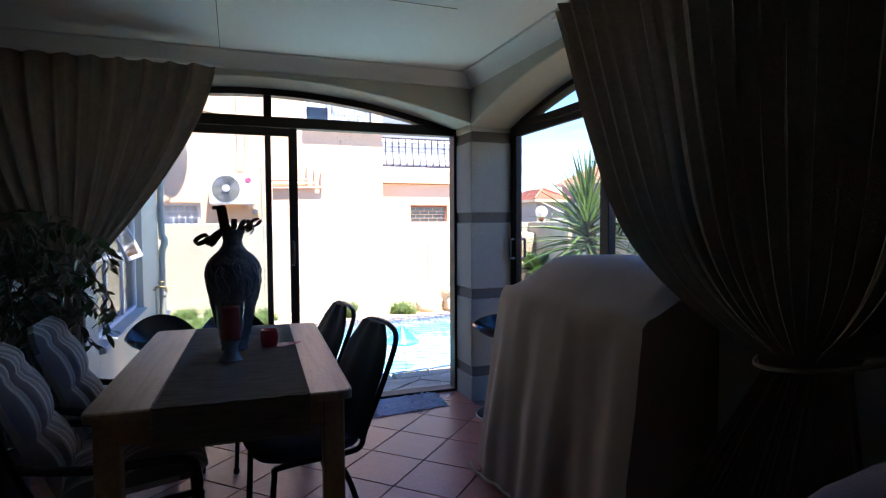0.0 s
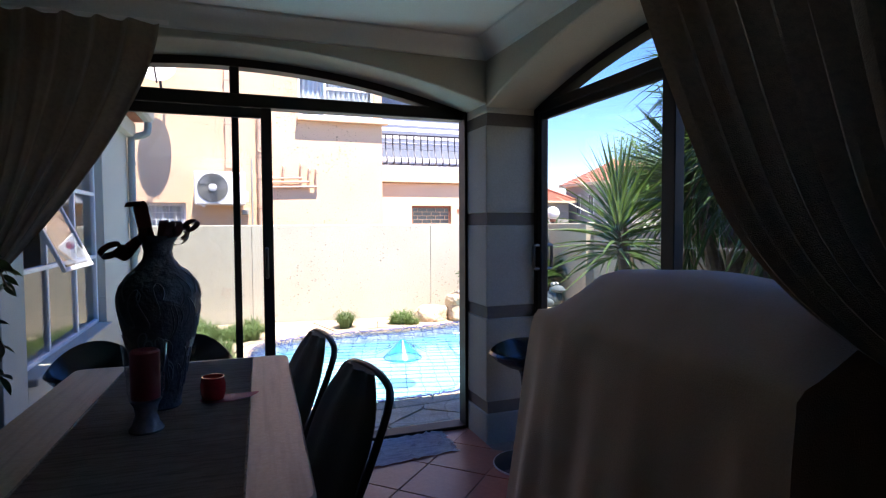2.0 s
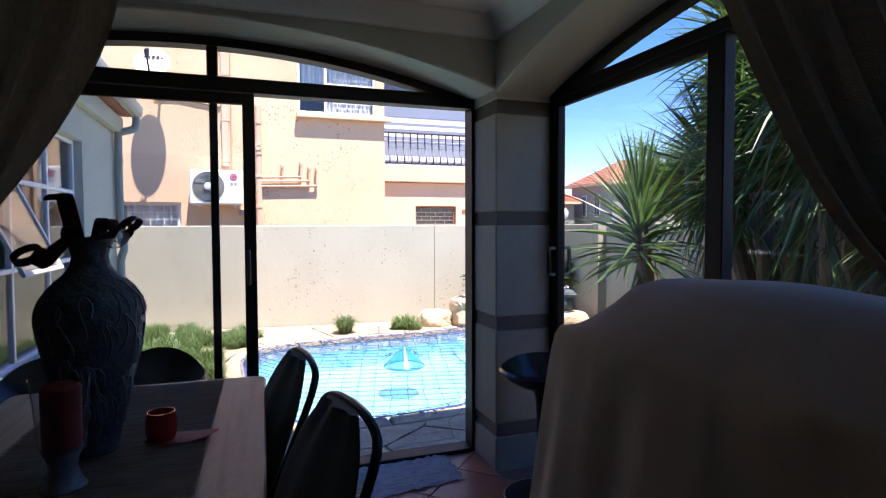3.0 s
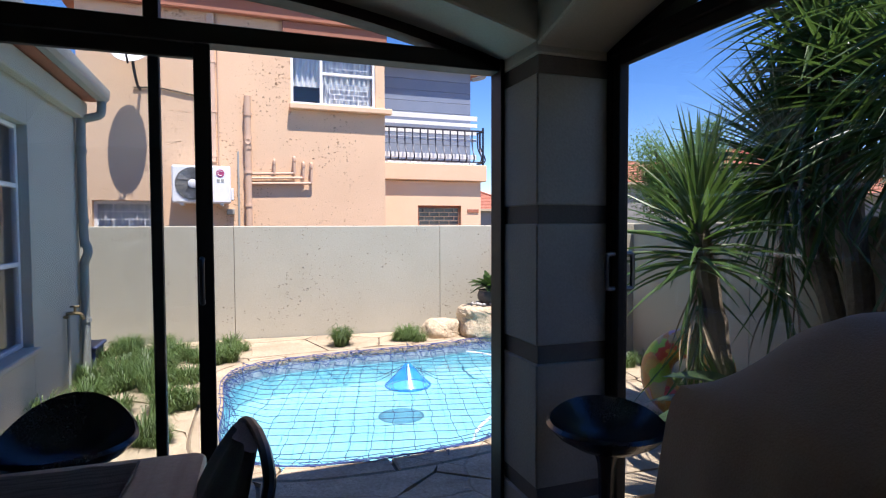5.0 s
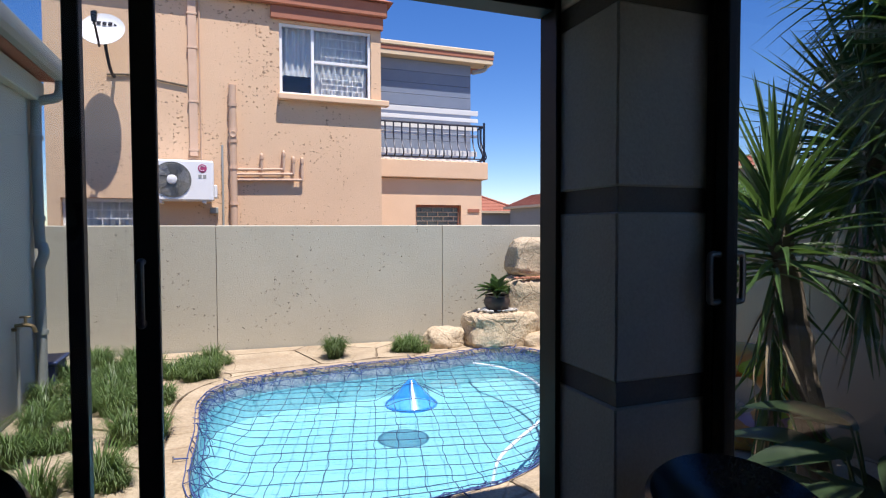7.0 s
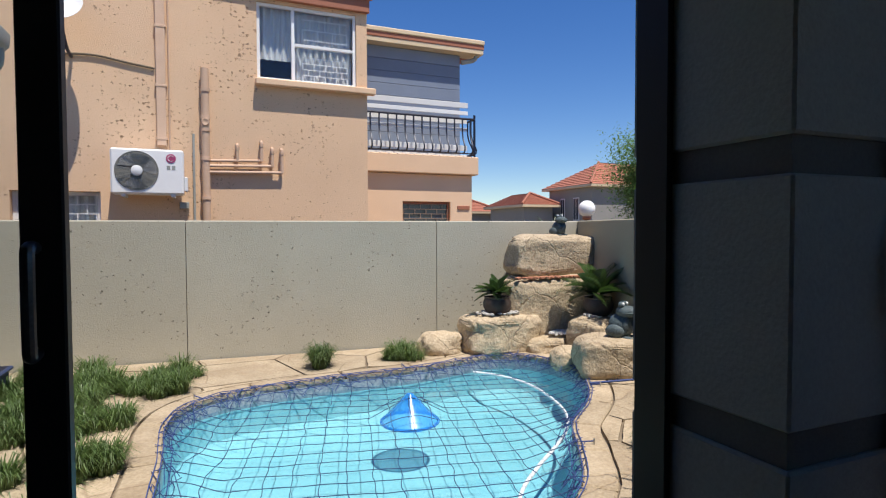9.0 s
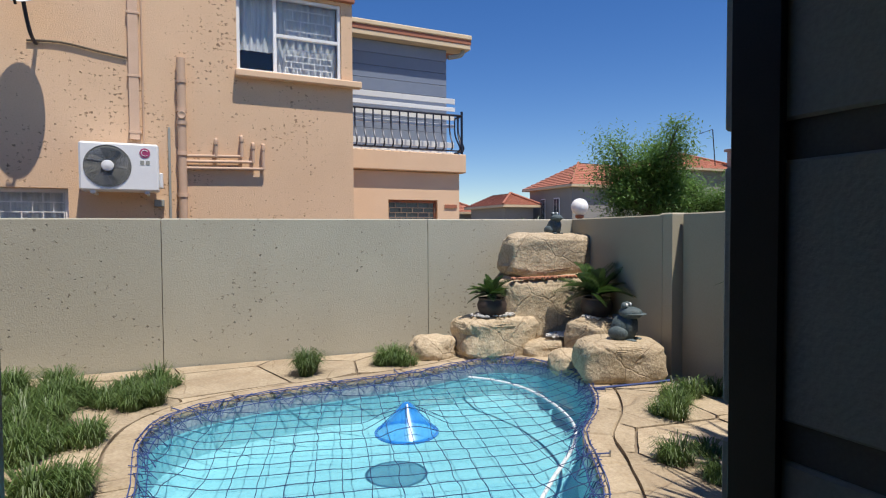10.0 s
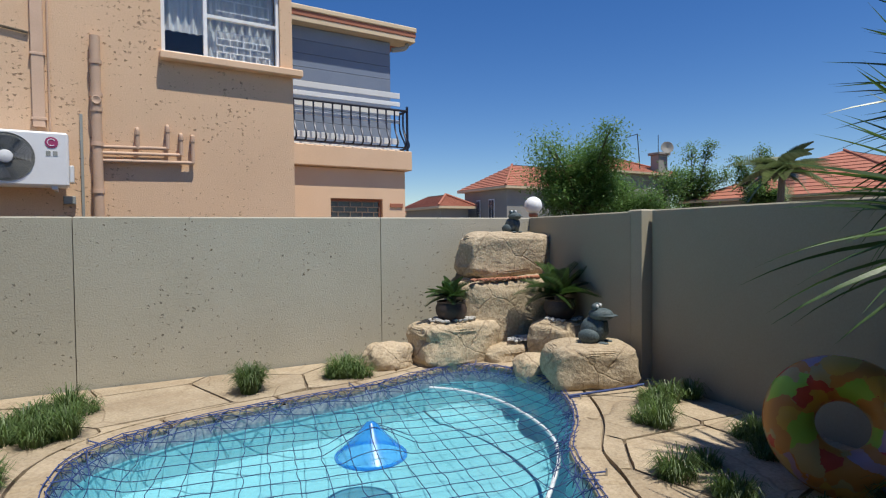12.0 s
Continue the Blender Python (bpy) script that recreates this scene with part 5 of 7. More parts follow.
# ---- chairs ----
def dark_chair():
    """Upholstered tube-steel chair, facing -x, its base at the origin."""
    c = thing("dining_chair", "dining chair with charcoal fabric pads on a black steel tube frame", "chair", group="dark chairs at the table")
    for s in (-1, 1):
        y = 0.2 * s
        pts = [(-0.22, y, 0.0), (-0.21, y, 0.2), (-0.2, y, 0.40), (-0.17, y, 0.435), (0.10, y, 0.435), (0.17, y, 0.45), (0.195, y, 0.52), (0.275, y * 1.08, 0.72), (0.345, y * 1.0, 0.89), (0.36, y * 0.62, 0.94), (0.365, 0, 0.95)]
        part("frame_tube", tube(bmesh.new(), smooth_line(pts, 4), 0.0125, 8), M_STEEL_BLACK, c)
        part("leg", tube(bmesh.new(), smooth_line([(0.05, y, 0.43), (0.12, y * 1.03, 0.3), (0.21, y * 1.06, 0.0)], 4), 0.0125, 8), M_STEEL_BLACK, c)
        for x in (-0.22, 0.21):
            part("foot", tube(bmesh.new(), [(x, y if x < 0 else y * 1.06, 0), (x, y if x < 0 else y * 1.06, 0.025)], 0.017, 8), M_BLACK_PLASTIC, c)
    bm = blob(bmesh.new(), (0.235, 0.215, 0.042), pose(-0.03, 0, 0.475), 4, 0.02, 3, 0.55)
    part("seat", bm, M_FABRIC, c)
    t = bmesh.new()
    n = 18
    front, back = [], []
    for j in range(n + 1):
        v = j / n
        z = 0.48 + 0.47 * v
        half = 0.228 * (1 - max(0, (v - 0.5) / 0.5) ** 2.6 * 0.55)
        half *= 0.86 + 0.14 * min(1, v / 0.3)
        lean = 0.175 + 0.165 * v ** 1.15
        front.append([t.verts.new((lean - 0.045 * (1 - abs(u) ** 3) * (0.5 + 0.5 * math.sin(math.pi * min(v + 0.05, 1))) - 0.008 * math.cos(u * 7), u * half, z)) for u in (k / 6 - 1 for k in range(13))])
        back.append([t.verts.new((lean + 0.018 * (1 - abs(u) ** 3), u * half, z)) for u in (k / 6 - 1 for k in range(13))])
    for g_ in (front, back):
        for a, b in zip(g_, g_[1:]):
            for k in range(12):
                t.faces.new((a[k], a[k + 1], b[k + 1], b[k]))
    for k in range(12):
        t.faces.new((front[0][k], front[0][k + 1], back[0][k + 1], back[0][k]))
        t.faces.new((front[-1][k], front[-1][k + 1], back[-1][k + 1], back[-1][k]))
    for a, b in zip(range(n), range(1, n + 1)):
        for k in (0, 12):
            t.faces.new((front[a][k], front[b][k], back[b][k], back[a][k]))
    part("backrest", t, M_FABRIC, c, "tapered charcoal back pad")
    return c


chair = dark_chair()
chair.matrix_world = pose(0.321, 2.590, FLOOR, 0, 0, 11)
copy_thing(chair, pose(0.262, 3.235, FLOOR, 0, 0, 8))


def striped_chair():
    """Armchair with a deep striped cushion, facing +x."""
    c = thing("garden_armchair", "dark frame chair with a grey striped buttoned cushion", "armchair", group="striped chairs at the table")
    for s in (-1, 1):
        y = 0.26 * s
        part("frame_tube", tube(bmesh.new(), smooth_line([(0.28, y, 0), (0.26, y, 0.36), (0.22, y, 0.40), (-0.2, y, 0.37), (-0.27, y, 0.5), (-0.41, y, 0.87)], 5), 0.014, 8), M_STEEL_BLACK, c)
        part("leg", tube(bmesh.new(), [(-0.12, y, 0.38), (-0.30, y, 0)], 0.014, 8), M_STEEL_BLACK, c)
        part("armrest", tube(bmesh.new(), smooth_line([(-0.30, y, 0.60), (-0.1, y * 1.04, 0.56), (0.2, y * 1.04, 0.54), (0.25, y, 0.47), (0.25, y, 0.38)], 5), 0.017, 8), M_STEEL_BLACK, c)
    part("cross_bar", tube(bmesh.new(), [(-0.41, -0.26, 0.87), (-0.41, 0.26, 0.87)], 0.014, 8), M_STEEL_BLACK, c)
    for name, m, L in (("seat_cushion", pose(-0.20, 0, 0.41, 0, -4, 0), 0.50), ("back_cushion", pose(-0.22, 0, 0.44, 0, -112, 0), 0.55)):
        t = bmesh.new()
        nx, ny = 22, 16
        top, low = [], []
        for i in range(nx + 1):
            u = i / nx
            ra, rb = [], []
            for j in range(ny + 1):
                v = j / ny * 2 - 1
                w = 0.245 * (1 - 0.35 * max(0, (u - 0.78) / 0.22) ** 2.2)
                puff = (1 - abs(v) ** 4) * (1 - abs(2 * u - 1) ** 6)
                quilt = abs(math.sin(u * math.pi * 2.5)) ** 0.5 * abs(math.cos(v * math.pi * 1.0)) ** 0.3
                z = 0.035 + puff * (0.025 + 0.055 * quilt)
                ra.append(t.verts.new((u * L, v * w, z)))
                rb.append(t.verts.new((u * L, v * w, 0.012 * (1 - puff))))
            top.append(ra)
            low.append(rb)
        for g_ in (top, low):
            for a, b in zip(g_, g_[1:]):
                for j in range(ny):
                    t.faces.new((a[j], a[j + 1], b[j + 1], b[j]))
        for j in range(ny):
            t.faces.new((top[0][j], top[0][j + 1], low[0][j + 1], low[0][j]))
            t.faces.new((top[-1][j], top[-1][j + 1], low[-1][j + 1], low[-1][j]))
        for i in range(nx):
            for j in (0, ny):
                t.faces.new((top[i][j], top[i + 1][j], low[i + 1][j], low[i][j]))
        if name == "back_cushion":
            bmesh.ops.scale(t, vec=(1, 1, -1), verts=t.verts)
        bmesh.ops.transform(t, matrix=m, verts=t.verts)
        part(name, t, M_STRIPE, c, "grey striped buttoned cushion")
    return c


arm = striped_chair()
arm.matrix_world = pose(-0.40, 2.56, FLOOR, 0, 0, 8)
copy_thing(arm, pose(-0.43, 3.20, FLOOR, 0, 0, 2))


def bar_stool(back=0.11):
    """Moulded bucket stool on a pedestal."""
    s = thing("bar_stool", "black moulded bucket bar stool on a chrome-edged pedestal", "bar stool", group="black bar stools")
    t = bmesh.new()
    n = 36
    prof = [(0.0, 0.03), (0.07, 0.03), (0.125, 0.05), (0.185, 0.085), (0.222, 0.125)]
    rings = []
    for k, (r, h) in enumerate(prof + [(r * 0.96 - 0.004, h + 0.012) for r, h in reversed(prof)]):
        ring = []
        for i in range(n):
            a = 2 * math.pi * i / n
            q = k if k < 5 else 9 - k
            rise = (back * (max(0, math.cos(a)) ** 1.5)) * (q / 4) ** 2
            ring.append(t.verts.new((max(r, 0.001) * math.cos(a) * (1.05 if math.cos(a) > 0 else 0.95), max(r, 0.001) * math.sin(a), 0.54 + h + rise)))
        rings.append(ring)
    for a, b in zip(rings, rings[1:]):
        for i in range(n):
            t.faces.new((a[i], a[(i + 1) % n], b[(i + 1) % n], b[i]))
    part("seat", t, M_BLACK_PLASTIC, s, "glossy black bucket seat")
    part("pedestal", lathe(bmesh.new(), [(0.05, 0.572), (0.034, 0.52), (0.03, 0.45), (0.026, 0.3), (0.03, 0.08), (0.05, 0.03)], 20), M_BLACK_PLASTIC, s)
    part("base", lathe(bmesh.new(), [(0.05, 0.035), (0.14, 0.022), (0.19, 0.012), (0.195, 0.004), (0.19, 0.0)], 32), M_BLACK_PLASTIC, s)
    part("base_ring", tube(bmesh.new(), [(0.194 * math.cos(a), 0.194 * math.sin(a), 0.006) for a in (2 * math.pi * i / 40 for i in range(40))], 0.005, 6, True), M_SILVER, s, "chrome edge ring")
    return s


bar_stool(0.035).matrix_world = pose(1.86, 3.74, FLOOR, 0, 0, 60)
stool = bar_stool()
stool.matrix_world = pose(-0.43, 4.18, FLOOR, 0, 0, 100)
copy_thing(stool, pose(0.02, 4.22, FLOOR, 0, 0, 95))

# covered barbecue: a canvas cover draped over a hooded grill
bbq = thing("covered_barbecue", "hooded barbecue under a draped beige canvas cover", "barbecue cover")
t = bmesh.new()
ny, prof = 56, [(1.30, FLOOR + 0.012), (1.325, 0.35), (1.35, 0.6), (1.385, 0.85), (1.41, 1.02), (1.425, 1.11), (1.435, 1.15), (1.455, 1.178), (1.49, 1.205), (1.56, 1.265), (1.63, 1.32), (1.70, 1.358), (1.77, 1.37), (1.88, 1.368), (1.98, 1.345), (2.02, 1.25), (2.03, 0.8), (2.04, FLOOR + 0.012)]
rows = []
for i in range(ny + 1):
    u = i / ny
    # the hood is hipped at both ends and its front swells out towards the far end
    hip = min(1.0, max(0.0, 1 - u) / 0.2)
    near = min(1.0, u / 0.08)
    row = []
    for k, (x, z) in enumerate(prof):
        low = max(0, (1.15 - z) / 1.0)
        top = max(0.0, z - 1.178)
        zz = z - top * (1 - (1 - (1 - hip) ** 2) * (0.6 + 0.4 * near))
        fold = 0.022 * low * math.sin(u * 15 + x * 3) + 0.010 * low * math.sin(u * 41 + 1) * (1 + noise.noise(Vector((u * 4, 2, 1))))
        crease = 0.012 * noise.noise(Vector((u * 7, z * 6, k * 0.25))) + 0.004 * noise.noise(Vector((u * 24, z * 17, 3)))
        sag = -0.010 * math.sin(u * math.pi * 3) * min(1, top / 0.1)
        y = 1.72 + 1.27 * u + (2 * u - 1) * 0.05 * low + 0.012 * noise.noise(Vector((z * 5, k * 0.3, 8 + round(u))))
        swell = 0.05 * max(0, u - 0.75) / 0.25 if k < 11 else 0.0
        row.append(t.verts.new((x + swell + (fold if k < 10 else -fold) + crease, y, zz + sag)))
    rows.append(row)
for a, b in zip(rows, rows[1:]):
    for k in range(len(prof) - 1):
        t.faces.new((a[k], a[k + 1], b[k + 1], b[k]))
for r in (rows[0], rows[-1]):
    t.faces.new(r)
part("cover", t, M_COVER, bbq)
part("hem", tube(bmesh.new(), [(1.296 + 0.022 * math.sin((i / 30) * 15 + 3.9), 1.70 + 1.32 * i / 30, FLOOR + 0.02 + 0.006 * math.sin(i * 2.0)) for i in range(31)], 0.009, 6), M_COVER, bbq, "stitched hem")

# rag rug by the door
bm = bmesh.new()
nu, nv = 30, 18
q = [Vector(p) for p in ((0.99, 4.0), (1.515, 4.06), (1.53, 4.40), (1.03, 4.40))]
grid = []
for i in range(nu + 1):
    row = []
    for j in range(nv + 1):
        u, v = i / nu, j / nv
        p = q[0].lerp(q[1], u).lerp(q[3].lerp(q[2], u), v)
        row.append(bm.verts.new((p.x + 0.006 * math.sin(v * 20 + i), p.y + 0.006 * math.sin(u * 30 + j), FLOOR + 0.006 + 0.010 * noise.noise(Vector((u * 9, v * 7, 3))) ** 2 * 4 + 0.012 * max(0, u - 0.9) * 5)))
    grid.append(row)
for a, b in zip(grid, grid[1:]):
    for j in range(nv):
        bm.faces.new((a[j], a[j + 1], b[j + 1], b[j]))
bmesh.ops.solidify(bm, geom=list(bm.faces), thickness=0.005)
rug = thing("door_mat", "rumpled grey rag rug with a fringe, on the tiles", "rug")
part("weave", bm, M_RUG, rug)
rng = random.Random(2)
for a, b, d in ((q[0], q[3], Vector((-1, 0.05))), (q[1], q[2], Vector((1, 0.05)))):
    bm = bmesh.new()
    for k in range(46):
        p = a.lerp(b, k / 45)
        e = p + d * rng.uniform(0.03, 0.055) + Vector((0, rng.uniform(-0.012, 0.012)))
        tube(bm, [(p.x, p.y, FLOOR + 0.008), (e.x, e.y, FLOOR + 0.004)], 0.0025, 4)
    part("fringe", bm, M_RUG, rug, "knotted fringe")


# ---- curtains ----
def hung(path_top, path_tie, path_low, depth, folds, z_top, z_tie, z_low, pull, n=300, rows=52, seed=0):
    """A curtain gathered at a tie: a strip between curves at top, tie and hem, folded across."""
    t = bmesh.new()
    grid = []
    for j in range(rows + 1):
        v = j / rows
        line = []
        for i in range(n + 1):
            u = i / n
            if v < 0.62:
                s = v / 0.62
                k = pull(s)
                a = path_top(u).lerp(path_tie(u), k)
                z = z_top + (z_tie(u) - z_top) * s
                amp = depth * (1 - 0.35 * k)
            else:
                s = (v - 0.62) / 0.38
                a = path_tie(u).lerp(path_low(u), min(1, s * 1.6))
                z = z_tie(u) + (z_low - z_tie(u)) * s
                amp = depth * (0.65 + 0.35 * s)
            ph = u * folds * 2 * math.pi + 0.8 * noise.noise(Vector((u * 6, v * 1.5, seed)))
            f = amp * (math.sin(ph) + 0.3 * math.sin(2.1 * ph + v * 2) + 0.5 * noise.noise(Vector((u * 9, v * 3, seed + 5))) + 0.22 * noise.noise(Vector((u * 46, v * 7, seed + 9))))
            line.append((a, f, z))
        grid.append(line)
    return t, grid


def skin(t, grid, along_x):
    vs = [[t.verts.new((a.x, a.y + f, z) if along_x else (a.x + f, a.y, z)) for a, f, z in line] for line in grid]
    for a, b in zip(vs, vs[1:]):
        for i in range(len(a) - 1):
            t.faces.new((a[i], a[i + 1], b[i + 1], b[i]))
    return t


cur_e = thing("curtain", "heavy brown woven curtain gathered in a tie-back", "curtain")
t, grid = hung(lambda u: Vector((1.56, 2.55 - 2.75 * u)), lambda u: Vector((1.53, 1.27 - 0.22 * u)), lambda u: Vector((1.52, 1.66 - 0.70 * u)), 0.031, 25, 2.60, lambda u: 1.13 + 0.05 * u, FLOOR + 0.02, lambda s: 0.55 * s + 0.45 * s ** 8, seed=2)
part("drape", skin(t, grid, False), M_CURTAIN, cur_e)
part("tie_back", tube(bmesh.new(), smooth_line([(1.74, 0.78, 1.30), (1.56, 0.96, 1.19), (1.45, 1.12, 1.14), (1.48, 1.29, 1.12), (1.60, 1.28, 1.16), (1.75, 0.9, 1.28)], 6), 0.007, 8), M_CURTAIN, cur_e, "twisted cloth tie-back")
part("rail", tube(bmesh.new(), [(1.62, -0.4, 2.60), (1.62, 2.66, 2.60)], 0.012, 8), M_WHITE, cur_e, "white curtain track")
cur_n = thing("curtain", "heavy brown woven curtain swept aside beside the plant", "curtain")
t, grid = hung(lambda u: Vector((-0.06 - 2.3 * u, 3.96)), lambda u: Vector((-0.82 - 0.28 * u, 3.98)), lambda u: Vector((-0.86 - 0.5 * u, 3.98)), 0.03, 16, 2.545, lambda u: 1.25 - 0.08 * u, FLOOR + 0.02, lambda s: s ** 1.5, seed=7)
part("drape", skin(t, grid, True), M_CURTAIN, cur_n)
part("tie_back", tube(bmesh.new(), smooth_line([(-1.2, 4.09, 1.34), (-1.12, 3.93, 1.22), (-0.95, 3.90, 1.2), (-0.82, 3.94, 1.25), (-0.84, 4.02, 1.27), (-1.1, 4.09, 1.33)], 6), 0.016, 8), M_CURTAIN, cur_n, "twisted cloth tie-back")
part("rail", tube(bmesh.new(), [(-2.6, 3.99, 2.56), (-0.02, 3.99, 2.56)], 0.012, 8), M_WHITE, cur_n, "white curtain track")

# blue sofa whose back rises into view
sofa = thing("sofa", "blue upholstered sofa with a rounded back", "sofa")
part("back", blob(bmesh.new(), (0.62, 0.14, 0.42), pose(1.60, 0.77, FLOOR + 0.475), 4, 0.02, 4, 0.45), M_BLUE_FABRIC, sofa)
part("seat", blob(bmesh.new(), (0.58, 0.36, 0.13), pose(1.56, 0.34, FLOOR + 0.35), 4, 0.02, 6, 0.4), M_BLUE_FABRIC, sofa)
part("base", boxed((1.02, 0.0, FLOOR + 0.05), (1.55, 0.86, FLOOR + 0.25), 0.02), M_BLUE_FABRIC, sofa)
for x in (1.06, 1.50):
    for y in (0.06, 0.82):
        part("foot", boxed((x - 0.02, y - 0.02, FLOOR), (x + 0.02, y + 0.02, FLOOR + 0.05), 0.004), M_WOOD, sofa)


# indoor fig in a pot
def leaf_mesh(L, W, fold=0.25, droop=0.2, n=5):
    t = bmesh.new()
    prev = None
    for i in range(n + 1):
        u = i / n
        w = W * (math.sin(math.pi * min(1, u * 0.96 + 0.03)) ** 0.8) * (1 - 0.25 * u)
        z = -droop * L * u * u
        cur = (t.verts.new((u * L, -w / 2, z + fold * w / 2)), t.verts.new((u * L, 0, z)), t.verts.new((u * L, w / 2, z + fold * w / 2)))
        if prev:
            t.faces.new((prev[0], prev[1], cur[1], cur[0]))
            t.faces.new((prev[1], prev[2], cur[2], cur[1]))
        prev = cur
    return t


def direct(p, d, roll=0.0, s=1.0):
    """A pose at p with +x along d."""
    q = Vector(d).normalized().to_track_quat("X", "Z").to_matrix().to_4x4()
    return Matrix.Translation(p) @ q @ Matrix.Rotation(roll, 4, "X") @ Matrix.Diagonal((s, s, s, 1))


fig = thing("indoor_fig_tree", "leafy weeping fig in a dark pot beside the curtain", "potted plant")
part("pot", lathe(bmesh.new(), [(0.001, 0), (0.13, 0), (0.16, 0.14), (0.175, 0.28), (0.18, 0.30), (0.165, 0.30), (0.15, 0.26), (0.001, 0.25)], 28, pose(-1.14, 3.52, FLOOR)), M_POT, fig)
rng = random.Random(11)
me_leaf = mesh_of("leaf", leaf_mesh(0.07, 0.032), M_FICUS)
for k in range(3):
    part("trunk", tube(bmesh.new(), smooth_line([(-1.14 + 0.02 * k, 3.52, FLOOR + 0.25), (-1.15 + 0.03 * k, 3.50 - 0.02 * k, 0.7), (-1.10 + 0.04 * (k - 1), 3.48, 1.1), (-1.06 + 0.1 * (k - 1), 3.45, 1.5)], 4), [0.014 - 0.0008 * i for i in range(13)], 6), M_BARK, fig)
bm = bmesh.new()
for k in range(34):
    b = Vector((-1.10 + rng.uniform(-0.06, 0.06), 3.48 + rng.uniform(-0.06, 0.06), rng.uniform(0.85, 1.55)))
    az = rng.uniform(-2.6, 1.2)
    reach = rng.uniform(0.18, 0.46)
    tip = b + Vector((math.cos(az) * reach, math.sin(az) * reach * 0.7, rng.uniform(-0.05, 0.25) - 0.30 * reach))
    mid = b.lerp(tip, 0.5) + Vector((0, 0, 0.10))
    line = smooth_line([b, mid, tip, tip + Vector((math.cos(az) * 0.08, 0, -0.16))], 6)
    tube(bm, line, 0.004, 4)
    for p in line[3:]:
        for _ in range(2):
            ob = new("leaf", me_leaf)
            ob.parent = fig
            ob.matrix_world = direct(p, (rng.uniform(-1, 1), rng.uniform(-1, 1), rng.uniform(-1.2, 0.15)), rng.uniform(-1, 1), rng.uniform(0.75, 1.3))
            if len(fig.children) > 300:
                break
tagged(part("twig_work", bm, M_BARK, fig, "fine dark twigs"), "fine dark twigs", kind="stuff")


# ---- pool net, float and hose ----
def in_pool(x, y, margin=0.0):
    if not inside_pool(x, y):
        d, _ = from_edge(x, y)
        return d < -margin if margin < 0 else d < margin
    return True


CONE = Vector((2.24, 7.72))


def net_z(x, y):
    d, _ = from_edge(x, y)
    z = 0.012 - 0.10 * min(1, d / 0.35) if inside_pool(x, y) else 0.014
    c = (Vector((x, y)) - CONE).length
    return max(z, 0.09 - 0.55 * c) + 0.006 * noise.noise(Vector((x * 3, y * 3, 0)))


net = thing("pool_net", "dark blue safety net stretched over the pool", "pool net")
CELL, ROT = 0.165, radians(-14)
cr, sr = math.cos(ROT), math.sin(ROT)
bm, bm2 = bmesh.new(), bmesh.new()
for axis in (0, 1):
    for k in range(-22, 23):
        run = []
        for s in range(-70, 71):
            a, b = (k * CELL, s * 0.055) if axis == 0 else (s * 0.055, k * CELL)
            wob = 0.014 * noise.noise(Vector((a * 1.4, b * 1.4, axis * 9 + 2))) + 0.010 * noise.noise(Vector((a * 6, b * 6, axis * 5)))
            a2, b2 = a + wob * 2.2, b + wob * 1.6
            # the net hangs slack towards the shallow end
            slack = max(0.0, 1.0 - (2.3 + a2 * cr - b2 * sr) / 1.15)
            a2 += slack * 0.05 * math.sin(b * 7 + k)
            b2 += slack * 0.05 * math.sin(a * 8 + k * 2)
            x, y = 2.3 + a2 * cr - b2 * sr, 7.3 + a2 * sr + b2 * cr
            if in_pool(x, y, 0.02):
                run.append((x, y, net_z(x, y)))
            else:
                if len(run) > 2:
                    tube(bm, run, 0.0031, 3, False, False)
                run = []
        if len(run) > 2:
            tube(bm, run, 0.0031, 3, False, False)
part("mesh", bm, M_NET, net, "dark knotted cord mesh", True)
rng = random.Random(8)
for k in range(NE * 3):
    i = k // 3
    p = pushed(i, rng.uniform(-0.01, 0.05))
    q_ = pushed(i + rng.choice((-2, -1, 1, 2)), rng.uniform(-0.14, -0.02))
    m_ = (p + q_) / 2 + Vector((rng.uniform(-0.03, 0.03), rng.uniform(-0.03, 0.03)))
    tube(bm2, [(p.x, p.y, 0.02), (m_.x, m_.y, -0.01 + rng.uniform(-0.02, 0.03)), (q_.x, q_.y, rng.uniform(-0.12, -0.04))], 0.003, 3, False, False)
for off, z, w in ((0.03, 0.018, 1), (0.0, 0.012, 2), (-0.05, -0.05, 3)):
    tube(bm2, [(*(pushed(i, off + 0.012 * noise.noise(Vector((i * 0.7, w, 0))))), z + 0.014 * noise.noise(Vector((i * 0.5, w * 3, 1)))) for i in range(NE)], 0.004, 4, True)
part("border", bm2, M_NET2, net, "bunched bright blue border cords", True)
for i in range(3, NE, 16):
    p, e = pushed(i, 0.02), pushed(i, 0.11)
    part("anchor_cord", tube(bmesh.new(), [(p.x, p.y, 0.022), (e.x, e.y, 0.03)], 0.005, 5), M_NET2, net)
    part("anchor_pin", tube(bmesh.new(), [(e.x, e.y, 0.0), (e.x, e.y, 0.045)], 0.007, 6), M_SILVER, net)
# the long anchor line to the rock garden
part("anchor_cord", tube(bmesh.new(), [(3.93, 7.55, 0.025), (4.42, 7.40, 0.05), (4.62, 7.36, 0.06)], 0.012, 6), M_NET2, net, "taut blue anchor line")

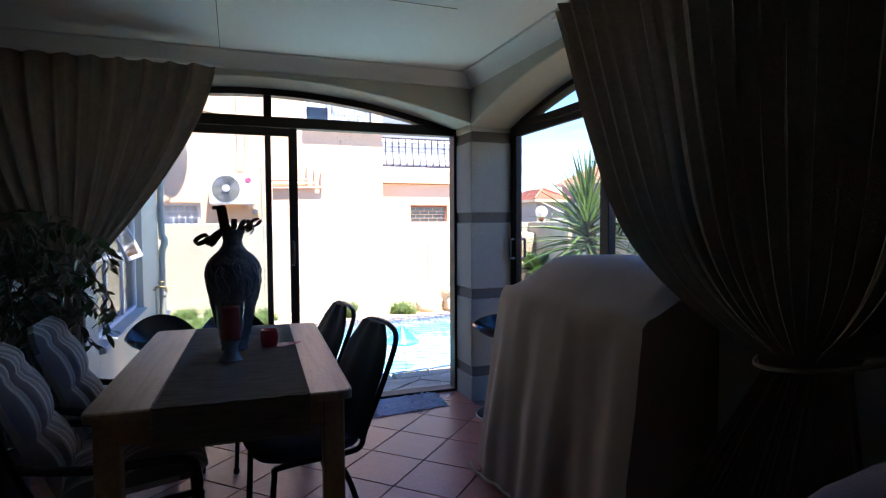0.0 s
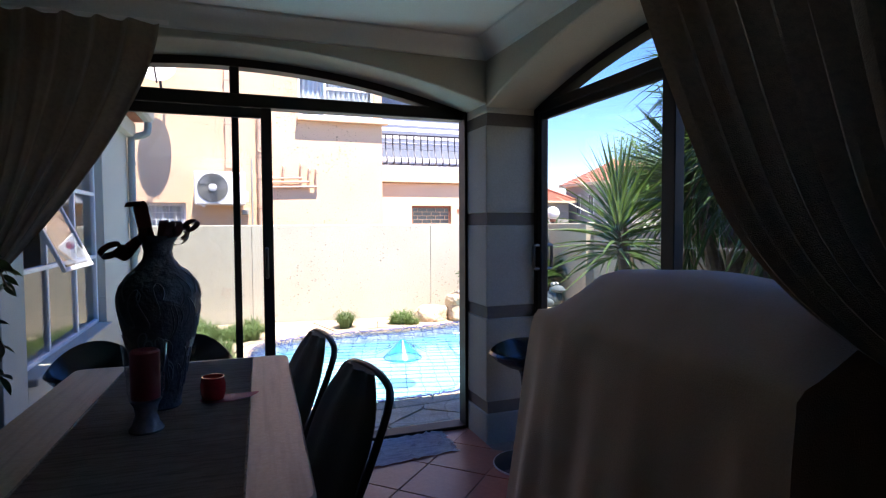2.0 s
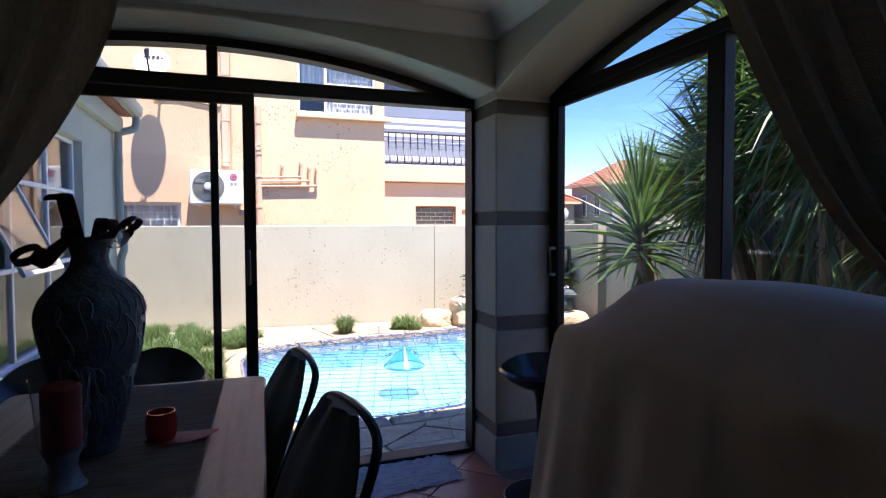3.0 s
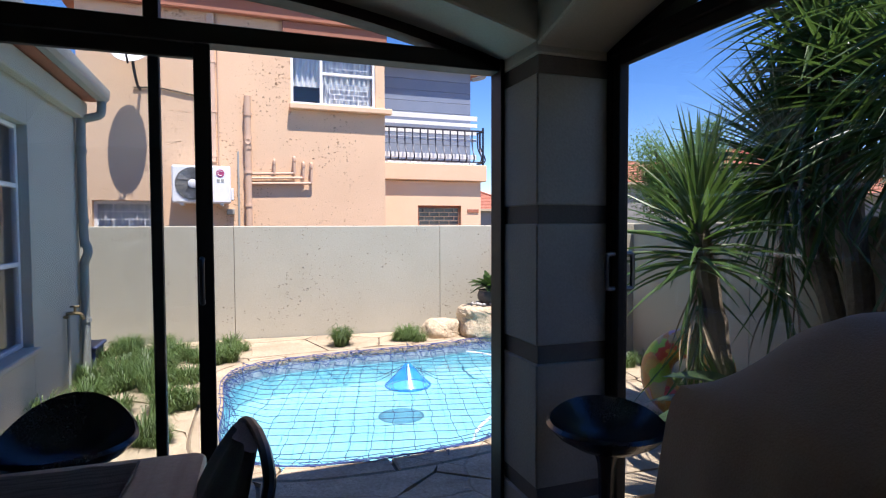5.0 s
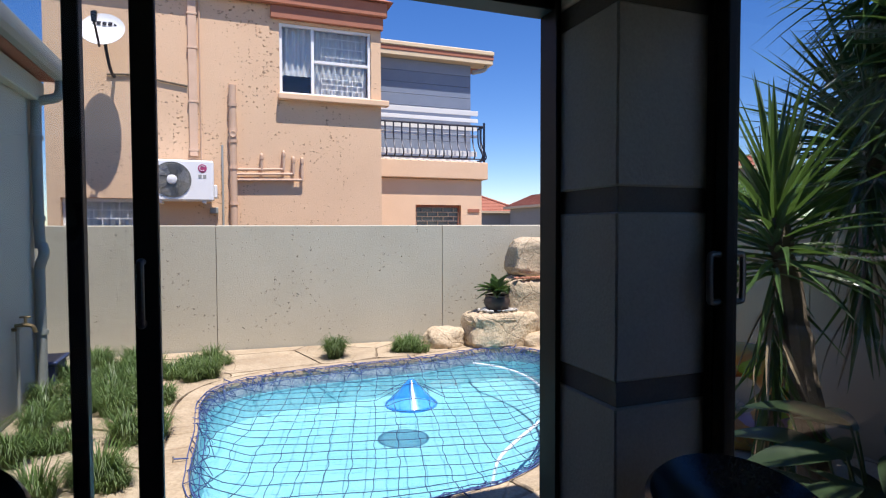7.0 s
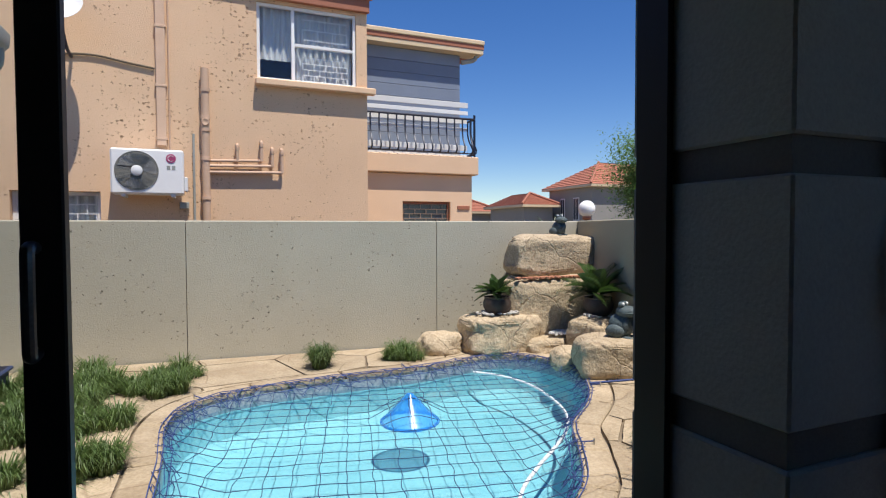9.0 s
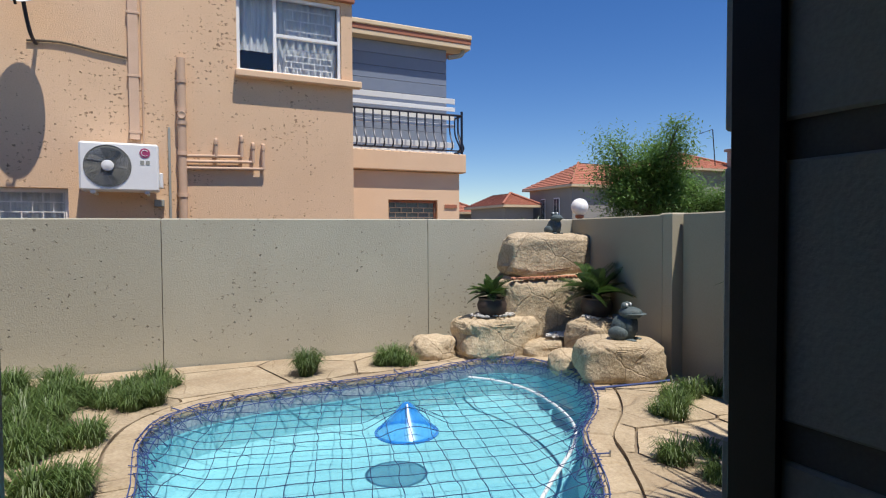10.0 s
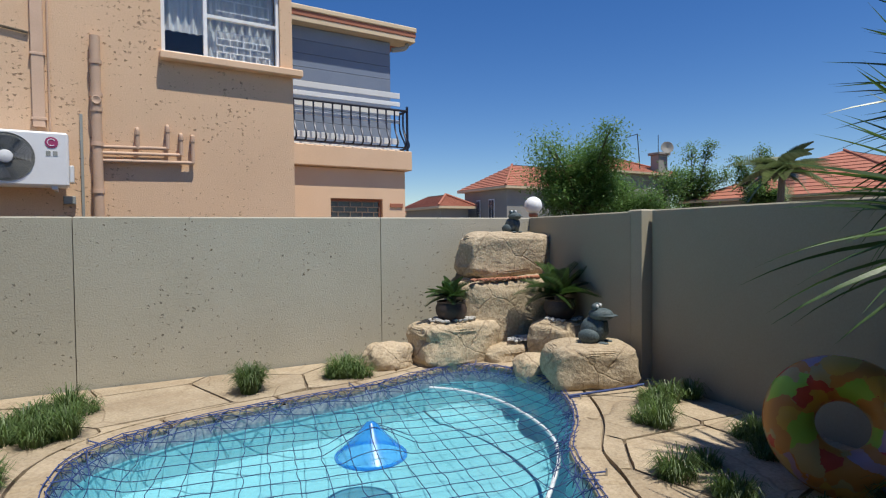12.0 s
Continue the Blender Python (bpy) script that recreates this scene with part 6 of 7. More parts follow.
fl = thing("pool_float", "sky-blue plastic cone float under the net", "pool float", pose(CONE.x, CONE.y, WATER_Z - 0.03))
part("cone", lathe(bmesh.new(), [(0.235, 0.0), (0.24, 0.02), (0.225, 0.035), (0.12, 0.14), (0.045, 0.225), (0.03, 0.24), (0.001, 0.245)], 40), M_FLOAT, fl)
part("rim", tube(bmesh.new(), [(0.238 * math.cos(a), 0.238 * math.sin(a), 0.012) for a in (2 * math.pi * i / 48 for i in range(48))], 0.012, 8, True), M_FLOAT, fl)
hose_line = smooth_line([(3.38, 8.86, -0.12), (3.56, 8.62, -0.12), (3.67, 8.25, -0.12), (3.63, 7.75, -0.12), (3.47, 7.26, -0.12), (3.22, 6.92, -0.12), (2.95, 6.68, -0.12), (2.68, 6.46, -0.12), (2.4, 6.2, -0.13), (2.2, 5.9, -0.2)], 16)
solid("pool_hose", tube(bmesh.new(), hose_line, [0.012 if i % 2 else 0.014 for i in range(len(hose_line))], 8), M_HOSE, "white ribbed cleaner hose floating at the pool's edge", "hose")


# ---- rocks ----
def rock(name, centre, size, seed, label, rot=0, square=0.5, rough=0.1):
    t = blob(bmesh.new(), size, None, 5, rough, seed, square)
    for v in t.verts:
        c = v.co
        k = noise.noise(Vector((c.x * 4 + seed, c.y * 4, c.z * 7)))
        ridge = 1 - abs(noise.noise(Vector((c.x * 3.1 + seed * 2, c.y * 3.1, c.z * 2.4))))
        step = noise.cell(Vector((c.x * 3 + c.z + seed, c.y * 3, c.z * 4 - c.x))) - 0.5
        v.co += c.normalized() * (0.03 * k + 0.005 * step - 0.012 * max(0, ridge - 0.88) * 8)
    return solid(name, t, M_ROCK, label, "rock", "rock waterfall", m=pose(*centre, 0, 0, rot))


SAND = "carved sandstone boulder with deep cracks"
rock("boulder", (4.78, 9.44, 1.11), (0.59, 0.22, 0.265), 1, SAND + " topping the waterfall", -3, 0.36, 0.07)
rock("boulder", (4.72, 9.36, 0.46), (0.69, 0.28, 0.40), 2, SAND + ", a flat-topped tier", -3, 0.36, 0.07)
rock("boulder", (3.93, 9.30, 0.19), (0.47, 0.30, 0.25), 3, SAND + " carrying a potted cycad", 0, 0.4, 0.08)
rock("boulder", (3.22, 9.42, 0.08), (0.27, 0.20, 0.17), 4, "rounded sandstone boulder against the wall", 10, 0.7, 0.09)
rock("boulder", (4.46, 9.02, 0.05), (0.30, 0.19, 0.12), 5, "low flat sandstone rock below the pebbles", -8, 0.5, 0.07)
rock("boulder", (4.86, 8.66, 0.18), (0.29, 0.26, 0.25), 6, SAND + " carrying a potted cycad", 15, 0.4, 0.08)
rock("boulder", (4.44, 7.82, 0.165), (0.39, 0.29, 0.21), 7, SAND + " carrying a stone frog", -24, 0.38, 0.07)
rock("boulder", (3.72, 9.16, 0.01), (0.20, 0.14, 0.085), 8, "small rounded sandstone rock at the pool's edge", 0, 0.65, 0.08)
rock("boulder", (4.36, 8.42, 0.03), (0.24, 0.22, 0.12), 9, "low sandstone rock at the pool's edge", -20, 0.55, 0.07)
rock("boulder", (5.0, 9.08, 0.03), (0.35, 0.26, 0.17), 12, "sandstone rock in the waterfall's base", 5, 0.5, 0.07)
bm = bmesh.new()
rng = random.Random(4)
for k in range(34):
    x = 4.12 + 1.25 * k / 33 + rng.uniform(-0.02, 0.02)
    blob(bm, (rng.uniform(0.025, 0.06), 0.035, 0.02), pose(x, 9.16 + rng.uniform(-0.02, 0.03) - 0.05 * (x - 4.1) / 2, 0.855, 0, 0, rng.uniform(0, 90)), 1, 0.1, k, 0.7)
solid("brick_chips", bm, M_RED_STONE, "line of red brick chips between two boulders", "brick chips", kind="stuff")


def pebbles(cx, cy, cz, rx, ry, n, label, hole=0.0):
    bm = bmesh.new()
    for k in range(n):
        a, r = rng.uniform(0, 6.283), math.sqrt(rng.uniform(hole, 1))
        s = rng.uniform(0.014, 0.03)
        blob(bm, (s, s * rng.uniform(0.6, 0.9), s * 0.55), pose(cx + rx * r * math.cos(a), cy + ry * r * math.sin(a), cz + rng.uniform(0, 0.012), 0, 0, rng.uniform(0, 180)), 1, 0.08, k, 0.8)
    return solid("pebbles", bm, M_PEBBLE, label, "pebbles", kind="stuff")


pebbles(3.88, 9.22, 0.452, 0.27, 0.17, 90, "pale pebbles round the pot on the boulder", 0.35)
pebbles(4.68, 8.95, 0.205, 0.26, 0.13, 130, "pale pebbles in the waterfall's bowl")
pebbles(4.9, 8.60, 0.442, 0.22, 0.15, 50, "pale pebbles round the pot on the boulder", 0.35)


def blade(L, W, n=6, droop=0.35, fold=0.3, twist=0.0):
    """A sword leaf along +x, folded along its midrib and arching down."""
    t = bmesh.new()
    prev = None
    for i in range(n + 1):
        u = i / n
        w = W * (0.55 + 0.45 * min(1, u / 0.35)) * (1 - max(0, u - 0.35) / 0.65) ** 0.9 + 0.0006
        z = -droop * L * u ** 2.2
        cur = (t.verts.new((u * L, -w / 2, z + fold * w)), t.verts.new((u * L, 0, z)), t.verts.new((u * L, w / 2, z + fold * w)))
        if prev:
            t.faces.new((prev[0], prev[1], cur[1], cur[0]))
            t.faces.new((prev[1], prev[2], cur[2], cur[1]))
        prev = cur
    return t


def frond(L, droop, pairs=26, lw=0.006):
    """A cycad or palm frond: a rib with two rows of narrow leaflets."""
    t = bmesh.new()
    spine = [Vector((L * u, 0, -droop * L * u ** 2)) for u in (i / 10 for i in range(11))]
    tube(t, spine, [0.006 * (1 - 0.8 * i / 10) for i in range(11)], 4)
    for k in range(pairs):
        u = 0.14 + 0.85 * k / pairs
        p = Vector((L * u, 0, -droop * L * u * u))
        ll = L * 0.30 * math.sin(math.pi * min(1, 0.18 + u * 0.8)) + 0.01
        for s in (-1, 1):
            e = p + Vector((ll * 0.55, s * ll * 0.8, ll * 0.22))
            w = Vector((lw, -s * lw / 2, 0))
            t.faces.new([t.verts.new(c) for c in (p - w, p + w, e.lerp(p, 0.3) + w * 0.9, e, e.lerp(p, 0.3) - w * 0.9)])
    return t


def cycad(base, rim, size, n, label, seed):
    c = thing("potted_cycad", label, "potted plant", pose(*base))
    part("pot", lathe(bmesh.new(), [(0.001, 0), (rim * 0.75, 0), (rim * 1.05, rim * 0.5), (rim * 1.1, rim * 0.85), (rim * 0.96, rim * 1.2), (rim * 1.02, rim * 1.32), (rim * 0.9, rim * 1.32), (rim * 0.86, rim * 1.15), (0.001, rim * 1.1)], 28), M_POT, c, "dark round-bellied clay pot")
    part("trunk", blob(bmesh.new(), (rim * 0.35, rim * 0.35, rim * 0.4), pose(0, 0, rim * 1.3), 2, 0.1, seed), M_BARK, c)
    r_ = random.Random(seed)
    mes = [mesh_of("frond", frond(size, d), M_CYCAD, False) for d in (0.15, 0.35, 0.55)]
    for k in range(n):
        a, el = k * 2.4, 0.15 + 1.15 * ((k % 7) / 6)
        ob = new("frond", mes[k % 3])
        ob.parent = c
        ob.matrix_world = pose(*base) @ direct((0, 0, rim * 1.5), (math.cos(a) * math.cos(el), math.sin(a) * math.cos(el), math.sin(el)), r_.uniform(-0.3, 0.3), r_.uniform(0.8, 1.1))
    return c


cycad((3.88, 9.24, 0.44), 0.155, 0.27, 20, "small cycad in a dark clay pot on a boulder", 3)
cycad((4.93, 8.70, 0.435), 0.16, 0.44, 26, "spreading cycad in a dark clay pot on a boulder", 5)


def frog(m, s, label):
    bm = bmesh.new()
    blob(bm, (0.13 * s, 0.10 * s, 0.13 * s), pose(0, 0, 0.12 * s, 0, -20, 0), 3, 0.04, 1)
    blob(bm, (0.05 * s, 0.045 * s, 0.10 * s), pose(0.06 * s, 0.05 * s, 0.12 * s, 0, 15, 0), 3)
    blob(bm, (0.05 * s, 0.045 * s, 0.10 * s), pose(0.06 * s, -0.05 * s, 0.12 * s, 0, 15, 0), 3)
    for q_ in (-1, 1):
        blob(bm, (0.10 * s, 0.05 * s, 0.07 * s), pose(-0.03 * s, 0.09 * s * q_, 0.07 * s), 3)
        blob(bm, (0.06 * s, 0.03 * s, 0.015 * s), pose(0.09 * s, 0.07 * s * q_, 0.012 * s), 2)
        blob(bm, (0.032 * s, 0.032 * s, 0.034 * s), pose(0.015 * s, 0.045 * s * q_, 0.335 * s), 3)
    blob(bm, (0.115 * s, 0.095 * s, 0.062 * s), pose(0.06 * s, 0, 0.265 * s), 3)
    blob(bm, (0.125 * s, 0.10 * s, 0.012 * s), pose(0.085 * s, 0, 0.262 * s), 3)
    n0 = len(bm.faces)
    for q_ in (-1, 1):
        blob(bm, (0.017 * s, 0.018 * s, 0.02 * s), pose(0.037 * s, 0.048 * s * q_, 0.343 * s), 2)
    bm.faces.ensure_lookup_table()
    for f in bm.faces[n0:]:
        f.material_index = 1
    solid("stone_frog", bm, [M_FROG, M_WHITE], label, "garden ornament", m=m)


frog(pose(4.50, 7.80, 0.362, 0, 0, -62), 0.98, "blue-grey cast stone frog sitting on a boulder")
frog(pose(4.90, 9.47, 1.362, 0, 0, -80), 0.74, "blue-grey cast stone frog on the topmost boulder")

lamp = thing("globe_lamp", "white opal globe lamp on a short post behind the wall", "garden lamp")
part("post", tube(bmesh.new(), [(6.11, 10.48, -0.05), (6.11, 10.48, 1.63)], 0.035, 10), M_STEEL_BLACK, lamp)
part("collar", lathe(bmesh.new(), [(0.05, 0), (0.07, 0.03), (0.05, 0.06)], 16, pose(6.11, 10.48, 1.585)), M_TRIM_RED, lamp)
part("globe", blob(bmesh.new(), (0.128, 0.128, 0.128), pose(6.11, 10.48, 1.755), 4), M_GLOBE, lamp, "white opal glass globe")


# ---- inflatable ring ----
M_RING = material("printed_vinyl_orange", (0.62, 0.20, 0.03), (0.78, 0.36, 0.05), 3, 0.4, 0.02, 40)
tr, br, colr = tone(M_RING)
vo = tr.nodes.new("ShaderNodeTexVoronoi")
vo.inputs["Scale"].default_value = 9.0
cod = tr.nodes.new("ShaderNodeTexCoord")
wz, wa = tr.nodes.new("ShaderNodeTexNoise"), tr.nodes.new("ShaderNodeMixRGB")
wz.inputs["Scale"].default_value, wz.inputs["Detail"].default_value = 7.0, 4.0
wa.blend_type, wa.inputs[0].default_value = "ADD", 0.22
tr.links.new(cod.outputs["Object"], wz.inputs["Vector"])
tr.links.new(cod.outputs["Object"], wa.inputs[1])
tr.links.new(wz.outputs["Color"], wa.inputs[2])
tr.links.new(wa.outputs[0], vo.inputs["Vector"])
sepc = tr.nodes.new("ShaderNodeSeparateColor")
tr.links.new(vo.outputs["Color"], sepc.inputs[0])
rp = tr.nodes.new("ShaderNodeValToRGB")
rp.color_ramp.interpolation = "CONSTANT"
for pos, c in ((0.0, (0.62, 0.24, 0.04)), (0.30, (0.60, 0.07, 0.03)), (0.44, (0.38, 0.55, 0.05)), (0.56, (0.55, 0.36, 0.13)), (0.72, (0.68, 0.36, 0.05)), (0.88, (0.50, 0.30, 0.34))):
    e = rp.color_ramp.elements.new(pos) if pos > 0 else rp.color_ramp.elements[0]
    e.color = (*c, 1)
rp.color_ramp.elements[len(rp.color_ramp.elements) - 1].color = (0.8, 0.75, 0.6, 1)
tr.links.new(sepc.outputs[0], rp.inputs[0])
tr.links.new(rp.outputs[0], br.inputs["Base Color"])
ring = thing("swim_ring", "inflatable swim ring printed in orange, red and green, leaning upright", "swim ring", pose(3.96, 5.58, 0.345, 68, 0, -60))
t = bmesh.new()
nr, nt = 64, 20
vs = [[t.verts.new(((0.243 + 0.121 * math.cos(b)) * math.cos(a), (0.243 + 0.121 * math.cos(b)) * math.sin(a), 0.115 * math.sin(b) * (1 + 0.02 * math.sin(a * 16)))) for b in (2 * math.pi * j / nt for j in range(nt))] for a in (2 * math.pi * i / nr for i in range(nr))]
for i in range(nr):
    for j in range(nt):
        t.faces.new((vs[i][j], vs[(i + 1) % nr][j], vs[(i + 1) % nr][(j + 1) % nt], vs[i][(j + 1) % nt]))
part("tube", t, M_RING, ring)
part("seam", tube(bmesh.new(), [(0.364 * math.cos(a), 0.364 * math.sin(a), 0) for a in (2 * math.pi * i / 64 for i in range(64))], 0.004, 5, True), M_RING, ring)
part("valve", lathe(bmesh.new(), [(0.014, 0), (0.014, 0.02), (0.001, 0.022)], 12, pose(0.216, 0.108, 0.110)), M_WHITE, ring, "clear valve")


# ---- yuccas ----
def add_blade(t, m, L, W, droop):
    """One more sword leaf, straight into a joined mesh."""
    prev = None
    for i in range(6):
        u = i / 5
        w = W * (0.55 + 0.45 * min(1, u / 0.35)) * (1 - max(0, u - 0.35) / 0.65) ** 0.9 + 0.0006
        z = -droop * L * u ** 2.2
        cur = [t.verts.new(m @ Vector(c)) for c in ((u * L, -w / 2, z + 0.3 * w), (u * L, 0, z), (u * L, w / 2, z + 0.3 * w))]
        if prev:
            t.faces.new((prev[0], prev[1], cur[1], cur[0]))
            t.faces.new((prev[1], prev[2], cur[2], cur[1]))
        prev = cur


def yucca(base, heads, n, extra, L, W, seed, label, dead=0, sweep=2.0):
    """Trunk with one or more heads; each head a rosette of leaves, with a skirt of dry ones."""
    y_ = thing("yucca", label, "yucca")
    b = Vector(base)
    r_ = random.Random(seed)
    mes = [mesh_of("leaf", blade(L, W, 7, d), M_YUCCA) for d in (0.02, 0.1, 0.22, 0.4)]
    dm = [mesh_of("leaf", blade(L * 0.95, W * 0.9, 7, d), M_DEAD) for d in (0.1, 0.3)]
    bulk = bmesh.new()
    for h in (Vector(q_) for q_ in heads):
        line = smooth_line([b, b.lerp(h, 0.5) + Vector((0.02, 0.0, 0.05)), h], 8)
        part("trunk", tube(bmesh.new(), line, [0.085 - 0.03 * i / (len(line) - 1) + 0.008 * math.sin(i * 2.3) for i in range(len(line))], 10), M_BARK, y_, "fibrous grey-brown trunk")
        for k in range(n + extra):
            u = k / (n + extra)
            a = k * 2.39996 + r_.uniform(-0.2, 0.2)
            el = 1.45 - sweep * u ** 0.75 + r_.uniform(-0.14, 0.14)
            m = direct(h + Vector((0, 0, 0.10 - 0.42 * u)), (math.cos(a) * math.cos(el), math.sin(a) * math.cos(el), math.sin(el)), r_.uniform(-0.5, 0.5), r_.uniform(0.75, 1.08))
            kind = min(3, max(0, int(u * 4 + r_.uniform(-0.4, 0.4))))
            if k * n // (n + extra) != (k + 1) * n // (n + extra):
                ob = new("leaf", mes[kind])
                ob.parent = y_
                ob.matrix_world = m
            else:
                add_blade(bulk, m, L, W, (0.02, 0.1, 0.22, 0.4)[kind])
        for k in range(dead):
            a, el = k * 2.39996, r_.uniform(-1.45, -0.7)
            p = h + Vector((0, 0, -0.30 - 0.75 * k / dead))
            ob = new("dry_leaf", (dm if k % 3 == 0 else mes)[k % 2])
            ob.parent = y_
            ob.matrix_world = direct(p, (math.cos(a) * math.cos(el), math.sin(a) * math.cos(el), math.sin(el)), r_.uniform(-0.8, 0.8), r_.uniform(0.7, 1.0))
    if extra:
        ob = part("leaf_mass", bulk, M_YUCCA, y_, "", False)
        tagged(ob, kind="stuff")
    else:
        bulk.free()
    return y_


yucca((3.52, 4.70, -0.05), [(3.36, 4.86, 1.56)], 120, 0, 0.72, 0.044, 3, "green yucca with a rosette of stiff sword leaves", 40, 1.55)
# the last head is added, mostly out of view, to shade the swim ring
yucca((4.16, 4.25, -0.05), [(4.20, 4.62, 2.62), (4.12, 4.05, 2.30), (4.22, 4.95, 2.05), (4.30, 4.75, 3.15)], 80, 190, 0.80, 0.046, 5, "tall many-headed yucca with a heavy crown and dry skirts", 30)
# here the last head is an addition that shades the low broad leaves
yucca((3.85, 3.4, -0.05), [(3.82, 3.42, 2.25), (3.75, 3.0, 1.8), (3.44, 3.45, 2.62)], 80, 160, 0.80, 0.044, 9, "leaning yucca with drooping leaves", 45)

# low broad-leaved plants below the side door
shrub = thing("broad_leaved_plant", "low plant with broad green leaves beside the house", "garden plant")
# the darker leaf colour stands in for shade from yuccas and roof
me_b = mesh_of("leaf", leaf_mesh(0.46, 0.17, 0.2, 0.35, 8), M_FICUS)
rng = random.Random(21)
for k in range(38):
    cx, cy = rng.choice(((3.0, 3.9), (3.3, 3.5), (2.85, 3.2), (3.35, 4.2)))
    ob = new("leaf", me_b)
    ob.parent = shrub
    a = rng.uniform(0, 6.283)
    ob.matrix_world = direct((cx + rng.uniform(-0.1, 0.1), cy + rng.uniform(-0.1, 0.1), rng.uniform(0.0, 0.35)), (math.cos(a), math.sin(a), rng.uniform(0.3, 1.4)), rng.uniform(-0.4, 0.4), rng.uniform(0.7, 1.2))
for k in range(16):
    a = k * 2.4
    cx, cy, cz = 3.05 + 0.12 * math.cos(a) + 0.02 * k, 4.2 + 0.16 * math.sin(a), 0.42 + 0.014 * k
    part("stem", tube(bmesh.new(), smooth_line([(cx, cy, -0.05), (cx + 0.02, cy, cz * 0.5), (cx + 0.05 * math.cos(a), cy + 0.05 * math.sin(a), cz)], 4), 0.006, 5), M_FICUS, shrub)
    ob = new("leaf", me_b)
    ob.parent = shrub
    ob.matrix_world = direct((cx + 0.05 * math.cos(a), cy + 0.05 * math.sin(a), cz), (math.cos(a), math.sin(a), rng.uniform(0.0, 0.4)), rng.uniform(-0.4, 0.4), rng.uniform(0.9, 1.25))


# ---- grass ----
def tufts(spots, n, h, seed):
    """Clumps of fine arching blades; spots of (x, y, rx, ry)."""
    t = bmesh.new()
    r_ = random.Random(seed)
    for x, y, rx, ry in spots:
        clumps = []
        for _ in range(max(2, int(90 * rx * ry) + 1)):
            ca, cd = r_.uniform(0, 6.283), math.sqrt(r_.random())
            clumps.append((x + rx * cd * math.cos(ca), y + ry * cd * math.sin(ca), r_.uniform(0.06, 0.11), r_.uniform(0.7, 1.35)))
        for k in range(int(n * rx * ry)):
            cx, cy, cr_, ch = clumps[k % len(clumps)]
            a, d = r_.uniform(0, 6.283), math.sqrt(r_.random())
            px, py = cx + cr_ * d * math.cos(a), cy + cr_ * d * math.sin(a)
            dd, _ = from_edge(px, py)
            if inside_pool(px, py) or dd < 0.13 or py > n_wall_y(px) - 0.02 or (px < -0.95 and py < 8.7):
                continue
            L = h * ch * r_.uniform(0.6, 1.2) * (1.1 - 0.4 * d * d)
            b = a + r_.uniform(-1.0, 1.0)
            o = Vector((math.cos(b), math.sin(b), 0))
            s = Vector((-o.y, o.x, 0)) * 0.0034
            lean = r_.uniform(0.25, 0.95)
            p0 = Vector((px, py, -0.04))
            p1 = p0 + Vector((0, 0, L * 0.62)) + o * L * 0.22 * lean
            p2 = p0 + Vector((0, 0, L * 0.92)) + o * L * 0.55 * lean
            p3 = p0 + Vector((0, 0, L * (0.98 - 0.35 * lean))) + o * L * 0.95 * lean
            v = [t.verts.new(c) for c in (p0 - s, p0 + s, p1 - s, p1 + s, p2 - s * 0.7, p2 + s * 0.7, p3)]
            t.faces.new((v[0], v[1], v[3], v[2]))
            t.faces.new((v[2], v[3], v[5], v[4]))
            t.faces.new((v[4], v[5], v[6]))
    return t


GRASS_W = [(-0.62, 8.35, 0.34, 0.22), (-0.15, 8.45, 0.30, 0.25), (-0.5, 9.05, 0.42, 0.28), (0.08, 9.1, 0.35, 0.22), (0.32, 8.86, 0.16, 0.14), (-0.75, 7.92, 0.22, 0.14), (-0.35, 7.95, 0.34, 0.14), (0.0, 8.02, 0.22, 0.12),
           (-0.15, 7.22, 0.34, 0.14), (-0.7, 7.15, 0.25, 0.2), (-0.2, 6.4, 0.36, 0.13), (-0.75, 6.3, 0.2, 0.25), (0.48, 9.3, 0.17, 0.17), (-0.5, 9.6, 0.5, 0.2), (-0.78, 7.55, 0.15, 0.15)]
GRASS_E = [(4.15, 7.02, 0.22, 0.10), (4.55, 7.05, 0.24, 0.14), (4.0, 6.75, 0.18, 0.10), (4.42, 6.28, 0.24, 0.14), (3.52, 6.12, 0.22, 0.12), (3.42, 5.82, 0.16, 0.1), (4.25, 6.0, 0.2, 0.1), (3.3, 5.4, 0.2, 0.12), (3.9, 5.2, 0.25, 0.15)]
solid("grass", tufts(GRASS_W, 30000, 0.20, 1), M_GRASS, "dense dark green mondo grass between the flagstones", "grass", kind="stuff", smooth=False)
solid("grass", tufts(GRASS_E, 26000, 0.16, 2), M_GRASS, "dark green mondo grass between the flagstones", "grass", kind="stuff", smooth=False)
solid("grass_tuft", tufts([(1.80, 9.22, 0.15, 0.12)], 52000, 0.22, 3), M_GRASS, "round tuft of mondo grass by the wall", "grass tuft", smooth=False)
solid("grass_tuft", tufts([(2.58, 9.25, 0.16, 0.11), (2.76, 9.14, 0.1, 0.08)], 52000, 0.19, 4), M_GRASS, "spreading tuft of mondo grass by the wall", "grass tuft", smooth=False)


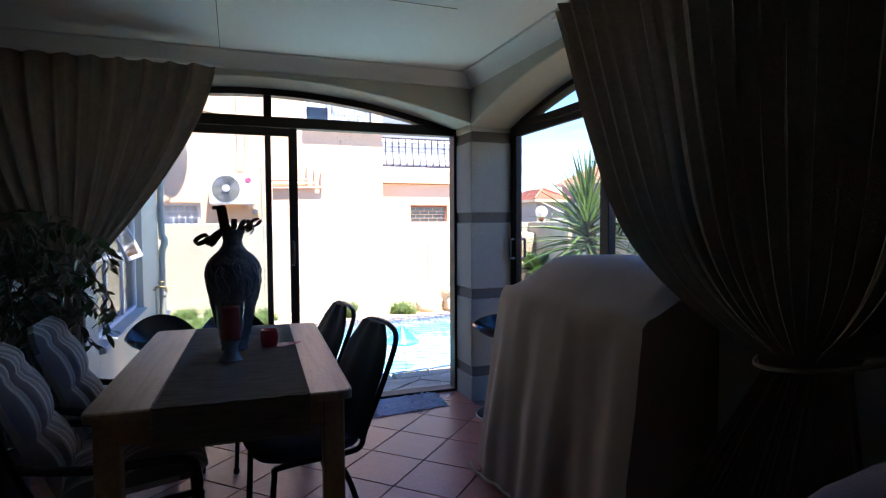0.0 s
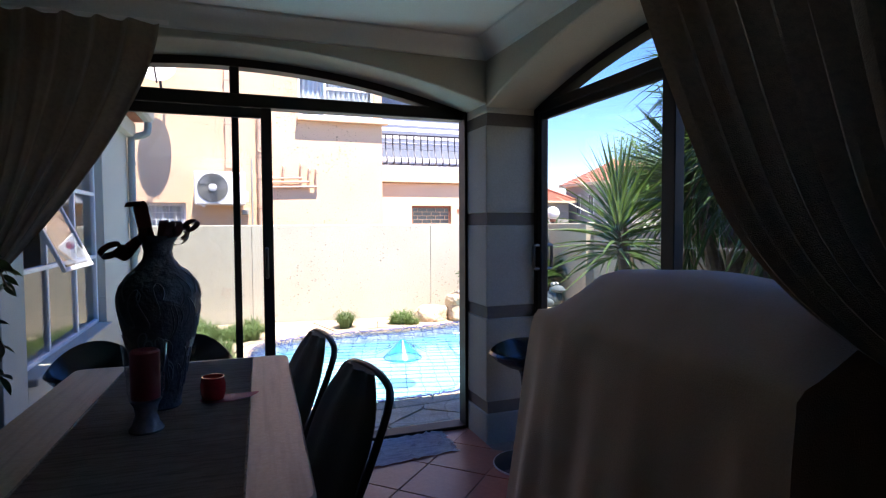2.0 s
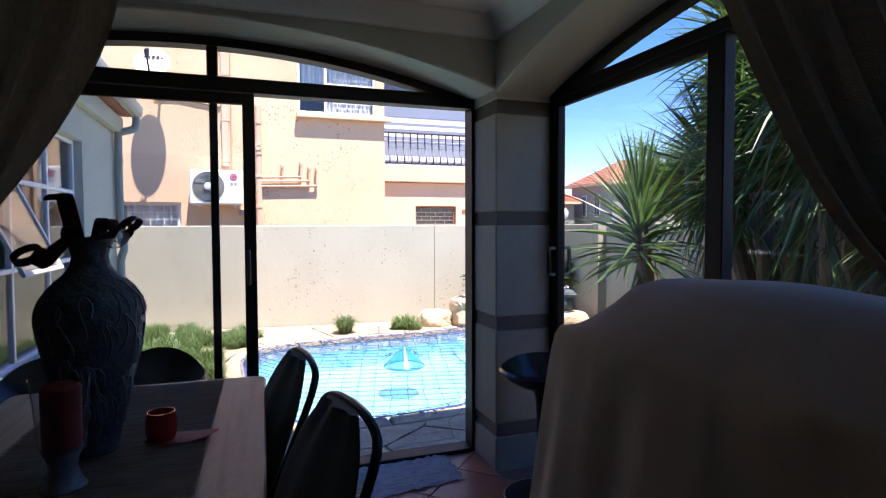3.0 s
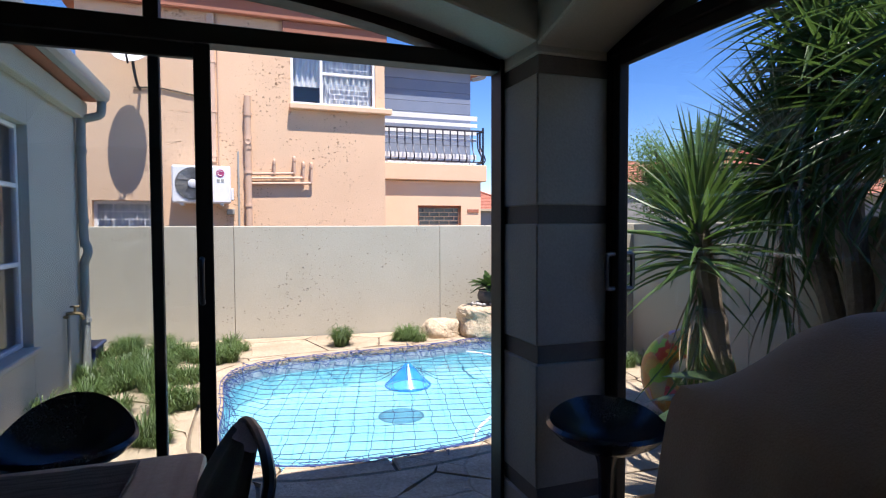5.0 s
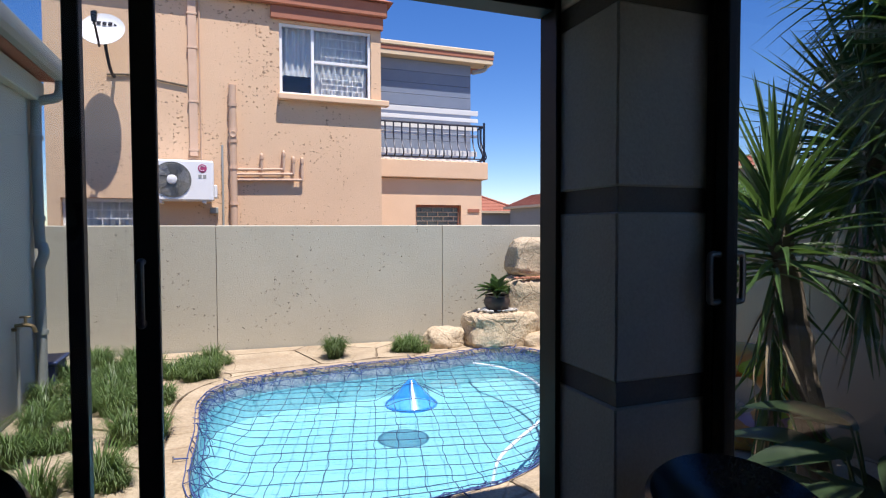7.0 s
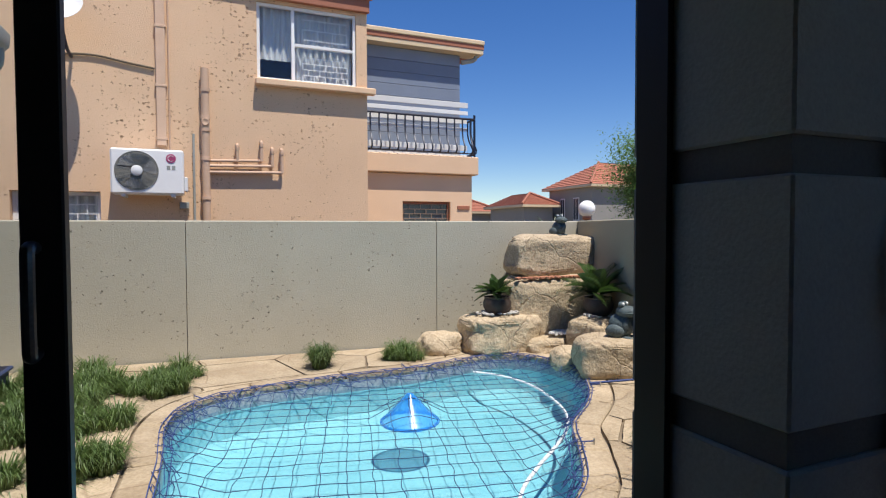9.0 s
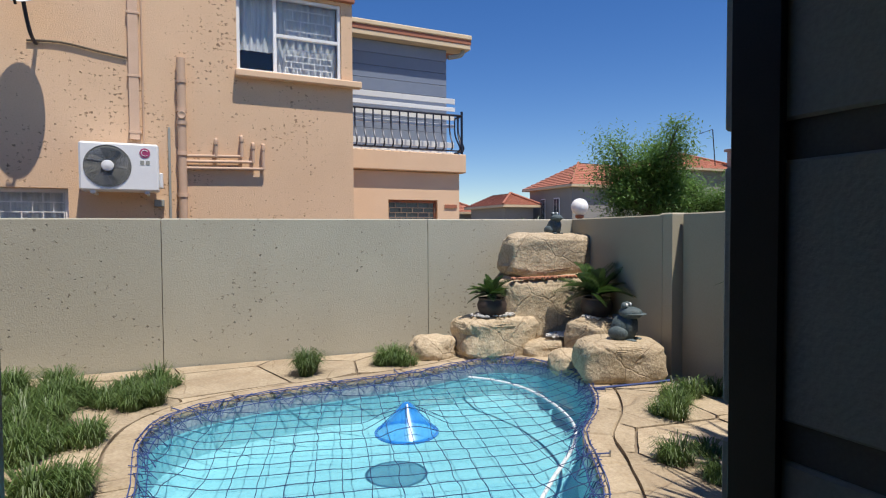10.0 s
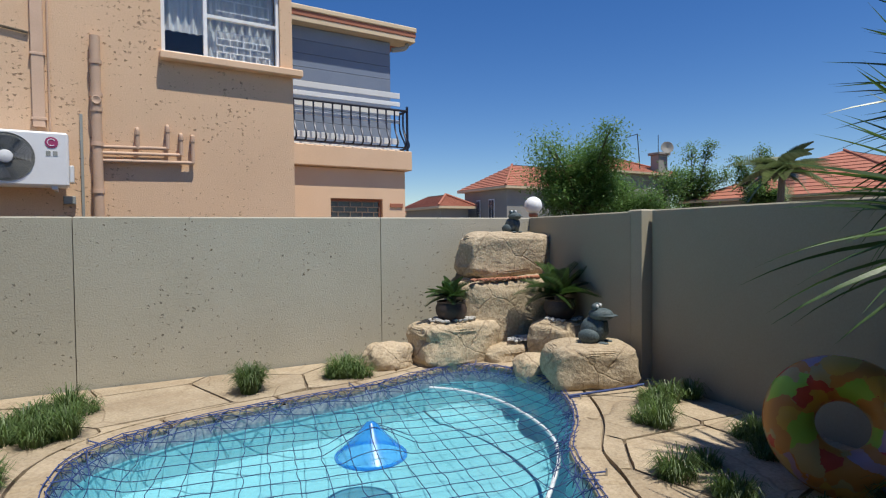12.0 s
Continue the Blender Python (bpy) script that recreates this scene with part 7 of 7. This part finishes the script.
# ---- distance ----
def hip_house(name, x0, x1, y0, y1, eave, ridge, label, windows=(), over=0.5):
    h = thing(name, label, "house")
    part("wall", boxed((x0, y0, -0.05), (x1, y1, eave)), M_FAR_WALL, h)
    part("fascia", boxed((x0 - over, y0 - over, eave - 0.05), (x1 + over, y1 + over, eave + 0.16), 0.02), M_CREAM, h, "pale fascia")
    t = bmesh.new()
    w = min(x1 - x0, y1 - y0) / 2
    q_ = [(x0 - over, y0 - over), (x1 + over, y0 - over), (x1 + over, y1 + over), (x0 - over, y1 + over)]
    # courses of tiles step down the slope
    rows = 12
    if x1 - x0 >= y1 - y0:
        ra, rb = Vector((x0 + w, (y0 + y1) / 2)), Vector((x1 - w, (y0 + y1) / 2))
        inner = [ra, rb, rb, ra]
    else:
        ra, rb = Vector(((x0 + x1) / 2, y0 + w)), Vector(((x0 + x1) / 2, y1 - w))
        inner = [ra, ra, rb, rb]
    prev = None
    for k in range(rows + 1):
        u = k / rows
        loop = [Vector(a).lerp(b, u) for a, b in zip(q_, inner)]
        z = eave + 0.16 + (ridge - eave - 0.16) * u
        low = [t.verts.new((p.x, p.y, z + (0.0 if k == 0 else -0.03))) for p in loop]
        top = [t.verts.new((p.x, p.y, z + 0.03)) for p in loop]
        for j in range(4):
            t.faces.new((low[j], low[(j + 1) % 4], top[(j + 1) % 4], top[j]))
            if prev:
                t.faces.new((prev[j], prev[(j + 1) % 4], low[(j + 1) % 4], low[j]))
        prev = top
    part("roof", t, M_ROOF, h, "red tiled hipped roof", False)
    for a, b in ((q_[0], inner[0]), (q_[1], inner[1])):
        part("hip_ridge", tube(bmesh.new(), [(a[0], a[1], eave + 0.22), (b[0], b[1], ridge + 0.06)], 0.11, 6), M_ROOF, h)
    for x, z0, z1, wd in windows:
        wn_ = part("window", boxed((x, y0 - 0.06, z0), (x + wd, y0 - 0.002, z1), 0.02), M_WHITE, h, "white-framed window")
        part("pane", boxed((x + 0.08, y0 - 0.075, z0 + 0.08), (x + wd / 2 - 0.04, y0 - 0.062, z1 - 0.08)), M_FARGLASS, wn_)
        part("pane", boxed((x + wd / 2 + 0.04, y0 - 0.075, z0 + 0.08), (x + wd - 0.08, y0 - 0.062, z1 - 0.08)), M_FARGLASS, wn_)
    return h


hip_house("far_house", 29.0, 40.0, 40.0, 46.0, 4.9, 7.2, "distant grey house with a red tiled hipped roof")
for y, wd in ((41.6, 0.8), (43.6, 0.6)):
    wn_ = part("window", boxed((28.94, y, 2.2), (28.998, y + wd, 4.1), 0.02), M_WHITE, bpy.data.objects["far_house"], "white-framed window")
    part("pane", boxed((28.925, y + 0.07, 2.28), (28.938, y + wd / 2 - 0.03, 4.02)), M_FARGLASS, wn_)
    part("pane", boxed((28.925, y + wd / 2 + 0.03, 2.28), (28.938, y + wd - 0.07, 4.02)), M_FARGLASS, wn_)
hip_house("far_house", 40.6, 51.0, 41.0, 50.0, 6.9, 9.1, "distant two-level house with a red tiled roof", ((43.5, 3.8, 5.6, 1.2), (47.5, 3.8, 5.6, 1.2)))
hip_house("far_house", 25.2, 28.0, 44.0, 50.0, 3.4, 4.6, "distant low house with an orange tiled roof")
hip_house("far_house", 48.5, 78.0, 19.0, 37.0, 3.9, 8.3, "long tan house with a terracotta tiled hip roof", (), 0.7)
hip_house("far_house", 20.5, 27.5, 53.0, 60.0, 3.1, 5.2, "distant low house with a red tiled roof")
chim = thing("chimney", "brick chimney with an aerial and a round dish", "chimney")
part("stack", boxed((48.7, 40.6, 6.6), (50.1, 41.6, 8.9), 0.05), M_FAR_WALL, chim)
part("cap", boxed((48.5, 40.4, 8.9), (50.3, 41.8, 9.15), 0.04), M_FAR_WALL, chim)
part("dish", lathe(bmesh.new(), [(0.001, 0), (0.4, 0.06), (0.62, 0.2), (0.6, 0.22), (0.001, 0.04)], 20, pose(49.8, 40.5, 9.6, 80, 0, -40)), M_FAR_WALL, chim)
part("aerial", tube(bmesh.new(), [(47.0, 41.5, 7.4), (46.6, 41.5, 10.9)], 0.05, 5), M_STEEL_BLACK, chim)
part("aerial_arm", tube(bmesh.new(), [(46.6, 41.5, 10.9), (44.6, 41.3, 10.3)], 0.035, 5), M_STEEL_BLACK, chim)
part("aerial", tube(bmesh.new(), [(49.4, 41.2, 9.1), (49.4, 41.2, 11.0)], 0.035, 5), M_STEEL_BLACK, chim)


def tree(base, height, spread, seed, label, n_limb=11, leaves=5200, size=0.16, low=0.35):
    """A tapered trunk that forks into limbs and a loose crown of small leaf sprays."""
    tr_ = thing("tree", label, "tree")
    r_ = random.Random(seed)
    b = Vector(base)
    fork = b + Vector((0, 0, height * 0.32))
    bm = tube(bmesh.new(), smooth_line([b, b.lerp(fork, 0.5) + Vector((0.1, 0, 0)), fork], 5), [0.2 - 0.008 * i for i in range(11)], 8)
    ends = []
    for k in range(n_limb):
        a = k * 2.4 + r_.uniform(-0.3, 0.3)
        rr = spread * r_.uniform(0.35, 1.0)
        e = fork + Vector((math.cos(a) * rr, math.sin(a) * rr, height * r_.uniform(low - 0.32, 0.66)))
        mid = fork.lerp(e, 0.5) + Vector((0, 0, 0.25 * spread * 0.4))
        line = smooth_line([fork, mid, e], 5)
        tube(bm, line, [0.10 - 0.0075 * i for i in range(11)], 6)
        for j in (4, 6, 8, 10):
            ends.append((line[j], spread * r_.uniform(0.20, 0.40)))
    part("trunk", bm, M_BARK, tr_)
    t = bmesh.new()
    for k in range(leaves):
        c, rad = ends[k % len(ends)]
        d = Vector((r_.gauss(0, 0.5), r_.gauss(0, 0.5), r_.gauss(0, 0.38))) * rad
        p = c + d
        o = Vector((r_.uniform(-1, 1), r_.uniform(-1, 1), r_.uniform(-0.6, 0.4))).normalized() * size * r_.uniform(0.7, 1.6)
        s = o.cross(Vector((r_.uniform(-0.3, 0.3), r_.uniform(-0.3, 0.3), 1))).normalized() * size * 0.22
        t.faces.new([t.verts.new(q_) for q_ in (p, p + o * 0.45 + s, p + o, p + o * 0.45 - s)])
    part("crown", t, M_TREE, tr_, "loose crown of fine feathery leaves", False)
    return tr_


tree((21.9, 24.9, 0), 6.6, 3.1, 3, "feathery green tree with an uneven crown", 26, 42000, 0.17, 0.3)
tree((25.6, 24.2, 0), 4.6, 3.0, 6, "low spreading green tree", 15, 20000, 0.17, 0.25)
tree((48.9, 37.0, 0), 9.4, 3.0, 8, "distant green tree beyond the roofs", 14, 12000, 0.3, 0.42)
tree((45.5, 29.0, 0), 8.8, 2.0, 12, "slender green tree beside the tiled roof", 12, 9000, 0.25, 0.45)
palm = thing("palm_tree", "palm with arching fronds in front of a tiled roof", "palm tree")
part("trunk", tube(bmesh.new(), [(33.2, 21.0, -0.05), (33.3, 21.0, 2.4), (33.5, 21.0, 4.4)], [0.25, 0.2, 0.16], 10), M_BARK, palm)
mes = [mesh_of("frond", frond(2.3, d, 40, 0.035), M_PALM, False) for d in (0.5, 0.8, 1.15)]
rng = random.Random(14)
for k in range(30):
    ob = new("frond", mes[k % 3])
    ob.parent = palm
    a, el = k * 2.4, rng.uniform(0.1, 1.2)
    ob.matrix_world = direct((33.5, 21.0, 4.4), (math.cos(a) * math.cos(el), math.sin(a) * math.cos(el), math.sin(el)), 0, rng.uniform(0.8, 1.1))
bush = thing("hedge_bush", "spiky green bush beyond the garden wall", "bush")
me_s = mesh_of("leaf", blade(0.9, 0.06, 5, 0.25), M_CYCAD)
for k in range(40):
    ob = new("leaf", me_s)
    ob.parent = bush
    a, el = k * 2.4, rng.uniform(0.1, 1.3)
    ob.matrix_world = direct((13.4 + rng.uniform(-0.3, 0.3), 22.5, 1.35), (math.cos(a) * math.cos(el), math.sin(a) * math.cos(el), math.sin(el)), 0, rng.uniform(0.7, 1.1))
part("trunk", tube(bmesh.new(), [(13.4, 22.5, -0.05), (13.4, 22.5, 1.4)], 0.12, 8), M_BARK, bush)


# ---- floor tiles, laid on the diagonal ----
TS = 0.362
floor_ob = bpy.data.objects["floor"]
me_t = mesh_of("tile", boxed((-TS / 2 + 0.003, -TS / 2 + 0.003, -0.004), (TS / 2 - 0.003, TS / 2 - 0.003, 0.006), 0.0025), M_TILE)
tm = pose(1.063, 3.185, FLOOR - 0.006, 0, 0, 45)
rest = bmesh.new()
count = 0
cells = sorted(((i, j) for i in range(-18, 12) for j in range(-18, 12)), key=lambda c: abs(c[0]) + abs(c[1]))
for i, j in cells:
    p = tm @ Vector(((i + 0.5) * TS, (j + 0.5) * TS, 0))
    if -2.8 < p.x < 1.62 and -2.0 < p.y < 4.3:
        if count < 260:
            ob = new("tile", me_t)
            ob.parent = floor_ob
            ob.matrix_world = Matrix.Translation(p) @ tm.to_3x3().to_4x4()
            count += 1
    elif -3.2 < p.x < 2.0 and -2.4 < p.y < 4.65:
        # edge tiles are cut to the walls
        t = bmesh.new()
        box(t, (-TS / 2 + 0.003, -TS / 2 + 0.003, -0.004), (TS / 2 - 0.003, TS / 2 - 0.003, 0.006))
        bmesh.ops.transform(t, matrix=Matrix.Translation(p) @ tm.to_3x3().to_4x4(), verts=t.verts)
        for co_, no in (((1.767, 0, 0), (1, 0, 0)), ((-2.998, 0, 0), (-1, 0, 0)), ((0, 4.438, 0), (0, 1, 0)), ((0, -2.198, 0), (0, -1, 0))):
            bmesh.ops.bisect_plane(t, geom=list(t.verts) + list(t.edges) + list(t.faces), plane_co=co_, plane_no=no, clear_outer=True)
        weld(rest, t)
part("cut_tiles", rest, M_TILE, floor_ob, "cut edge tiles", False)


# ---- paving ----
def clip_half(poly, a, n):
    """The part of a polygon on the far side of a line through a from n."""
    out = []
    for p, q_ in zip(poly, poly[1:] + poly[:1]):
        dp, dq = (p - a).dot(n), (q_ - a).dot(n)
        if dp <= 0:
            out.append(p)
        if dp * dq < 0:
            out.append(p + (q_ - p) * (dp / (dp - dq)))
    return out


pave = thing("paving", "irregular sandstone flagstones and coping round the pool", "paving", kind="structure")
# coping stones along the pool's edge
step = 6
for s0 in range(0, NE, step):
    idx = [s0 + k for k in range(step + 1)]
    inn = [pushed(i, 0.0) for i in idx]
    outr = [pushed(i, 0.20 + 0.006 * noise.noise(Vector((i * 0.4, 2, 0)))) for i in idx]
    gap = 0.008
    inn[0], inn[-1] = inn[0].lerp(inn[1], gap / 0.08), inn[-1].lerp(inn[-2], gap / 0.08)
    outr[0], outr[-1] = outr[0].lerp(outr[1], gap / 0.08), outr[-1].lerp(outr[-2], gap / 0.08)
    q_ = [(p.x, p.y) for p in inn + outr[::-1]]
    part("coping_stone", prism(bmesh.new(), q_, -0.055, 0.006 + 0.006 * noise.noise(Vector((s0, 1, 0))), 0.012), M_SLAB, pave)
rng = random.Random(17)
seeds = []
for gx in range(-5, 9):
    for gy in range(0, 10):
        x = -1.4 + (gx + 4.5) * 0.92 + rng.uniform(-0.24, 0.24) + (0.3 if gy % 2 else 0)
        y = 4.55 + gy * 0.80 + rng.uniform(-0.2, 0.2)
        seeds.append(Vector((x, y)))
for s in seeds:
    poly = [Vector(p) for p in ((-2.2, 4.58), (5.3, 4.58), (5.3, 10.3), (-2.2, 10.3))]
    for o in seeds:
        d = o - s
        if 0 < d.length < 2.2:
            poly = clip_half(poly, s + d * 0.5 - d.normalized() * 0.008, d.normalized())
    if len(poly) < 3:
        continue
    # stay inside the walls, and clear of the coping
    poly = clip_half(poly, Vector((1, n_wall_y(1) - 0.03)), Vector((0.09, 1)).normalized())
    poly = clip_half(poly, Vector((4.62, 5.62)), Vector((1.96, -0.36)).normalized()) if len(poly) > 2 else poly
    poly = clip_half(poly, Vector((-0.94, 0)), Vector((-1, 0))) if len(poly) > 2 and s.y < 8.7 else poly
    if len(poly) < 3:
        continue
    fine = []
    for p, q_ in zip(poly, poly[1:] + poly[:1]):
        n = max(1, int((q_ - p).length / 0.09))
        for k in range(n):
            fine.append(p.lerp(q_, k / n))
    out, drop = [], 0
    for p in fine:
        d, i = from_edge(p.x, p.y)
        if inside_pool(p.x, p.y) or d < 0.216:
            out.append(pushed(i, 0.216 + 0.008 * noise.noise(Vector((i * 0.3, 7, 0)))))
            drop += 1
        else:
            w = 0.012 * noise.noise(Vector((p.x * 9, p.y * 9, 0)))
            out.append(p + (p - s).normalized() * (w - 0.004))
    if drop > len(fine) * 0.88:
        continue
    clean = []
    for p in out:
        if not clean or (p - clean[-1]).length > 0.02:
            clean.append(p)
    a_ = sum(p.x * q_.y - q_.x * p.y for p, q_ in zip(clean, clean[1:] + clean[:1])) / 2
    if len(clean) < 4 or abs(a_) < 0.012:
        continue
    h = 0.004 + 0.006 * noise.noise(Vector((s.x * 3, s.y * 3, 4)))
    part("flagstone", prism(bmesh.new(), [(p.x, p.y) for p in clean], -0.06, h, 0.0), M_SLAB, pave)
